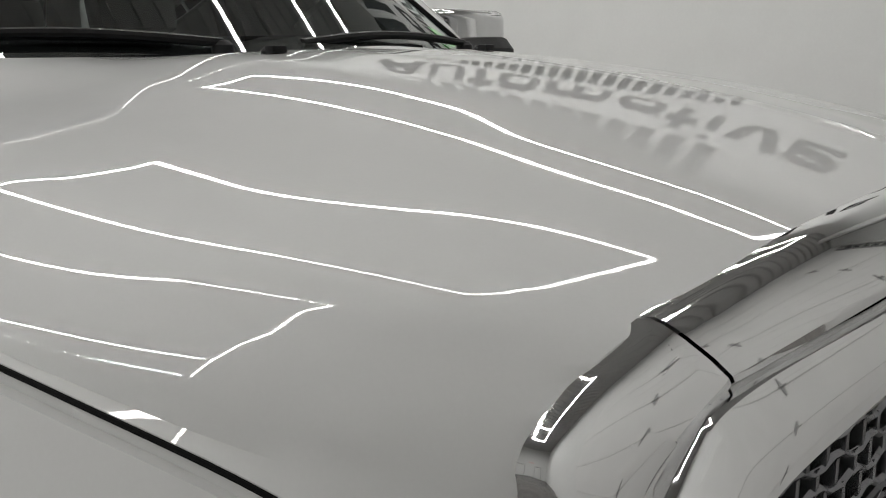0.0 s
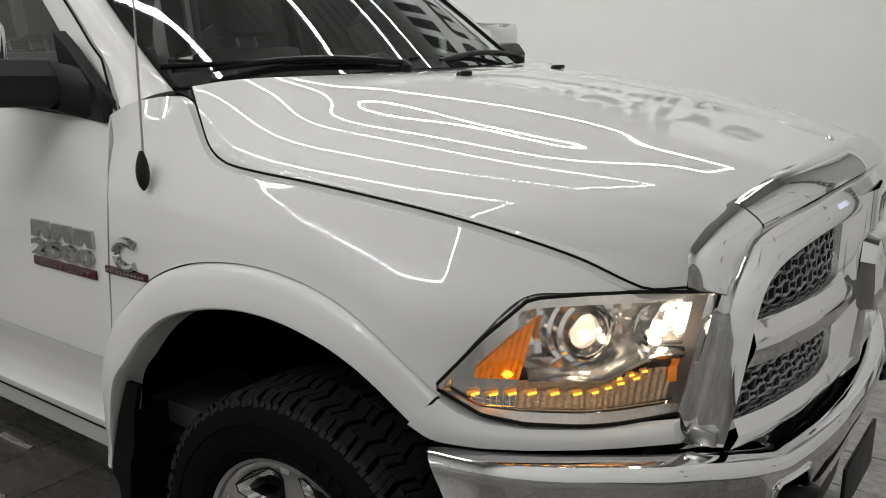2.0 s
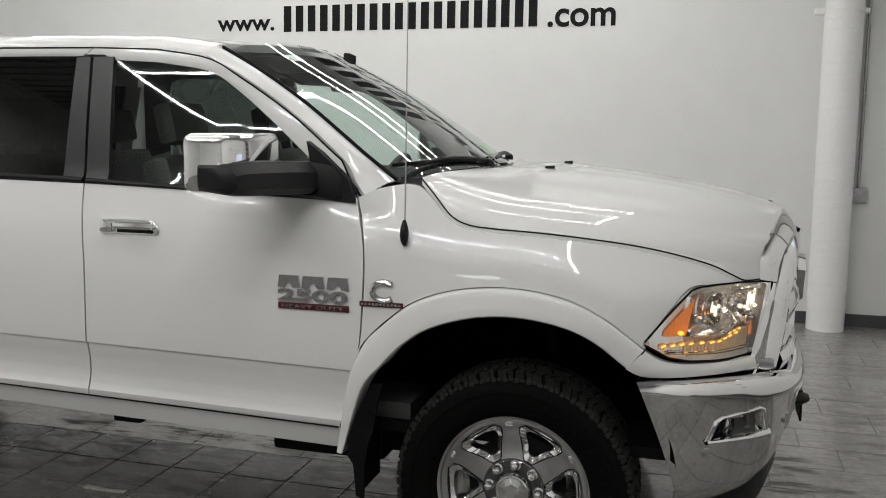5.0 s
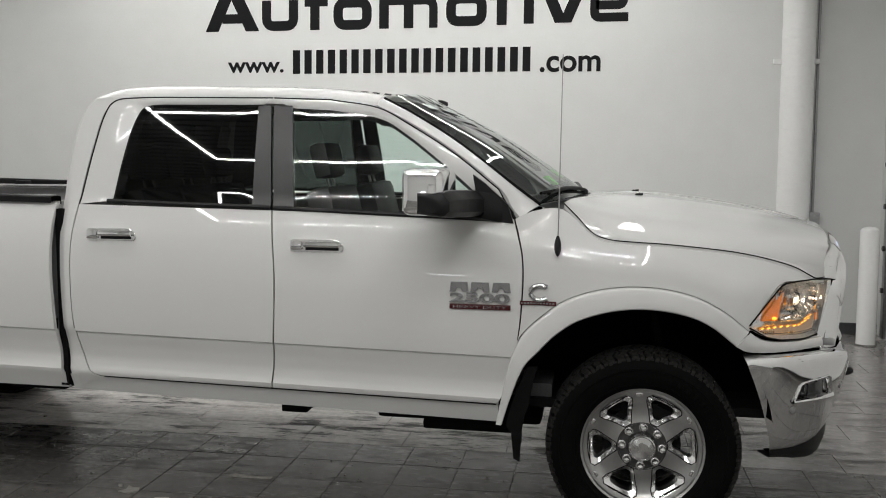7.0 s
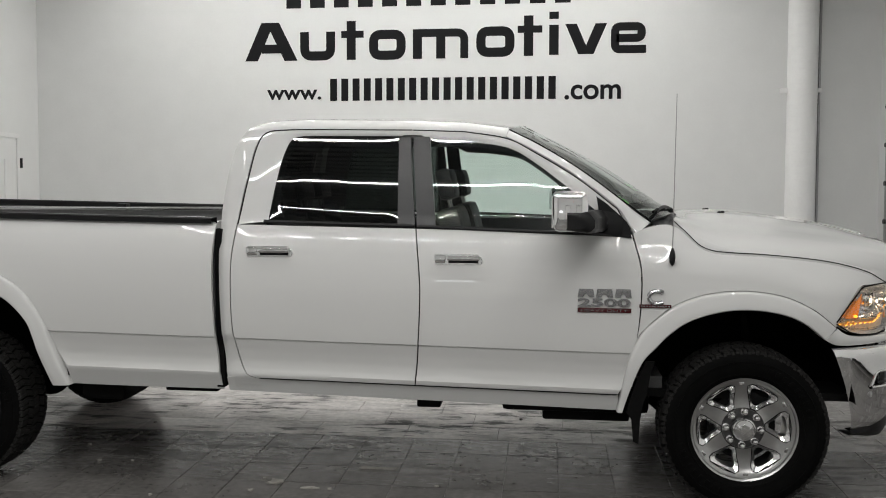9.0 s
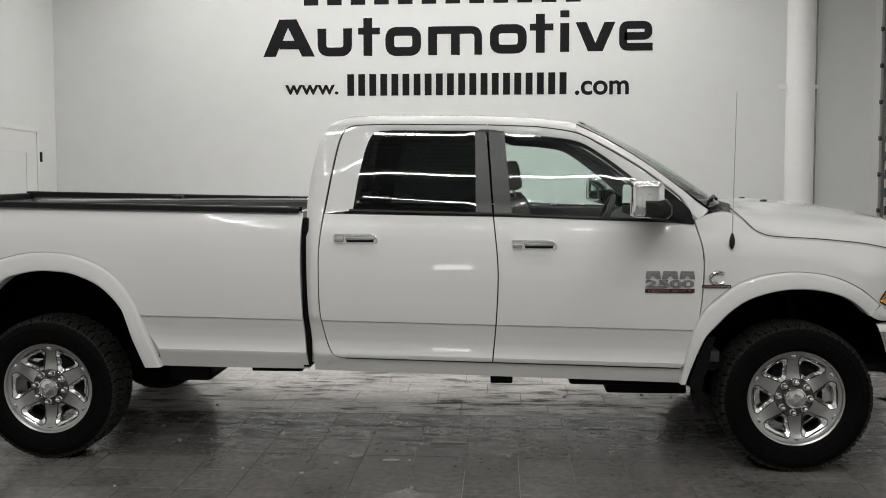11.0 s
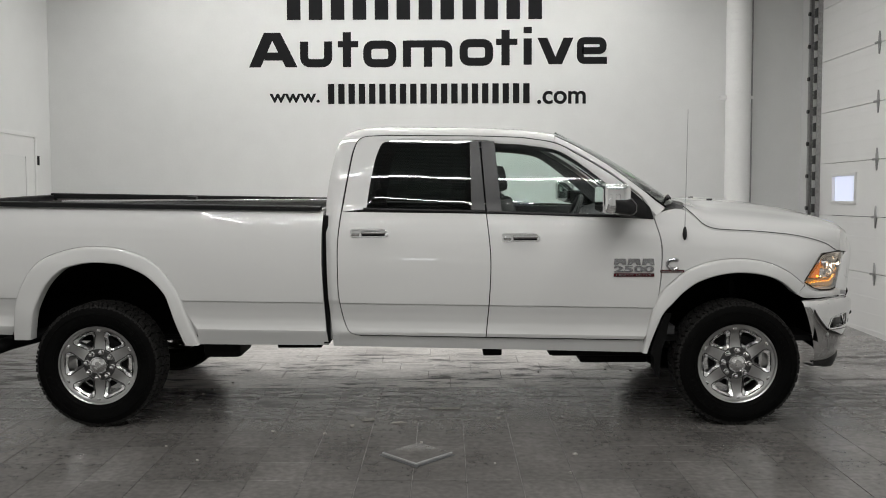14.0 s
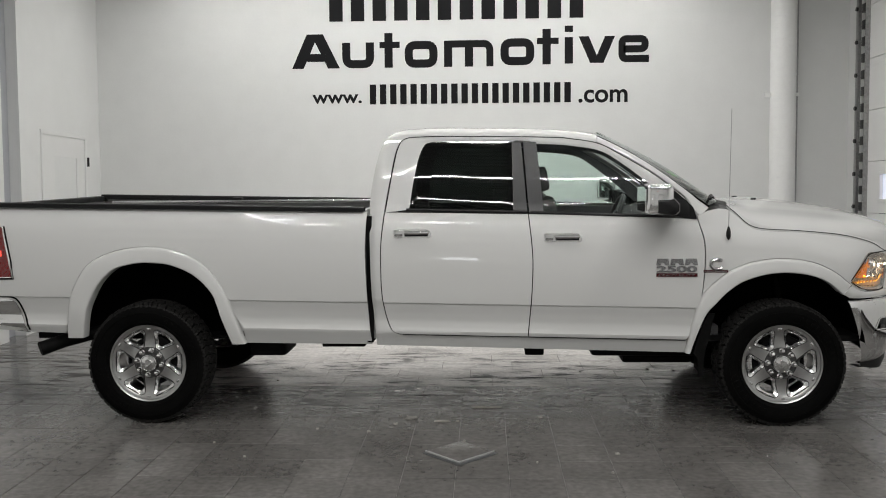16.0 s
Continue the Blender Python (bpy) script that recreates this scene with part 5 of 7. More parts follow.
    part("nut_seat", bm, DARKSTEEL, rim, "recessed ring under the lug nuts")
    # hub cap and lug nuts
    bm = lathe(bmesh.new(), [(0.060, sg * 0.075), (0.060, sg * 0.104), (0.057, sg * 0.110), (0.052, sg * 0.112), (0.050, sg * 0.108), (0.046, sg * 0.108), (0.03, sg * 0.116), (0.001, sg * 0.119)], 40)
    part("hub_cap", bm, BRIGHT, rim, "alloy hub cap with a plain emblem")
    part("emblem", prism(bmesh.new(), [(-0.024, 0.012), (-0.014, 0.026), (0.014, 0.026), (0.024, 0.012), (0.012, -0.006), (0.008, -0.026), (-0.008, -0.026), (-0.012, -0.006)], sg * 0.112, sg * 0.122), CHROME, rim)
    for k in range(8):
        a = (k + 0.5) * math.tau / 8
        c = Vector((0.087 * math.cos(a), 0, 0.087 * math.sin(a)))
        bm = lathe(bmesh.new(), [(0.0195, sg * 0.0785), (0.0195, sg * 0.0795), (0.0150, sg * 0.0795), (0.0150, sg * 0.094), (0.0142, sg * 0.101), (0.011, sg * 0.107), (0.005, sg * 0.110), (0.0005, sg * 0.1105)], 16, c)
        part("lug_nut", bm, SURROUND, rim, "chrome lug nut")
    # brake disc and hub behind
    bm = bmesh.new()
    lathe(bm, [(0.05, sg * 0.03), (0.17, sg * 0.03), (0.17, sg * 0.0), (0.05, sg * 0.0)], 40)
    part("brake_disc", bm, UNDER, w, "dark brake disc")
    part("brake_caliper", box(bmesh.new(), -0.06, 0.06, sg * 0.01, sg * 0.05, 0.10, 0.19, 0.012), UNDER, w)
    bm = cyl(bmesh.new(), (0, -sg * 0.10, 0), (0, sg * 0.05, 0), 0.08, seg=20)
    part("hub", bm, UNDER, w)
    return w


for x in (0.0, -4.293):
    for s in SIDES:
        wheel(x, s)

# wheel wells, mud flaps, underbody
FLAP = [(-0.501, 0.766), (-0.456, 0.767), (-0.477, 0.695), (-0.492, 0.595), (-0.511, 0.544), (-0.524, 0.463), (-0.530, 0.337), (-0.557, 0.350), (-0.568, 0.465), (-0.593, 0.499), (-0.579, 0.560), (-0.546, 0.662)]
for x, outer_r, zc in ((-0.04, 0.585, 0.47), (-4.24, 0.63, 0.51)):
    for s in SIDES:
        verts = []
        angs = np.linspace(radians(9), radians(171), 30)
        for a in angs:
            verts += [(x + outer_r * math.cos(a), s * 0.95, zc + outer_r * math.sin(a)), (x + outer_r * math.cos(a), s * 0.60, zc + outer_r * math.sin(a)), (x + 0.2 * math.cos(a), s * 0.58, zc + 0.2 * math.sin(a))]
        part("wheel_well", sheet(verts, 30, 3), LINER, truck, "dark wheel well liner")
for s in SIDES:
    bm = bmesh.new()
    prism(bm, FLAP, s * 0.992, s * 0.978)
    part("mud_flap", bm, UNDER, truck, "black plastic mud flap")
    bm = bmesh.new()
    box(bm, -0.548, -0.535, s * 0.80, s * 0.985, 0.365, 0.66, 0.004)
    part("mud_flap", bm, UNDER, truck, "black plastic mud flap")
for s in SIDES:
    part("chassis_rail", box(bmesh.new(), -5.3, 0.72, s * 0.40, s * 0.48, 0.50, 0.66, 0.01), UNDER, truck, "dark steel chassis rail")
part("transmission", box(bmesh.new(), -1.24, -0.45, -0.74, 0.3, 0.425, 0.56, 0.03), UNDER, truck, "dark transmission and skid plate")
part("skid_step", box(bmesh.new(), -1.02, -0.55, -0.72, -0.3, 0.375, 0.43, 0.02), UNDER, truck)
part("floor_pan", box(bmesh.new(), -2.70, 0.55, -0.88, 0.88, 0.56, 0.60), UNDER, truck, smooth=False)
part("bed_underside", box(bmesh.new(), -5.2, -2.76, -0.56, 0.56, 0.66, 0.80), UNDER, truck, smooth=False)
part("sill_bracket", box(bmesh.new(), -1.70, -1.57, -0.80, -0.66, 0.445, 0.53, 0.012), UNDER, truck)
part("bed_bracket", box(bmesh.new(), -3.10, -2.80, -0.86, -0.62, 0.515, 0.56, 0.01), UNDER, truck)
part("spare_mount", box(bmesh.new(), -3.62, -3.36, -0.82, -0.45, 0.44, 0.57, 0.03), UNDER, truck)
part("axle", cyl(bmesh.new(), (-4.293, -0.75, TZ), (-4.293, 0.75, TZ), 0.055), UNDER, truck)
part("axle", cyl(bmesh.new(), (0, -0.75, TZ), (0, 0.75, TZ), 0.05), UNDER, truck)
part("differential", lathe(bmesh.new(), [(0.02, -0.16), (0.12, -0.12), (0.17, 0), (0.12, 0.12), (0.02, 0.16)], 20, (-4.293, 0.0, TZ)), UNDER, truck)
for s in SIDES:
    bm = bmesh.new()
    for k in range(4):
        box(bm, -5.0 + k * 0.12, -3.55 - k * 0.12, s * 0.52, s * 0.59, 0.56 - k * 0.014, 0.572 - k * 0.014, 0.002)
    part("leaf_spring", bm, UNDER, truck)
    part("shock_absorber", cyl(bmesh.new(), (0.14, s * 0.58, 0.40), (0.05, s * 0.56, 1.0), 0.035), UNDER, truck)
bm = tube(bmesh.new(), [(-4.5, -0.55, 0.60), (-4.75, -0.66, 0.585), (-4.95, -0.80, 0.545), (-5.075, -0.90, 0.505)], [0.045, 0.045, 0.048, 0.050], 20)
part("tailpipe", bm, UNDER, truck, "dark exhaust tailpipe")

# ---- front: grille, bumper, lamps ----
gx = lambda y: float(np.interp(abs(y), [0, 0.20, 0.36, 0.50, 0.58, 0.64, 0.70], [0.935, 0.928, 0.912, 0.886, 0.862, 0.840, 0.80]))
grille = new("grille")
grille.parent = truck
grille["label"] = "chrome crossbar grille"
# hood bezel (a centre piece and two wings) over a chrome frame that turns down into the side columns
upper = [(0.788, 0.681, 1.150), (0.782, 0.682, 1.215), (0.796, 0.646, 1.262), (0.817, 0.586, 1.301), (0.846, 0.36, 1.338), (0.870, 0.0, 1.356)]
seam = [(0.828, 0.636, 1.136), (0.834, 0.622, 1.185), (0.845, 0.596, 1.220), (0.860, 0.556, 1.253), (0.900, 0.34, 1.278), (0.922, 0.0, 1.290)]


def band(a, b, section, name, label):
    """A chrome strip between two edge lines, its ends sunk a little so that the joints read."""
    verts = []
    for i, (p0, p1) in enumerate(zip(a, b)):
        k = 0.9 if i in (0, len(a) - 1) else 1.0
        for f, o in section:
            p = p0 * (1 - f) + p1 * f
            o = o * k
            verts.append((p[0] + o * 0.9, p[1] + math.copysign(o * 0.35, p[1]) * min(1, abs(p[1]) / 0.6), p[2] + o * 0.15))
    return part(name, sheet(verts, len(a), len(section)), CHROME, grille, label)


def inset(line, gap):
    """The line with its ends drawn in by a joint's half width."""
    line = line.copy()
    line[0] += (line[1] - line[0]) / np.linalg.norm(line[1] - line[0]) * gap
    line[-1] += (line[-2] - line[-1]) / np.linalg.norm(line[-2] - line[-1]) * gap
    return line


def mirror_line(pts, n):
    k = keyed(pts, n)
    return np.vstack([k * [1, -1, 1], k[-2::-1]])


TOPSEC = ((-0.03, -0.010), (0.0, 0.002), (0.06, 0.010), (0.25, 0.017), (0.55, 0.021), (0.82, 0.019), (0.94, 0.012), (1.0, 0.0), (1.01, -0.012))
WINGSEC = tuple((f, o * 0.92) for f, o in TOPSEC)
band(inset(mirror_line(upper[3:], 10), 0.0015), inset(mirror_line(seam[3:], 10), 0.0015), TOPSEC, "hood_bezel", "broad chrome bezel along the hood's nose")
for s in SIDES:
    flip = np.array([1, s, 1])
    wu, wl = keyed(upper[:4], 9) * flip, keyed(seam[:4], 9) * flip
    band(inset(wu, 0.0015), inset(wl, 0.0015), WINGSEC, "bezel_wing", "chrome wing at the bezel's end")
frame_in = [(0.842, 0.622, 0.836), (0.856, 0.616, 0.92), (0.868, 0.609, 1.02), (0.878, 0.600, 1.11), (0.886, 0.572, 1.158), (0.898, 0.500, 1.186), (0.918, 0.34, 1.207), (0.935, 0.17, 1.214), (0.942, 0.0, 1.216)]
frame_out = [(0.782, 0.650, 0.836), (0.797, 0.648, 0.92), (0.814, 0.644, 1.02), (0.829, 0.637, 1.13), (0.845, 0.597, 1.218), (0.864, 0.545, 1.256), (0.900, 0.34, 1.276), (0.915, 0.17, 1.285), (0.922, 0.0, 1.288)]
FRAMESEC = ((-0.02, -0.03), (0.0, -0.004), (0.03, 0.006), (0.08, 0.012), (0.25, 0.016), (0.50, 0.019), (0.75, 0.019), (0.90, 0.015), (0.97, 0.007), (1.0, -0.006), (1.02, -0.045))
band(mirror_line(frame_out, 7), mirror_line(frame_in, 7), FRAMESEC, "grille_frame", "chrome frame and side columns of the grille")
for s in SIDES:
    part("column_foot", box(bmesh.new(), 0.792, 0.842, s * 0.628, s * 0.662, 0.846, 0.876, 0.004), SATIN, grille, "satin foot of the column")


def cross_bar(z0, z1, y0, y1, bulge, name, label):
    verts, n = [], 41
    for y in np.linspace(y0, y1, n):
        x = gx(y)
        for f, o in ((0.0, -0.05), (0.0, -0.01), (0.06, 0.012), (0.3, bulge), (0.5, bulge + 0.005), (0.7, bulge), (0.94, 0.012), (1.0, -0.01), (1.0, -0.05)):
            verts.append((x + o, y, z0 + (z1 - z0) * f))
    part(name, sheet(verts, n, 9), CHROME, grille, label)


cross_bar(0.985, 1.090, -0.595, 0.595, 0.022, "cross_bar", "chrome horizontal grille bar")
cross_bar(0.828, 0.898, -0.62, 0.62, 0.020, "lower_bar", "chrome lower grille bar")
verts = []
for z in np.linspace(0.84, 1.26, 12):
    for y, o in ((-0.165, -0.05), (-0.160, -0.005), (-0.12, 0.018), (0, 0.028), (0.12, 0.018), (0.160, -0.005), (0.165, -0.05)):
        verts.append((gx(y) + o, y, z))
part("upright_bar", sheet(verts, 12, 7), CHROME, grille, "chrome upright grille bar")
pts = [(-0.085, 1.105), (-0.075, 1.150), (-0.02, 1.165), (0.02, 1.165), (0.075, 1.150), (0.085, 1.105), (0.055, 1.045), (0.03, 0.975), (0, 0.962), (-0.03, 0.975), (-0.055, 1.045)]
bm = bmesh.new()
a = [bm.verts.new((0.955, y, z)) for y, z in pts]
b = [bm.verts.new((0.985, y * 0.86, 1.06 + (z - 1.06) * 0.9)) for y, z in pts]
c = [bm.verts.new((0.997, y * 0.4, 1.06 + (z - 1.06) * 0.5)) for y, z in pts]
for k in range(11):
    bm.faces.new([a[k], a[(k + 1) % 11], b[(k + 1) % 11], b[k]])
    bm.faces.new([b[k], b[(k + 1) % 11], c[(k + 1) % 11], c[k]])
bm.faces.new(c)
part("emblem", bm, CHROME, grille, "chrome shield emblem of plain shape")
# dark backing and woven mesh inserts
bm = bmesh.new()
verts = []
for y in np.linspace(-0.62, 0.62, 25):
    for z in (0.85, 1.24):
        verts.append((gx(y) - 0.075, y, z))
part("backing", sheet(verts, 25, 2), SEAL, grille, "black grille backing")
webs = bmesh.new()
GRILLE = mat("dark_chrome_mesh", (0.24, 0.24, 0.25), 0.25, 0.9, grain=0.1, scale=80)
for s in SIDES:
    for z0, z1, nrow in ((1.098, 1.216, 5), (0.900, 0.984, 4)):
        ins = None
        step = (z1 - z0) / nrow
        bm0 = bmesh.new()
        y0, y1 = 0.165, 0.600
        for r in range(nrow + 1):
            zc = z0 + r * step
            n = 57
            verts = []
            for k in range(n):
                y = y0 + (y1 - y0) * k / (n - 1)
                ph = ((k + (4 if r % 2 else 0)) % 8) / 8
                tri = (0.0 if ph < 0.375 else (1.0 if 0.5 <= ph < 0.875 else 0.5))
                z = zc + (tri - 0.5) * 0.007
                x = gx(y) - 0.022
                verts += [(x - 0.03, s * y, z + 0.004), (x + 0.002, s * y, z + 0.0042), (x + 0.006, s * y, z), (x + 0.002, s * y, z - 0.0042), (x - 0.03, s * y, z - 0.004)]
            b = sheet(verts, n, 5)
            part("mesh_slat", b, GRILLE, grille, "bright wavy grille slat")
        for r in range(nrow):
            zc = z0 + (r + 0.5) * step
            for k in range(15):
                y = y0 + (y1 - y0) * (k + (0.5 if r % 2 else 0.05)) / 14.5
                if y < y1:
                    box(webs, gx(y) - 0.05, gx(y) - 0.018, s * y - 0.004, s * y + 0.004, zc - step * 0.5, zc + step * 0.5)
        bm0.free()
tagged(part("mesh_web", webs, GRILLE, grille, smooth=False), kind="stuff")

# chrome front bumper
bumper = new("front_bumper")
bumper.parent = truck
bumper["label"] = "chrome front bumper"
plan = keyed([(0.405, 0.990), (0.50, 0.972), (0.60, 0.925), (0.70, 0.852), (0.80, 0.762), (0.875, 0.66), (0.925, 0.56), (0.960, 0.42), (0.985, 0.22), (0.992, 0.0)], 6)
plan = np.vstack([plan * [1, -1], plan[-2::-1]])
verts = []
def bump_section(x, y):
    f = abs(y) / 0.99
    top = float(np.interp(f, [0, 0.5, 0.62, 0.72, 0.85, 1.0], [0.790, 0.800, 0.822, 0.838, 0.846, 0.852]))
    low = float(np.interp(f, [0, 0.5, 0.75, 0.92, 1.0], [0.500, 0.475, 0.420, 0.400, 0.405]))
    back = float(np.interp(f, [0, 0.6, 1.0], [0.16, 0.12, 0.05]))
    return top, low, back


arc = np.r_[0, np.cumsum(np.linalg.norm(np.diff(plan, axis=0), axis=1))]
TOTAL = arc[-1]


def bump_point(i, o, z):
    """A point of the bumper: column i, o outward from the plan line, at height z; the ends are cut back below."""
    top = bump_section(*plan[i])[0]
    near = min(arc[i], TOTAL - arc[i])
    a = near + max(0.0, (top - z)) * 0.42 * max(0.0, 1 - near / 0.62)
    a = a if arc[i] < TOTAL / 2 else TOTAL - a
    p = np.array([np.interp(a, arc, plan[:, 0]), np.interp(a, arc, plan[:, 1])])
    q = np.array([np.interp(a + 0.02, arc, plan[:, 0]), np.interp(a + 0.02, arc, plan[:, 1])]) - np.array([np.interp(a - 0.02, arc, plan[:, 0]), np.interp(a - 0.02, arc, plan[:, 1])])
    n_ = np.array([q[1], -q[0]]) / np.linalg.norm(q)
    return (p[0] + n_[0] * o, p[1] + n_[1] * o, z)


FOG = [(0.870, 0.712), (0.752, 0.728), (0.712, 0.628), (0.888, 0.638)]
HOOK = [(0.530, 0.735), (0.400, 0.735), (0.400, 0.610), (0.515, 0.600)]


def inside(y, z, quad):
    sgn = [(quad[(k + 1) % 4][0] - quad[k][0]) * (z - quad[k][1]) - (quad[(k + 1) % 4][1] - quad[k][1]) * (y - quad[k][0]) > 0 for k in range(4)]
    return all(sgn) or not any(sgn)


verts = []
for i, (x, y) in enumerate(plan):
    top, low, back = bump_section(x, y)
    rows = [(-back, top - 0.022), (-back * 0.6, top - 0.010), (-0.050, top - 0.002), (-0.026, top - 0.001), (-0.010, top - 0.008), (-0.002, top - 0.020), (0.0, top - 0.034), (-0.001, top - 0.050)]
    rows += [(-0.001 - 0.032 * f - 0.018 * f * f, top - 0.050 + (low + 0.075 - top + 0.050) * f) for f in np.linspace(0.07, 1, 15)]
    rows += [(-0.060, low + 0.045), (-0.072, low + 0.018), (-0.092, low), (-0.12, low + 0.005)]
    verts += [bump_point(i, o, z) for o, z in rows]
NR = len(rows)
bm = bmesh.new()
grid = [bm.verts.new(v) for v in verts]
for i in range(len(plan) - 1):
    for j in range(NR - 1):
        q = [grid[i * NR + j], grid[i * NR + j + 1], grid[(i + 1) * NR + j + 1], grid[(i + 1) * NR + j]]
        cy, cz = abs(sum(v.co.y for v in q)) / 4, sum(v.co.z for v in q) / 4
        if 4 < j < 24 and (inside(cy, cz, FOG) or inside(cy, cz, HOOK)):
            continue
        bm.faces.new(q)
part("bumper_face", bm, CHROME, bumper, "chrome bumper skin")
verts = []
for i, (x, y) in enumerate(plan):
    top, low, back = bump_section(x, y)
    drop = float(np.interp(abs(y), [0, 0.6, 0.8, 0.99], [0.12, 0.11, 0.075, 0.03]))
    for o, z in ((-0.078, low + 0.01), (-0.082, low - drop * 0.5), (-0.10, low - drop), (-0.18, low - drop + 0.01)):
        verts.append(bump_point(i, o, z))
part("air_dam", sheet(verts, len(plan), 4), BLACK, bumper, "black plastic air dam")


def on_face(y, z, o):
    """On the bumper's skin at half-width y and height z, o proud of it."""
    i = np.argsort(plan[:, 1])
    x = float(np.interp(y, plan[i, 1], plan[i, 0]))
    q = np.array([np.interp(y + 0.01, plan[i, 1], plan[i, 0]) - np.interp(y - 0.01, plan[i, 1], plan[i, 0]), 0.02])
    n_ = np.array([q[1], -q[0]]) / np.linalg.norm(q)
    top, low, back = bump_section(x, y)
    f = min(1, max(0, (top - 0.05 - z) / (top - 0.125 - low)))
    o = o - 0.001 - 0.032 * f - 0.018 * f * f
    return np.array([x + n_[0] * o, y + n_[1] * o, z])


for s in SIDES:
    flip = np.array([1, s, 1])

    def loop(quad, size, o, steps=5):
        """A rounded four-sided loop on the skin, scaled about its middle."""
        c = np.mean(quad, axis=0)
        pts = []
        for k in range(4):
            p, q = np.array(quad[k]), np.array(quad[(k + 1) % 4])
            for f in np.linspace(0.10, 0.90, steps):
                pts.append(c + (p * (1 - f) + q * f - c) * size)
        return [on_face(y, z, o) * flip for y, z in pts]

    def pocket(quad, sections, mt, name, label, parent, cap=None):
        bm = bmesh.new()
        rings = [[bm.verts.new(tuple(p)) for p in loop(quad, k, o)] for k, o in sections]
        m = len(rings[0])
        for r0, r1 in zip(rings, rings[1:]):
            for k in range(m):
                bm.faces.new([r0[k], r0[(k + 1) % m], r1[(k + 1) % m], r1[k]])
        if cap:
            bm.faces.new(rings[-1])
        return part(name, bm, mt, parent, label)

    fog = new("fog_lamp")
    fog.parent = bumper
    pocket(FOG, ((1.20, -0.004), (1.19, 0.003), (1.12, 0.006), (1.04, 0.003), (0.98, -0.008), (0.90, -0.035)), CHROME, "bezel", "chrome fog lamp bezel", fog)
    pocket(FOG, ((0.905, -0.030), (0.86, -0.050), (0.80, -0.056)), SATIN, "pocket", "grey fog lamp pocket", fog, True)
    c = on_face(0.826, 0.672, -0.046) * flip
    rot = Vector((0.9, s * 0.43, 0)).to_track_quat("Z", "Y").to_matrix().to_4x4()
    for nm, prof, mt, lb in (("lamp_ring", [(0.040, -0.006), (0.039, 0.012), (0.035, 0.014), (0.033, 0.002)], GLOSSBLACK, "dark fog lamp ring"), ("lens", [(0.034, 0.004), (0.026, 0.009), (0.012, 0.012), (0.001, 0.0125)], BRIGHT, "clear round fog lens")):
        bm = lathe(bmesh.new(), prof, 24, axis="Z")
        bmesh.ops.transform(bm, matrix=Matrix.Translation(tuple(c)) @ rot, verts=bm.verts)
        part(nm, bm, mt, fog, lb)
    # bright wedge along the lower edge
    verts = []
    for f in np.linspace(-0.02, 1.02, 12):
        y, z = 0.895 + (0.700 - 0.895) * f, 0.634 + (0.622 - 0.634) * f
        for dz, o in ((0.022, 0.001), (0.016, 0.010), (0.006, 0.014), (-0.004, 0.012), (-0.010, 0.002), (-0.012, -0.006)):
            verts.append(tuple(on_face(y, z + dz * (0.6 + 0.4 * f), o) * flip))
    part("lower_wedge", sheet(verts, 12, 6), CHROME, fog, "chrome wedge under the fog lamp")
    for y, z in ((0.893, 0.600), (0.600, 0.655)):
        bm = lathe(bmesh.new(), [(0.001, 0.004), (0.010, 0.0035), (0.0105, 0.001), (0.0135, 0.001), (0.0145, 0.003), (0.0165, 0.002), (0.0175, -0.004)], 20, axis="Z")
        n_ = Vector(tuple((on_face(y, z, 0.01) - on_face(y, z, 0)) * flip)).to_track_quat("Z", "Y").to_matrix().to_4x4()
        bmesh.ops.transform(bm, matrix=Matrix.Translation(tuple(on_face(y, z, 0.001) * flip)) @ n_, verts=bm.verts)
        part("parking_sensor", bm, SATIN, bumper, "round parking sensor")
    # opening with the tow hook
    pocket(HOOK, ((1.22, -0.004), (1.20, 0.004), (1.10, 0.007), (1.0, 0.002), (0.97, -0.01)), CHROME, "hook_bezel", "chrome tow hook surround", bumper)
    pocket(HOOK, ((0.98, -0.008), (0.96, -0.08)), SEAL, "hook_opening", "dark tow hook opening", bumper, True)
    part("tow_hook", tube(bmesh.new(), [(0.86, s * 0.45, 0.675), (0.92, s * 0.448, 0.680), (0.955, s * 0.440, 0.684), (0.972, s * 0.425, 0.684), (0.975, s * 0.405, 0.682), (0.958, s * 0.385, 0.680)], [0.020, 0.020, 0.020, 0.018, 0.017, 0.016], 12), BLACK, bumper, "black tow hook")
part("licence_plate_holder", box(bmesh.new(), 0.985, 0.995, -0.17, 0.17, 0.515, 0.640, 0.004), BLACK, bumper, "black plate holder")

# headlamps
SP = [0.0, 0.18, 0.36, 0.55, 0.72, 0.88, 1.0]
LX = [0.424, 0.500, 0.567, 0.650, 0.714, 0.785, 0.822]
LY = [0.974, 0.938, 0.892, 0.825, 0.765, 0.688, 0.640]
LT = [0.980, 1.075, 1.148, 1.155, 1.156, 1.150, 1.146]
LB = [0.970, 0.925, 0.908, 0.901, 0.897, 0.896, 0.896]


def lamp_at(f, v, depth=0.0):
    """A point in the headlamp: f along it from its outer tip, v up, depth behind the lens."""
    x, y = np.interp(f, SP, LX), np.interp(f, SP, LY)
    lo, hi = np.interp(f, SP, LB), np.interp(f, SP, LT)
    z = lo + (hi - lo) * v
    x -= 0.045 * (1 - v) * smooth(0.5, 1.0, f)
    return np.array([x - depth * 0.72, y - depth * 0.55, z])


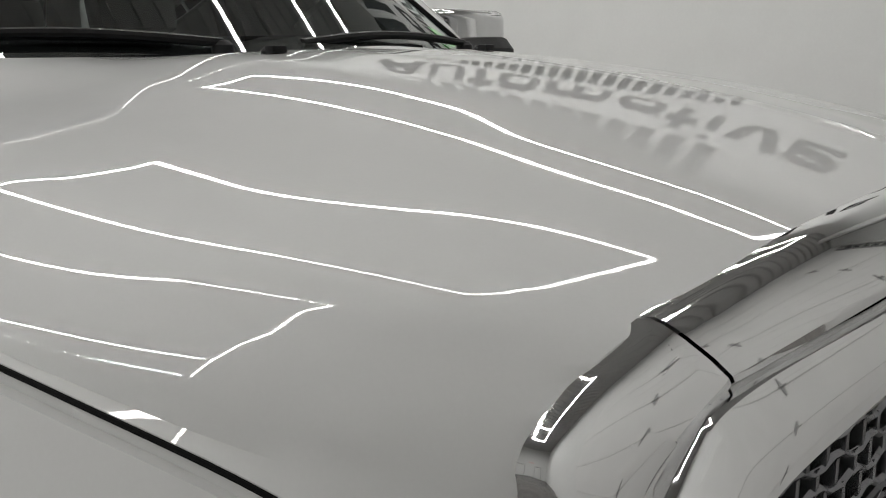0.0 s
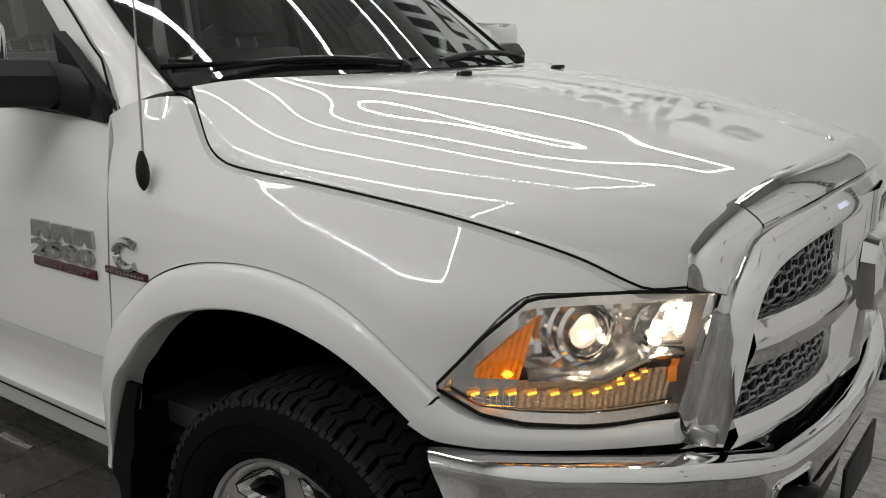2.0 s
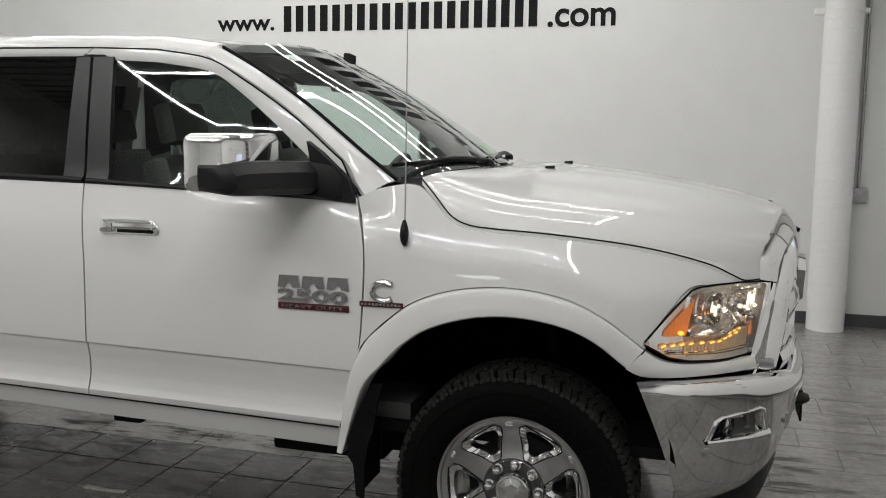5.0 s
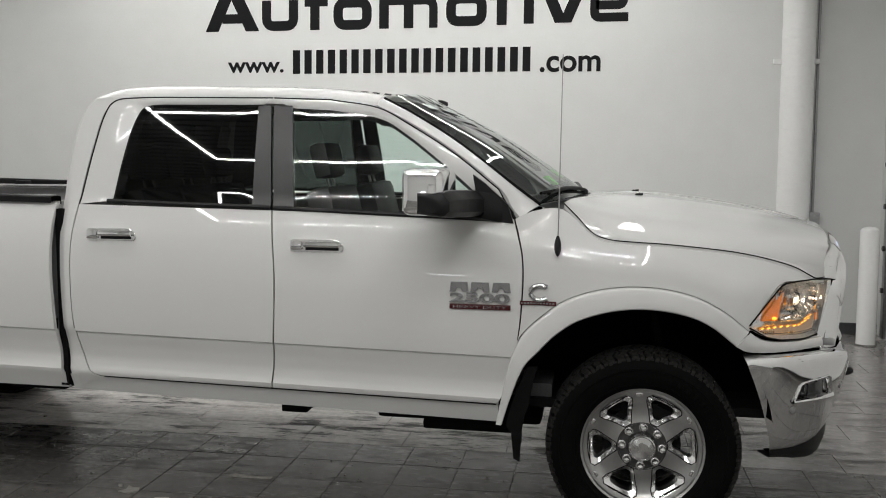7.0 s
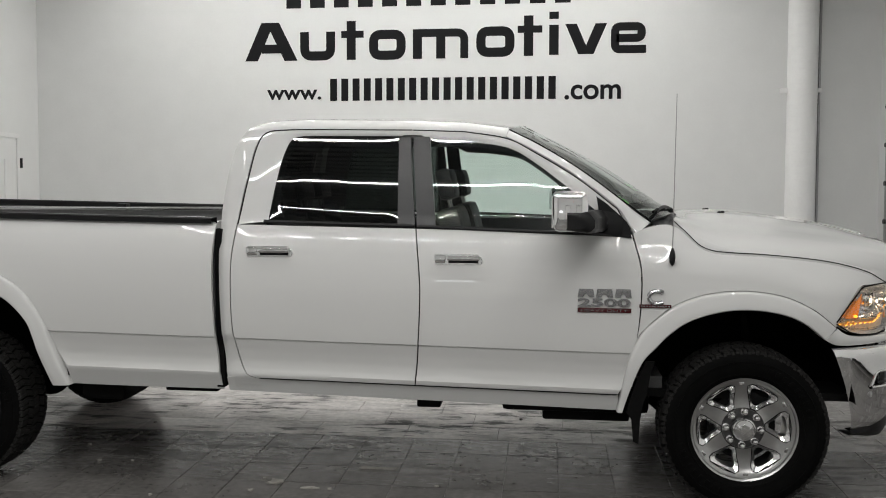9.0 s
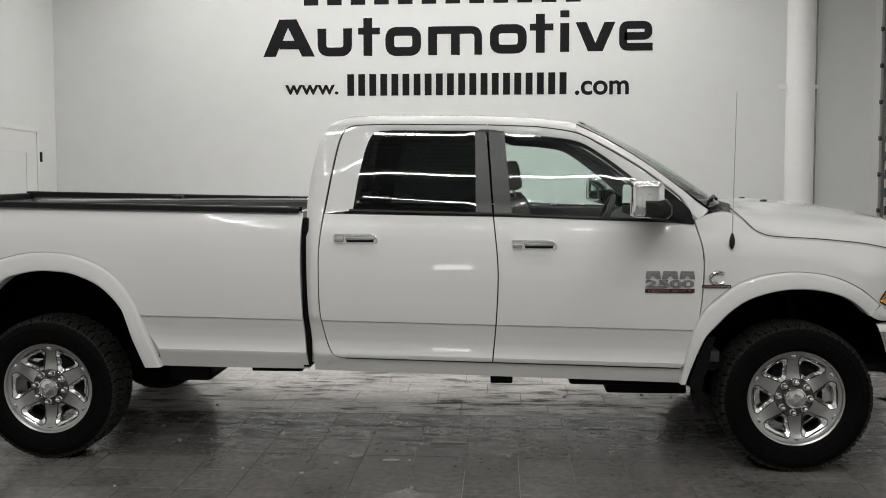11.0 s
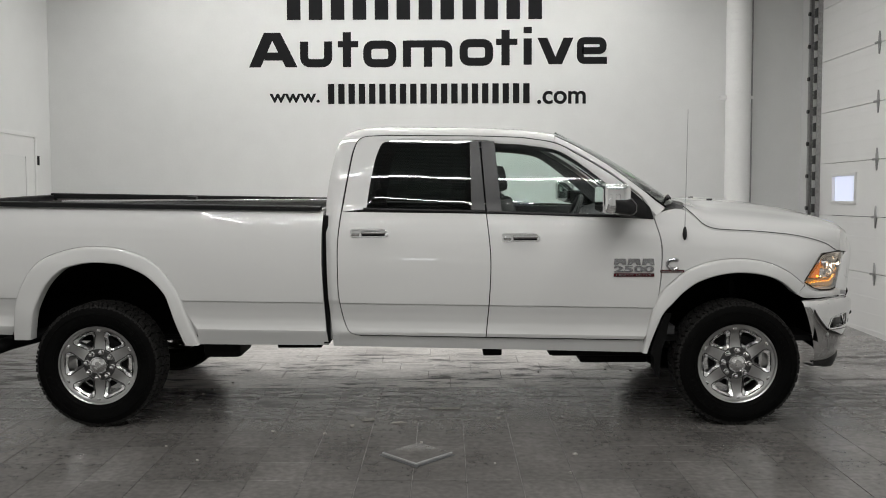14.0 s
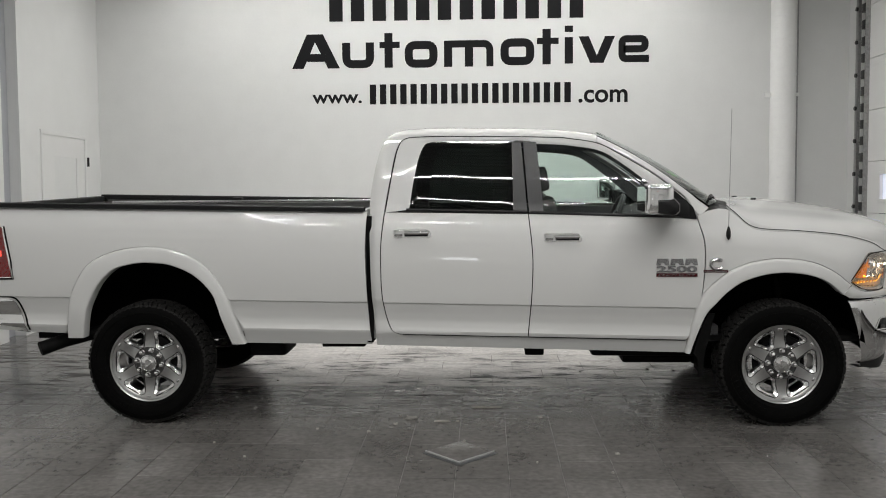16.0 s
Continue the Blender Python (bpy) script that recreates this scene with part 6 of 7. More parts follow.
for s in SIDES:
    lamp = new("headlamp")
    lamp.parent = truck
    lamp["label"] = "lit headlamp with clear lens and amber turn signal"
    flip = np.array([1, s, 1])

    def lsheet(f0, f1, v0, v1, depth, nu=24, nv=9):
        return sheet([tuple(lamp_at(f, v, depth(f, v) if callable(depth) else depth) * flip) for f in np.linspace(f0, f1, nu) for v in np.linspace(v0, v1, nv)], nu, nv)
    ln_ = part("lens", lsheet(0.0, 1.0, 0, 1, lambda f, v: -0.006 * math.sin(math.pi * v), 30, 10), LENS, lamp, "clear headlamp lens")
    ln_.visible_shadow = False
    def bowl(f, v):
        facet = 0.007 * ((int(f * 17) + int(v * 5)) % 2) if 0.40 < f < 0.92 and 0.15 < v < 0.88 else 0.0
        return 0.004 + 0.075 * min(1, v * 7) * min(1, (1 - v) * 9) * min(1, f * 3.5) * min(1, (1 - f) * 8) - facet
    part("housing", lsheet(0.0, 1.0, 0.0, 1.0, bowl, 52, 31), LAMPHOUSE, lamp, "bright faceted reflector housing")
    # dark rim round the lens
    edge = [lamp_at(f, 1, -0.001) for f in np.linspace(0, 1, 24)] + [lamp_at(1, v, -0.001) for v in np.linspace(1, 0, 8)] + [lamp_at(f, 0, -0.001) for f in np.linspace(1, 0, 24)]
    part("lens_rim", tube(bmesh.new(), [tuple(p * flip) for p in edge], 0.0035, 6), SEAL, lamp, "black lens seal")
    part("inner_bezel", lsheet(0.925, 0.998, 0.0, 1.0, lambda f, v: 0.004 + 0.02 * (0.998 - f) / 0.073, 5, 8), LAMPDARK, lamp, "brown-grey inner bezel")
    part("upper_bezel", lsheet(0.24, 0.925, 0.90, 1.0, 0.016, 20, 3), LAMPHOUSE, lamp)
    part("outer_bezel", lsheet(0.02, 0.40, 0.02, 0.98, lambda f, v: 0.022 + 0.055 * smooth(0.33, 0.40, f), 18, 8), SURROUND, lamp)
    part("lower_bezel", lsheet(0.10, 0.93, 0.0, 0.075, lambda f, v: 0.006 + 0.12 * v, 26, 4), LAMPGREY, lamp, "grey lower lamp bezel")
    # amber turn signal wedge
    tri = [lamp_at(0.160, 0.60, 0.014), lamp_at(0.392, 0.85, 0.016), lamp_at(0.335, 0.35, 0.016), lamp_at(0.155, 0.47, 0.014)]
    bm = bmesh.new()
    n = 16
    verts = []
    for i in range(n):
        for j in range(n):
            a, b = i / (n - 1), j / (n - 1)
            p = (tri[3] * (1 - a) + tri[2] * a) * (1 - b) + (tri[0] * (1 - a) + tri[1] * a) * b
            verts.append(tuple((p + np.array([0.6, 0.5, 0]) * 0.005 * (i % 2)) * flip))
    part("turn_signal", sheet(verts, n, n), AMBER, lamp, "amber turn signal lens")
    part("turn_bulb", lathe(bmesh.new(), [(0.001, 0.008), (0.007, 0.005), (0.011, 0), (0.007, -0.005), (0.001, -0.008)], 12, tuple(lamp_at(0.285, 0.43, 0.008) * flip), "Z"), AMBERGLOW, lamp, "lit amber bulb")
    # projector: barrel, ring and glass dome
    c = lamp_at(0.585, 0.66, 0.045)
    axis = Vector((0.86, s * 0.42, -0.02)).normalized()
    rot = axis.to_track_quat("Z", "Y").to_matrix().to_4x4()
    M = Matrix.Translation(tuple(c * flip)) @ rot
    for nm, prof, mt, lb in (("projector_barrel", [(0.080, -0.100), (0.078, -0.058), (0.070, -0.050), (0.069, -0.030), (0.062, -0.026), (0.061, -0.008), (0.053, -0.004), (0.051, 0.006)], SURROUND, "stepped chrome projector barrel"),
                             ("projector_ring", [(0.044, -0.006), (0.046, 0.010), (0.049, 0.015), (0.053, 0.014), (0.054, 0.006), (0.051, 0.0)], BRIGHT, "bright projector ring"),
                             ("projector_lens", [(0.043, 0.004), (0.040, 0.016), (0.030, 0.026), (0.016, 0.032), (0.001, 0.034)], LENS, "clear projector dome"),
                             ("inner_ring", [(0.043, 0.002), (0.038, -0.008), (0.033, -0.006), (0.030, -0.016)], BRIGHT, "ribbed ring inside the dome"),
                             ("projector_glow", [(0.040, -0.012), (0.02, -0.016), (0.001, -0.017)], GLOW, "lit mirror behind the dome")):
        bm = lathe(bmesh.new(), prof, 32, axis="Z")
        bmesh.ops.transform(bm, matrix=M, verts=bm.verts)
        part(nm, bm, mt, lamp, lb)
    for dx, dy, rad in ((-0.014, 0.0, 0.012), (0.020, 0.004, 0.006)):
        bm = lathe(bmesh.new(), [(0.001, rad), (rad * 0.7, rad * 0.7), (rad, 0), (rad * 0.7, -rad * 0.5)], 14, axis="Z")
        bmesh.ops.transform(bm, matrix=M @ Matrix.Translation((dx, dy, 0.010)), verts=bm.verts)
        part("projector_light", bm, BULBDIM, lamp, "glowing projector light")
    # inner reflector bowl with the lit bulb
    c2 = lamp_at(0.82, 0.67, 0.075)
    M2 = Matrix.Translation(tuple(c2 * flip)) @ Vector((0.94, s * 0.25, -0.02)).normalized().to_track_quat("Z", "Y").to_matrix().to_4x4()
    bm = lathe(bmesh.new(), [(0.012, -0.02), (0.035, -0.005), (0.056, 0.025), (0.066, 0.060)], 28, axis="Z")
    bmesh.ops.transform(bm, matrix=M2, verts=bm.verts)
    part("reflector_bowl", bm, CHROME, lamp, "chrome reflector bowl")
    bm = lathe(bmesh.new(), [(0.001, 0.052), (0.011, 0.046), (0.015, 0.032), (0.011, 0.0)], 16, axis="Z")
    bmesh.ops.transform(bm, matrix=M2, verts=bm.verts)
    part("bulb", bm, BULB, lamp, "lit headlamp bulb")
    for M_, d, watts, rad in ((M2, 0.080, 0.11, 0.014), (M, 0.055, 0.24, 0.014)):
        la = bpy.data.lights.new("lamp_light", "POINT")
        la.energy, la.color, la.shadow_soft_size = watts, (1.0, 0.80, 0.58), rad
        ob = new("lamp_light", la)
        ob.location = M_ @ Vector((0, 0, d))
        ob.parent = lamp
    verts = []
    for f in np.linspace(0.885, 0.925, 4):
        for v in np.linspace(0.28, 0.52, 6):
            verts.append(tuple(lamp_at(f, v, 0.016 + 0.003 * (int(v * 25) % 2)) * flip))
    part("marker_reflector", sheet(verts, 4, 6), AMBER, lamp, "square amber reflector")
    # chrome scroll under the projector and the row of amber diodes below it
    verts = []
    for f in np.linspace(0.37, 0.93, 26):
        base = 0.30 + 0.16 * smooth(0.62, 0.84, f)
        for dv, dp in ((-0.01, 0.020), (0.0, 0.011), (0.035, 0.008), (0.07, 0.014), (0.12, 0.034), (0.16, 0.060)):
            verts.append(tuple(lamp_at(f, base + dv, dp) * flip))
    part("chrome_scroll", sheet(verts, 26, 6), SURROUND, lamp, "chrome inner scroll")
    part("diode_trough", lsheet(0.16, 0.94, 0.07, 0.32, lambda f, v: 0.030 - 0.02 * abs(v - 0.2), 26, 5), TROUGH, lamp, "ribbed bright trough with the diodes' amber light in its colour")
    # clear ribs of the trough and its bright lower lip
    for k in range(30):
        f = 0.15 + k * 0.026
        verts = []
        for v in np.linspace(0.08, 0.24 + 0.14 * smooth(0.55, 0.85, f), 4):
            for df, dp in ((-0.012, 0.024), (0.0, 0.0215), (0.012, 0.024)):
                verts.append(tuple(lamp_at(f + df, v, dp) * flip))
        part("trough_rib", sheet(verts, 4, 3), TROUGH, lamp)
    part("trough_lip", tube(bmesh.new(), [tuple(lamp_at(f, 0.11 + 0.30 * max(0, 0.2 - f) + 0.02 * f, 0.010) * flip) for f in np.linspace(0.13, 0.92, 24)], 0.0022, 6), CHROME, lamp, "bright lip of the trough")
    rows_d = [(0.155 + k * 0.075, 0.245, 1.0) for k in range(6)] + [(0.60 + k * 0.055, 0.25 + 0.028 * k, 0.8) for k in range(4)] + [(0.70 + k * 0.045, 0.345 + 0.02 * k, 0.6) for k in range(3)]
    for f, v, size in rows_d:
        turn = Matrix.Rotation(radians(-s * 40), 4, "Z") @ Matrix.Rotation(radians(-12), 4, "Y")
        bm = bmesh.new()
        box(bm, -0.0125 * size, 0.0125 * size, -0.0015, 0.0015, -0.0046 * size, 0.0046 * size, 0.0014, Matrix.Translation(tuple(lamp_at(f, v, 0.017) * flip)) @ turn)
        d = part("diode_cell", bm, CELL, lamp, "amber diode cell")
        bm = bmesh.new()
        box(bm, -0.0080 * size, 0.0080 * size, -0.0012, 0.0012, -0.0020, 0.0020, 0.0008, Matrix.Translation(tuple(lamp_at(f + 0.006, v - 0.015, 0.0135) * flip)) @ turn)
        part("diode", bm, LEDAMBER, d, "lit amber running diode")
    p = lamp_at(0.90, 0.33, 0.014)
    bm = bmesh.new()
    box(bm, -0.009, 0.009, -0.003, 0.003, -0.016, 0.016, 0.003, Matrix.Translation(tuple(p * flip)) @ Matrix.Rotation(radians(-s * 50), 4, "Z"))
    part("side_marker", bm, AMBER, lamp, "amber corner reflector")

# ---- tail ----
for s in SIDES:
    tl = new("tail_lamp")
    tl.parent = truck
    tl["label"] = "red tail lamp with chrome surround"
    P = coons(lerp_line((-5.358, 1.025), (-5.205, 1.025), 8), lerp_line((-5.358, 1.36), (-5.262, 1.36), 8), lerp_line((-5.358, 1.025), (-5.358, 1.36), 16), curve([(-5.205, 1.025), (-5.215, 1.12), (-5.24, 1.26), (-5.262, 1.36)], 16))
    w = bed_w(P[..., 0], P[..., 1]) + 0.006
    part("lens", sheet([tuple(v) for v in np.stack([P[..., 0], s * w, P[..., 1]], -1).reshape(-1, 3)], 8, 16, thick=0.02, inward=(0, -s, 0)), REDLENS, tl, "red lamp lens")
    y = float(bed_w(-5.30, 1.18)) + 0.004
    part("lit_strip", box(bmesh.new(), -5.340, -5.262, s * y, s * (y + 0.006), 1.165, 1.205, 0.0025), REDGLOW, tl, "lit red tail light")
    pts = [(x, s * (float(bed_w(x, z)) + 0.007), z) for x, z in [(-5.358, 1.02), (-5.20, 1.02), (-5.21, 1.12), (-5.235, 1.26), (-5.257, 1.365), (-5.358, 1.365)]]
    part("surround", tube(bmesh.new(), pts, 0.007, 8), SURROUND, tl, "chrome lamp surround")
    pts = [(x + 0.010, y * 0.997, z - 0.010 if z < 1.05 else z) for x, y, z in pts]
    part("lamp_gap", tube(bmesh.new(), pts, 0.005, 6), SEAL, tl, "dark gap round the lamp")
rb = new("rear_bumper")
rb.parent = truck
rb["label"] = "chrome rear step bumper"
verts = []
pl = keyed([(-5.17, 0.965), (-5.28, 0.975), (-5.42, 0.96), (-5.52, 0.90), (-5.56, 0.6), (-5.57, 0.0)], 5)
pl = np.vstack([pl * [1, -1], pl[-2::-1]])
for x, y in pl:
    tip = smooth(-5.30, -5.12, x)
    for o, z in ((0.05, 0.940), (0.002, 0.948), (-0.010, 0.936), (-0.012, 0.905), (0.004, 0.885), (0.034, 0.76), (0.050, 0.69), (0.075, 0.68)):
        verts.append((x - o * 0.3 + tip * (0.948 - z) * 0.25, y - math.copysign(o, y), z))
part("bumper_face", sheet(verts, len(pl), 8), CHROME, rb, "chrome bumper skin")
for s in SIDES:
    right = curve([(-5.128, 0.632), (-5.150, 0.74), (-5.180, 0.83), (-5.198, 0.858), (-5.225, 0.868)], 20)
    P = coons(lerp_line((-5.372, 0.672), right[0], 14), lerp_line((-5.372, 0.872), right[-1], 14), lerp_line((-5.372, 0.672), (-5.372, 0.872), 20), right)
    f = np.linspace(0, 1, 20)[None]
    w = bed_w(P[..., 0], np.maximum(P[..., 1], 0.66)) + 0.010 + 0.012 * np.sin(np.pi * np.clip(f * 1.1 - 0.1, 0, 1)) ** 0.5 - 0.016 * (1 - f) ** 2
    part("bumper_end", sheet([tuple(v) for v in np.stack([P[..., 0], s * w, P[..., 1]], -1).reshape(-1, 3)], 14, 20, thick=0.03, inward=(0, -s, 0)), CHROME, rb, "chrome bumper end")
    rim_line = [(-5.372, 0.888), (-5.26, 0.886), (-5.205, 0.878), (-5.178, 0.855), (-5.160, 0.815), (-5.135, 0.74), (-5.112, 0.652)]
    part("end_gap", tube(bmesh.new(), [(x, s * (float(bed_w(x, max(z, 0.66))) + 0.002), z) for x, z in keyed(rim_line, 5)], 0.006, 8), SEAL, rb, "dark gap round the bumper end")
part("step_pad", box(bmesh.new(), -5.54, -5.37, -0.85, 0.85, 0.942, 0.962, 0.006), BLACK, rb, "black step pad")

# ---- mirrors, antennas, wipers, badges ----
for s in SIDES:
    mr = new("tow_mirror")
    mr.parent = truck
    mr["label"] = "chrome-capped tow mirror on a black arm"
    bm = bmesh.new()
    box(bm, -0.979, -0.815, s * 1.010, s * 1.385, 1.444, 1.630)
    bmesh.ops.bevel(bm, geom=list(bm.edges), offset=0.032, segments=5, affect="EDGES", profile=0.5)
    part("cap", bm, CHROME, mr, "chrome mirror cap")
    verts = []
    for y, x0, x1, z0, z1 in ((0.965, -0.880, -0.700, 1.418, 1.532), (1.10, -0.905, -0.735, 1.424, 1.538), (1.24, -0.915, -0.755, 1.430, 1.542), (1.345, -0.917, -0.772, 1.436, 1.543), (1.380, -0.915, -0.785, 1.443, 1.538), (1.396, -0.910, -0.815, 1.456, 1.524)):
        for x, z in ((x0, z0 + 0.01), (x0, z1), (x1 - 0.045, z1), (x1 - 0.030, z1 - 0.003), (x1, z1 - 0.038), (x1, z0 + 0.022), (x1 - 0.02, z0 + 0.003), (x1 - 0.04, z0), (x0, z0 + 0.01)):
            verts.append((x, s * y, z))
    bm = sheet(verts, 6, 9)
    bm.faces.new(sorted((v for v in bm.verts if abs(abs(v.co.y) - 1.396) < 1e-4), key=lambda v: math.atan2(v.co.z - 1.48, v.co.x + 0.865)))
    part("lower_shell", bm, BLACK, mr, "black plastic lower mirror shell")
    verts = []
    for y, x0, x1, z0, z1 in ((0.900, -0.715, -0.578, 1.384, 1.470), (0.925, -0.745, -0.598, 1.388, 1.500), (0.950, -0.80, -0.640, 1.398, 1.520), (0.972, -0.865, -0.700, 1.414, 1.530)):
        for x, z in ((x0, z0 + 0.01), (x0, z1), (x1 - 0.03, z1), (x1, z1 - 0.035), (x1, z0 + 0.012), (x1 - 0.02, z0), (x0, z0 + 0.01)):
            verts.append((x, s * y, z))
    part("arm", sheet(verts, 4, 7), BLACK, mr, "black plastic mirror arm")
    bm = bmesh.new()
    prism(bm, [(-0.72, 1.400), (-0.575, 1.388), (-0.60, 1.47), (-0.70, 1.560), (-0.755, 1.600)], s * 0.905, s * 0.940)
    part("sail", bm, BLACK, mr, "black mirror base")
    part("marker_lamp", box(bmesh.new(), -0.955, -0.822, s * 1.325, s * 1.383, 1.566, 1.612, 0.022), LAMPHOUSE, mr, "clear marker lamp")
    part("mirror_glass", box(bmesh.new(), -0.983, -0.979, s * 1.04, s * 1.34, 1.46, 1.60), CHROME, mr, "mirror glass")
bm = tube(bmesh.new(), [(-0.379, -0.986, 1.253 + 0.0075 * k) for k in range(13)], [0.002, 0.008, 0.0115, 0.0135, 0.0148, 0.0153, 0.0153, 0.0148, 0.0138, 0.0122, 0.0100, 0.0075, 0.0045], 14)
an = part("mast_antenna", bm, BLACK, truck, "black antenna base")
part("mast", cyl(bmesh.new(), (-0.378, -0.982, 1.335), (-0.371, -0.975, 2.108), 0.0028, 0.0018, 8), GALV, an, "thin steel mast")
bm = bmesh.new()
verts = []
for f in np.linspace(0, 1, 8):
    x = -1.142 + 0.056 * f
    h = 0.014 - 0.016 * f ** 2.5
    verts += [(x, 0.353 - 0.018 * (1 - f * 0.5), 1.952), (x, 0.353 - 0.012, 1.991 + h * 0.6), (x, 0.353, 1.991 + h), (x, 0.353 + 0.012, 1.991 + h * 0.6), (x, 0.353 + 0.018 * (1 - f * 0.5), 1.952)]
part("fin_antenna", sheet(verts, 8, 5), BLACK, truck, "black shark fin antenna")
# cowl grille and wipers
verts = []
for y in np.linspace(-0.80, 0.80, 33):
    xb = float(np.interp(abs(y), [0, 0.5, 0.815], [-0.27, -0.34, -0.475]))
    zb = float(np.interp(abs(y), [0, 0.5, 0.815], [1.495, 1.488, 1.470]))
    xr = float(np.interp(abs(y), [0, 0.45, 0.72, 0.845], [-0.235, -0.28, -0.32, -0.35]))
    for f in np.linspace(-0.2, 1, 5):
        verts.append((xb + (xr - xb) * f, y, zb - 0.012 - 0.018 * math.sin(math.pi * max(f, 0))))
part("cowl", sheet(verts, 33, 5), BLACK, truck, "black plastic windshield cowl")
for y0, y1, x0, x1 in ((-0.15, -0.72, -0.285, -0.415), (0.62, 0.05, -0.365, -0.285)):
    wp = new("wiper")
    wp.parent = truck
    pts = [(x0 + (x1 - x0) * f - 0.02 * f, y0 + (y1 - y0) * f, 1.512 + 0.018 * math.sin(math.pi * f)) for f in np.linspace(0, 1, 12)]
    part("arm", tube(bmesh.new(), pts, 0.009, 8), BLACK, wp, "black wiper arm")
    pts = [(x0 + (x1 - x0) * f - 0.035, y0 - 0.08 + (y1 - y0) * f, 1.520 + 0.004 * math.sin(math.pi * f)) for f in np.linspace(0, 1.1, 12)]
    part("blade", tube(bmesh.new(), pts, 0.007, 6), SEAL, wp, "black wiper blade")
    part("pivot", lathe(bmesh.new(), [(0.022, 0), (0.020, 0.02), (0.012, 0.028), (0.001, 0.03)], 16, (x0, y0, 1.488), "Z"), BLACK, wp)

# badges on the doors and fenders
for s, fd in zip(SIDES, front_doors):
    y = lambda x, z: s * (float(side_w(x, z)) + 0.003)
    bd = new("door_badge")
    bd.parent = fd
    bd["label"] = "chrome and red door badge"
    for k, (a, b) in enumerate(((-0.846, -0.762), (-0.755, -0.668), (-0.660, -0.577))):
        if s > 0:
            a, b = -1.423 - b, -1.423 - a
        bm = bmesh.new()
        yy = y(a, 1.11)
        prism(bm, [(a, 1.090), (a + 0.006, 1.133), (b - 0.006, 1.133), (b, 1.090), (b - 0.026, 1.090), (b - 0.036, 1.106), (a + 0.036, 1.106), (a + 0.026, 1.090)], yy - 0.006, yy + 0.006)
        part("badge_block", bm, BADGE, bd, "chrome block of the maker's badge")
    if s < 0:
        words("lettering", "2500", 0.265, 0.042, 0.010, BADGE, pose(-0.846, y(-0.7, 1.06) - 0.002, 1.043), bd, "chrome raised figures", bold=0.035)
        part("red_strip", box(bmesh.new(), -0.846, -0.577, y(-0.7, 1.02) - 0.004, y(-0.7, 1.02) + 0.002, 1.013, 1.036, 0.002), REDBADGE, bd, "dark red badge strip")
        words("strip_lettering", "HEAVY DUTY", 0.235, 0.013, 0.003, BADGE, pose(-0.83, y(-0.7, 1.02) - 0.005, 1.018), bd, "small chrome letters")
    em = new("fender_badge")
    em.parent = truck
    em["label"] = "chrome emblem over a red strip"
    cx, cz = -0.462, 1.095
    yy = s * (float(side_w(cx, cz)) + 0.004)
    arc = [(cx + 0.012 + 0.042 * math.cos(a), yy, cz + 0.032 * math.sin(a)) for a in np.linspace(radians(48), radians(312), 18)]
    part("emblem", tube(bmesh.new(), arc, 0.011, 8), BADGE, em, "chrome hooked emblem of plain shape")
    yy = s * (float(side_w(cx, 1.05)) + 0.002)
    part("red_strip", box(bmesh.new(), -0.538, -0.380, yy - 0.004, yy + 0.004, 1.040, 1.058, 0.002), REDBADGE, em, "dark red strip")
    bm = bmesh.new()
    for k in range(11):
        box(bm, -0.532 + k * 0.0135, -0.523 + k * 0.0135, yy - 0.006, yy + 0.006, 1.045, 1.053)
    tagged(part("strip_marks", bm, BADGE, em, smooth=False), kind="stuff")

# ---- inside the cab ----
def seat(x, y, w, back):
    st = new("seat")
    st.parent = truck
    part("cushion", box(bmesh.new(), x - 0.26, x + 0.26, y - w / 2, y + w / 2, 0.86, 1.02, 0.05), SEATM, st)
    bm = bmesh.new()
    box(bm, -0.07, 0.07, -w / 2, w / 2, 0.0, back, 0.05, Matrix.Translation((x - 0.24, y, 0.98)) @ Matrix.Rotation(radians(-14), 4, "Y"))
    part("backrest", bm, SEATM, st)
    bm = bmesh.new()
    box(bm, -0.05, 0.05, -0.14, 0.14, back + 0.04, back + 0.22, 0.04, Matrix.Translation((x - 0.25, y, 0.98)) @ Matrix.Rotation(radians(-12), 4, "Y"))
    h = part("headrest", bm, SEATM, st)
    bm = bmesh.new()
    for d in (-0.05, 0.05):
        cyl(bm, (x - 0.25 - 0.12, y + d, 0.98 + back - 0.02), (x - 0.27 - 0.13, y + d, 0.98 + back + 0.08), 0.007, seg=8)
    part("post", bm, GALV, h)


for y in (-0.42, 0.42):
    seat(-1.18, y, 0.52, 0.56)
for y in (-0.45, 0.0, 0.45):
    seat(-2.16, y, 0.44, 0.54)
verts = []
for y in np.linspace(-0.80, 0.80, 17):
    xf = float(np.interp(abs(y), [0, 0.5, 0.815], [-0.29, -0.37, -0.50]))
    for x, z in ((xf, 1.455), (xf - 0.16, 1.445), (-0.78, 1.40), (-0.86, 1.34), (-0.84, 1.20), (-0.70, 1.0)):
        verts.append((x, y, z))
part("dashboard", sheet(verts, 17, 6), DASH, truck, "dark vinyl dashboard")
sw = new("steering_wheel")
sw.parent = truck
Ms = Matrix.Translation((-0.93, 0.42, 1.33)) @ Matrix.Rotation(radians(-66), 4, "Y")
ring = [tuple(Ms @ Vector((0.19 * math.cos(a), 0.19 * math.sin(a), 0))) for a in np.linspace(0, math.tau, 33)]
part("rim", tube(bmesh.new(), ring, 0.016, 8), DASH, sw)
bm = bmesh.new()
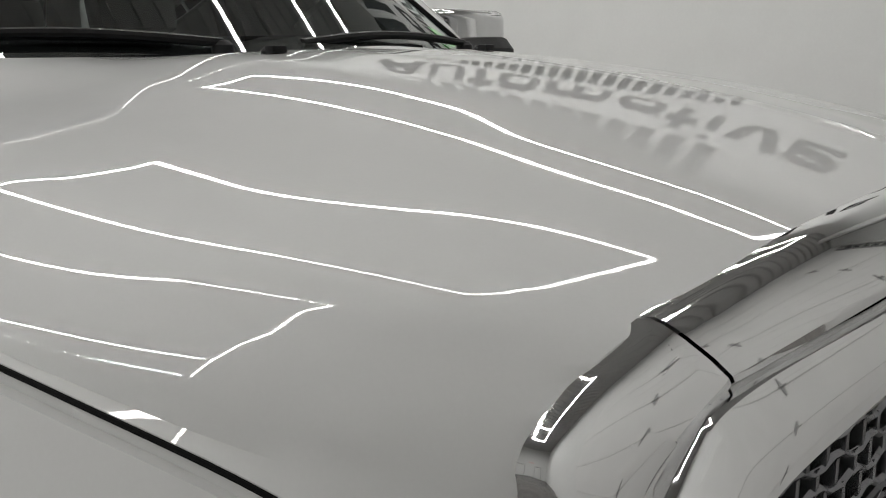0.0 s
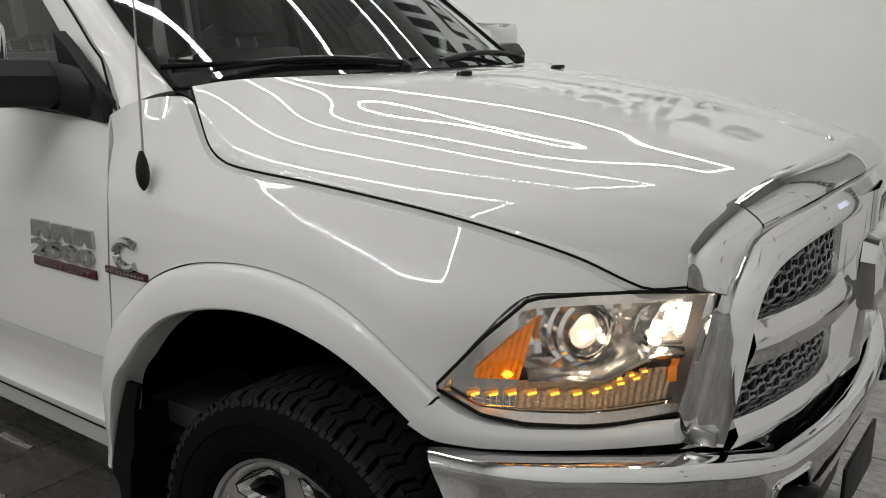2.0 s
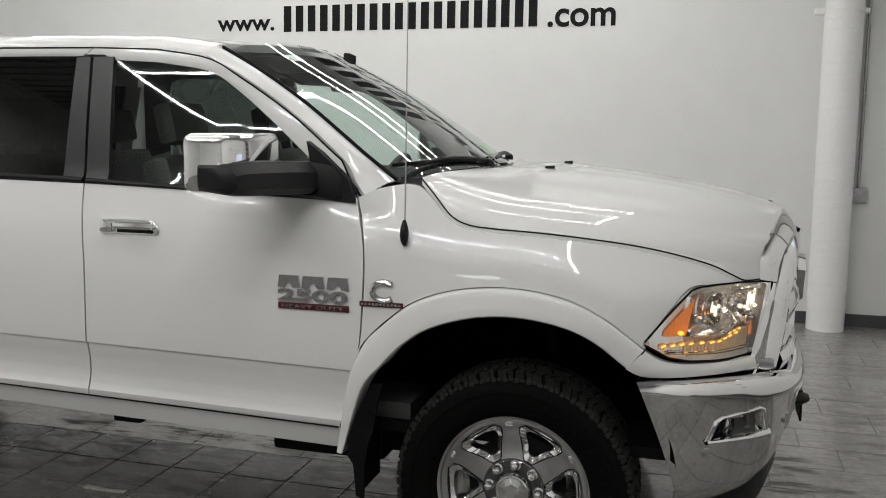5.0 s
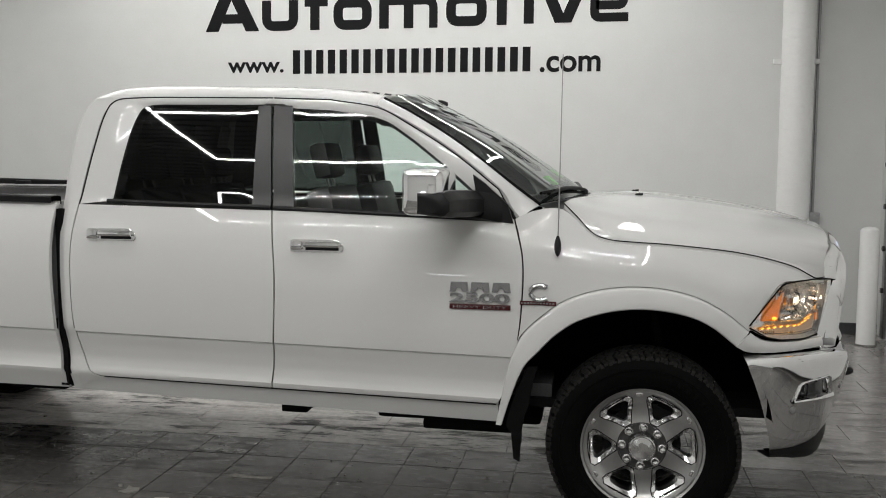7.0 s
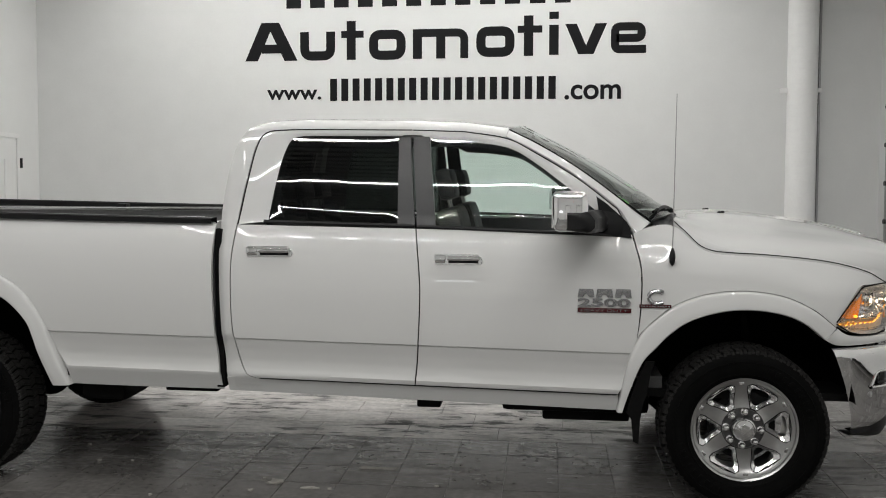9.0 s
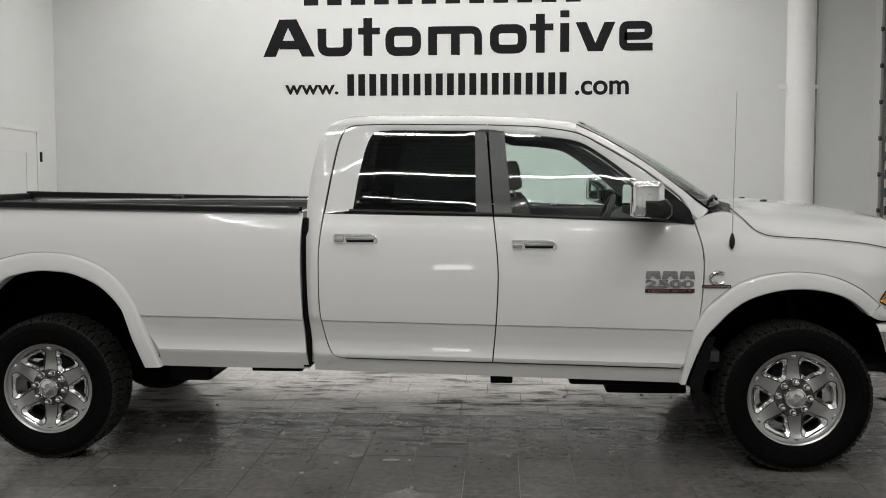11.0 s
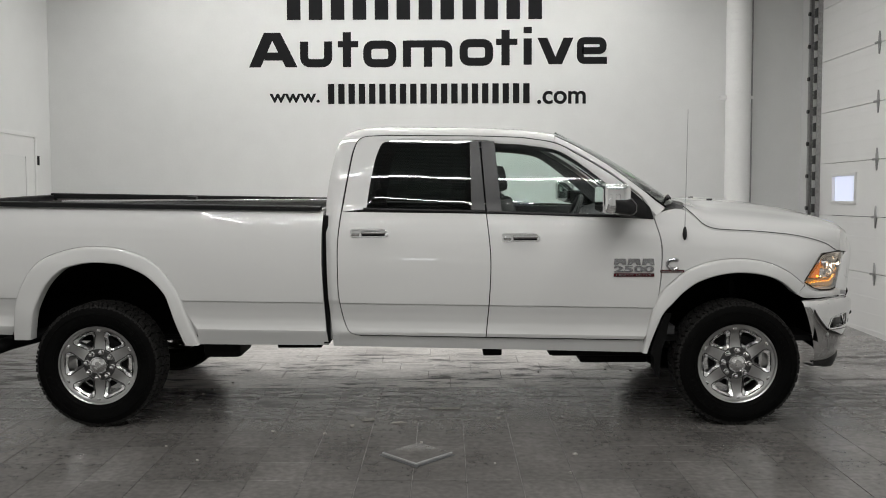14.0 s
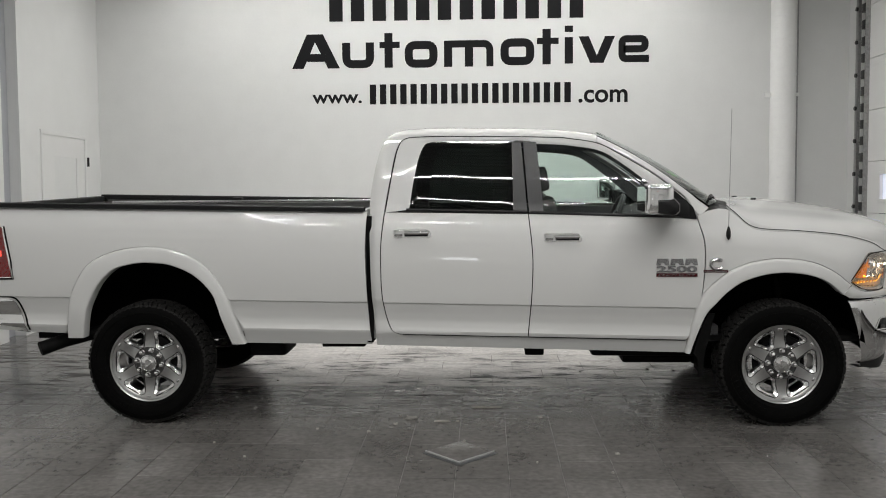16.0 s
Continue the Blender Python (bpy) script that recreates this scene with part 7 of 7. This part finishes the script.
for a in (0.2, math.pi - 0.2, -math.pi / 2):
    cyl(bm, tuple(Ms @ Vector((0, 0, -0.02))), tuple(Ms @ Vector((0.18 * math.cos(a + 1.57), 0.18 * math.sin(a + 1.57), 0))), 0.022, 0.014, 8)
part("spokes", bm, SATIN, sw)
bm = bmesh.new()
box(bm, -0.06, 0.06, -0.07, 0.07, -0.03, 0.01, 0.02, Ms)
part("hub", bm, DASH, sw)
part("rear_view_mirror", box(bmesh.new(), -1.02, -0.995, -0.11, 0.11, 1.80, 1.855, 0.010), DASH, truck, "black inside mirror")
part("console", box(bmesh.new(), -1.5, -0.84, -0.14, 0.14, 0.70, 1.08, 0.04), DASH, truck)
part("cabin_floor", box(bmesh.new(), -2.68, -0.4, -0.85, 0.85, 0.60, 0.66), DASH, truck, smooth=False)
for s in SIDES:
    for x0, x1 in ((-2.58, -1.70), (-1.66, -0.62)):
        bm = bmesh.new()
        box(bm, x0, x1, s * 0.86, s * 0.90, 0.66, 1.41, 0.02)
        part("door_card", bm, DASH, truck, "dark inner door card")
# stickers on the windshield
def on_glass(u, v, off=0.003):
    i, j = u * 32, v * 16
    a, b = int(min(i, 31)), int(min(j, 15))
    p = Pw[a, b] * (1 - (i - a)) * (1 - (j - b)) + Pw[a + 1, b] * (i - a) * (1 - (j - b)) + Pw[a, b + 1] * (1 - (i - a)) * (j - b) + Pw[a + 1, b + 1] * (i - a) * (j - b)
    return tuple(p - np.array([off, 0, off]))


for (u0, u1, v0, v1), mt, lb in (((0.90, 0.95, 0.06, 0.15), STICKER, "bright green sticker on the windshield"), ((0.20, 0.26, 0.84, 0.90), PAPER, "small pale sticker on the windshield")):
    verts = [on_glass(u, v) for u in np.linspace(u0, u1, 4) for v in np.linspace(v0, v1, 4)]
    part("sticker", sheet(verts, 4, 4), mt, ws, lb)

# ---- floor: one bed of mortar, tiles laid on it ----
ground = thing("floor", "dark grey stone-look tile floor, slightly worn and glossy", "floor", kind="structure")
FX0, FX1, FY0, FY1 = LEFT_X - 0.3, RIGHT_X + 0.2, BACK_Y - 0.1, WALL_Y + 0.1
bm = bmesh.new()
vs = [bm.verts.new((x, y, floor_z(y) - 0.006)) for x, y in ((FX0, FY0), (FX1, FY0), (FX1, FY1), (FX0, FY1))]
bm.faces.new(vs)
bm.normal_update()
part("mortar_bed", bm, GROUT, ground, "dark grout between the tiles", smooth=False)
TS, EDGE = 0.305, 0.152


def tile_mesh(name, w, d):
    g, h, e = 0.0018, 0.006, 0.0025
    co, fa = [], []
    for zz, i in ((-h, 0.0), (-0.0012, 0.0), (0.0, e)):
        for sx, sy in ((-1, -1), (1, -1), (1, 1), (-1, 1)):
            co.append((sx * (w / 2 - g - i), sy * (d / 2 - g - i), zz))
    for k in range(2):
        for j in range(4):
            fa.append((k * 4 + j, k * 4 + (j + 1) % 4, k * 4 + 4 + (j + 1) % 4, k * 4 + 4 + j))
    fa.append((8, 9, 10, 11))
    return co, fa


small, large = tile_mesh("tile", TS, TS), tile_mesh("tile", 2 * TS, TS)
meshes = {}
for key, (co, fa) in (("s", small), ("l", large)):
    me = bpy.data.meshes.new("tile")
    me.from_pydata(co, [], fa)
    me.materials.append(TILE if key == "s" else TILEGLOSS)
    meshes[key] = me
tilt = Matrix.Rotation(math.atan(SLOPE), 4, "X")
rest = {"s": ([], []), "l": ([], [])}
count = 0
rnd = random.Random(7)


def lay(key, cx, cy, near):
    global count
    dz, ax, ay = rnd.gauss(0, 0.0003), rnd.gauss(0, 0.0007), rnd.gauss(0, 0.0007)
    m = Matrix.Translation((cx, cy, floor_z(cy) + dz)) @ tilt @ Matrix.Rotation(ax, 4, "X") @ Matrix.Rotation(ay, 4, "Y")
    if near and count < 300:
        count += 1
        ob = new("tile", meshes[key])
        ob.parent = ground
        ob.matrix_basis = m
    else:
        co, fa = small if key == "s" else large
        rest_v, rest_f = rest[key]
        base = len(rest_v)
        rest_v.extend([tuple(m @ Vector(c)) for c in co])
        rest_f.extend([tuple(base + i for i in f) for f in fa])


# square tiles in straight rows on the near side, long tiles in a running bond behind
ox = -2.451
for r in range(36):
    cy = EDGE - TS * (r + 0.5)
    if cy < BACK_Y:
        break
    for k in range(-16, 18):
        cx = ox + TS * (k + 0.5)
        if LEFT_X - 0.2 < cx < RIGHT_X + 0.1:
            lay("s", cx, cy, r < 10 and -4.4 < cx < 1.2)
for r in range(14):
    cy = EDGE + TS * (r + 0.5)
    if cy > WALL_Y + 0.15:
        break
    off = (-2.53, -2.714, -2.963)[r % 3]
    for k in range(-8, 10):
        cx = off + 2 * TS * (k + 0.5)
        if LEFT_X - 0.3 < cx < RIGHT_X + 0.3:
            lay("l", cx, cy, r < 9 and -4.0 < cx < -0.2)
for key, (rv, rf) in rest.items():
    me = bpy.data.meshes.new("tile_field")
    me.from_pydata(rv, [], rf)
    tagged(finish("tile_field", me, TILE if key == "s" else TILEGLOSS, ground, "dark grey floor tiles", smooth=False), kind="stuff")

# drain plate set cornerwise in the tiles
dr = thing("floor_drain", "small square steel drain plate set cornerwise in the tiles", "drain")
m = Matrix.Translation((-2.131, -1.528, floor_z(-1.528) + 0.003)) @ tilt @ Matrix.Rotation(radians(45), 4, "Z")
part("plate", box(bmesh.new(), -0.141, 0.150, -0.141, 0.150, -0.008, 0.006, 0.002, m), TILE, dr)
for a, b, c, d in ((-0.152, 0.150, -0.152, -0.142), (-0.152, -0.142, -0.142, 0.150)):
    part("edge_strip", box(bmesh.new(), a, b, c, d, -0.010, 0.010, 0.001, m), BEDLINER, dr, "pale raised edge strip")
# flush dark strips painted as the shade below the near edges
for a, b, c, d in ((-0.176, 0.148, -0.176, -0.153), (-0.176, -0.153, -0.153, 0.148)):
    part("edge_gap", box(bmesh.new(), a, b, c, d, -0.010, 0.001, 0.0, m), BASEM, dr, "dark strip painted as the shade along the plate")

# scraps on the floor
def scrap(x, y, pts, label):
    bm = bmesh.new()
    z = floor_z(y) + 0.004
    n = len(pts)
    top = [bm.verts.new((x + a, y + b, z + 0.003 + 0.004 * (k % 2))) for k, (a, b) in enumerate(pts)]
    low = [bm.verts.new((x + a * 0.96, y + b * 0.96, z - 0.003)) for a, b in pts]
    bm.faces.new(top)
    for k in range(n):
        bm.faces.new([top[k], top[(k + 1) % n], low[(k + 1) % n], low[k]])
    tagged(link("debris", bm, DEBRIS, None, "", smooth=False), label, "debris", "scraps on the floor")


scrap(-2.50, -0.78, [(-0.045, -0.03), (0.02, -0.045), (0.055, -0.01), (0.04, 0.03), (0.0, 0.035), (-0.03, 0.05), (-0.02, 0.01)], "dry grey-brown scrap lying on the tiles")
scrap(-1.97, -0.49, [(-0.11, -0.012), (0.0, -0.016), (0.11, -0.008), (0.115, 0.008), (0.02, 0.010), (-0.10, 0.014)], "thin pale strip lying on the tiles")
scrap(-2.28, -0.86, [(-0.05, -0.012), (0.02, -0.01), (0.06, 0.0), (0.02, 0.012), (-0.04, 0.01)], "thin pale strip lying on the tiles")
rnd = random.Random(3)
for k in range(26):
    x, y = rnd.uniform(-4.6, 0.2), rnd.uniform(-2.2, 0.9)
    r = rnd.uniform(0.006, 0.016)
    scrap(x, y, [(r * math.cos(a) * rnd.uniform(0.6, 1.3), r * math.sin(a) * rnd.uniform(0.5, 1.1)) for a in np.linspace(0, math.tau, 7)[:-1]], "small dark crumb of dirt on the tiles")
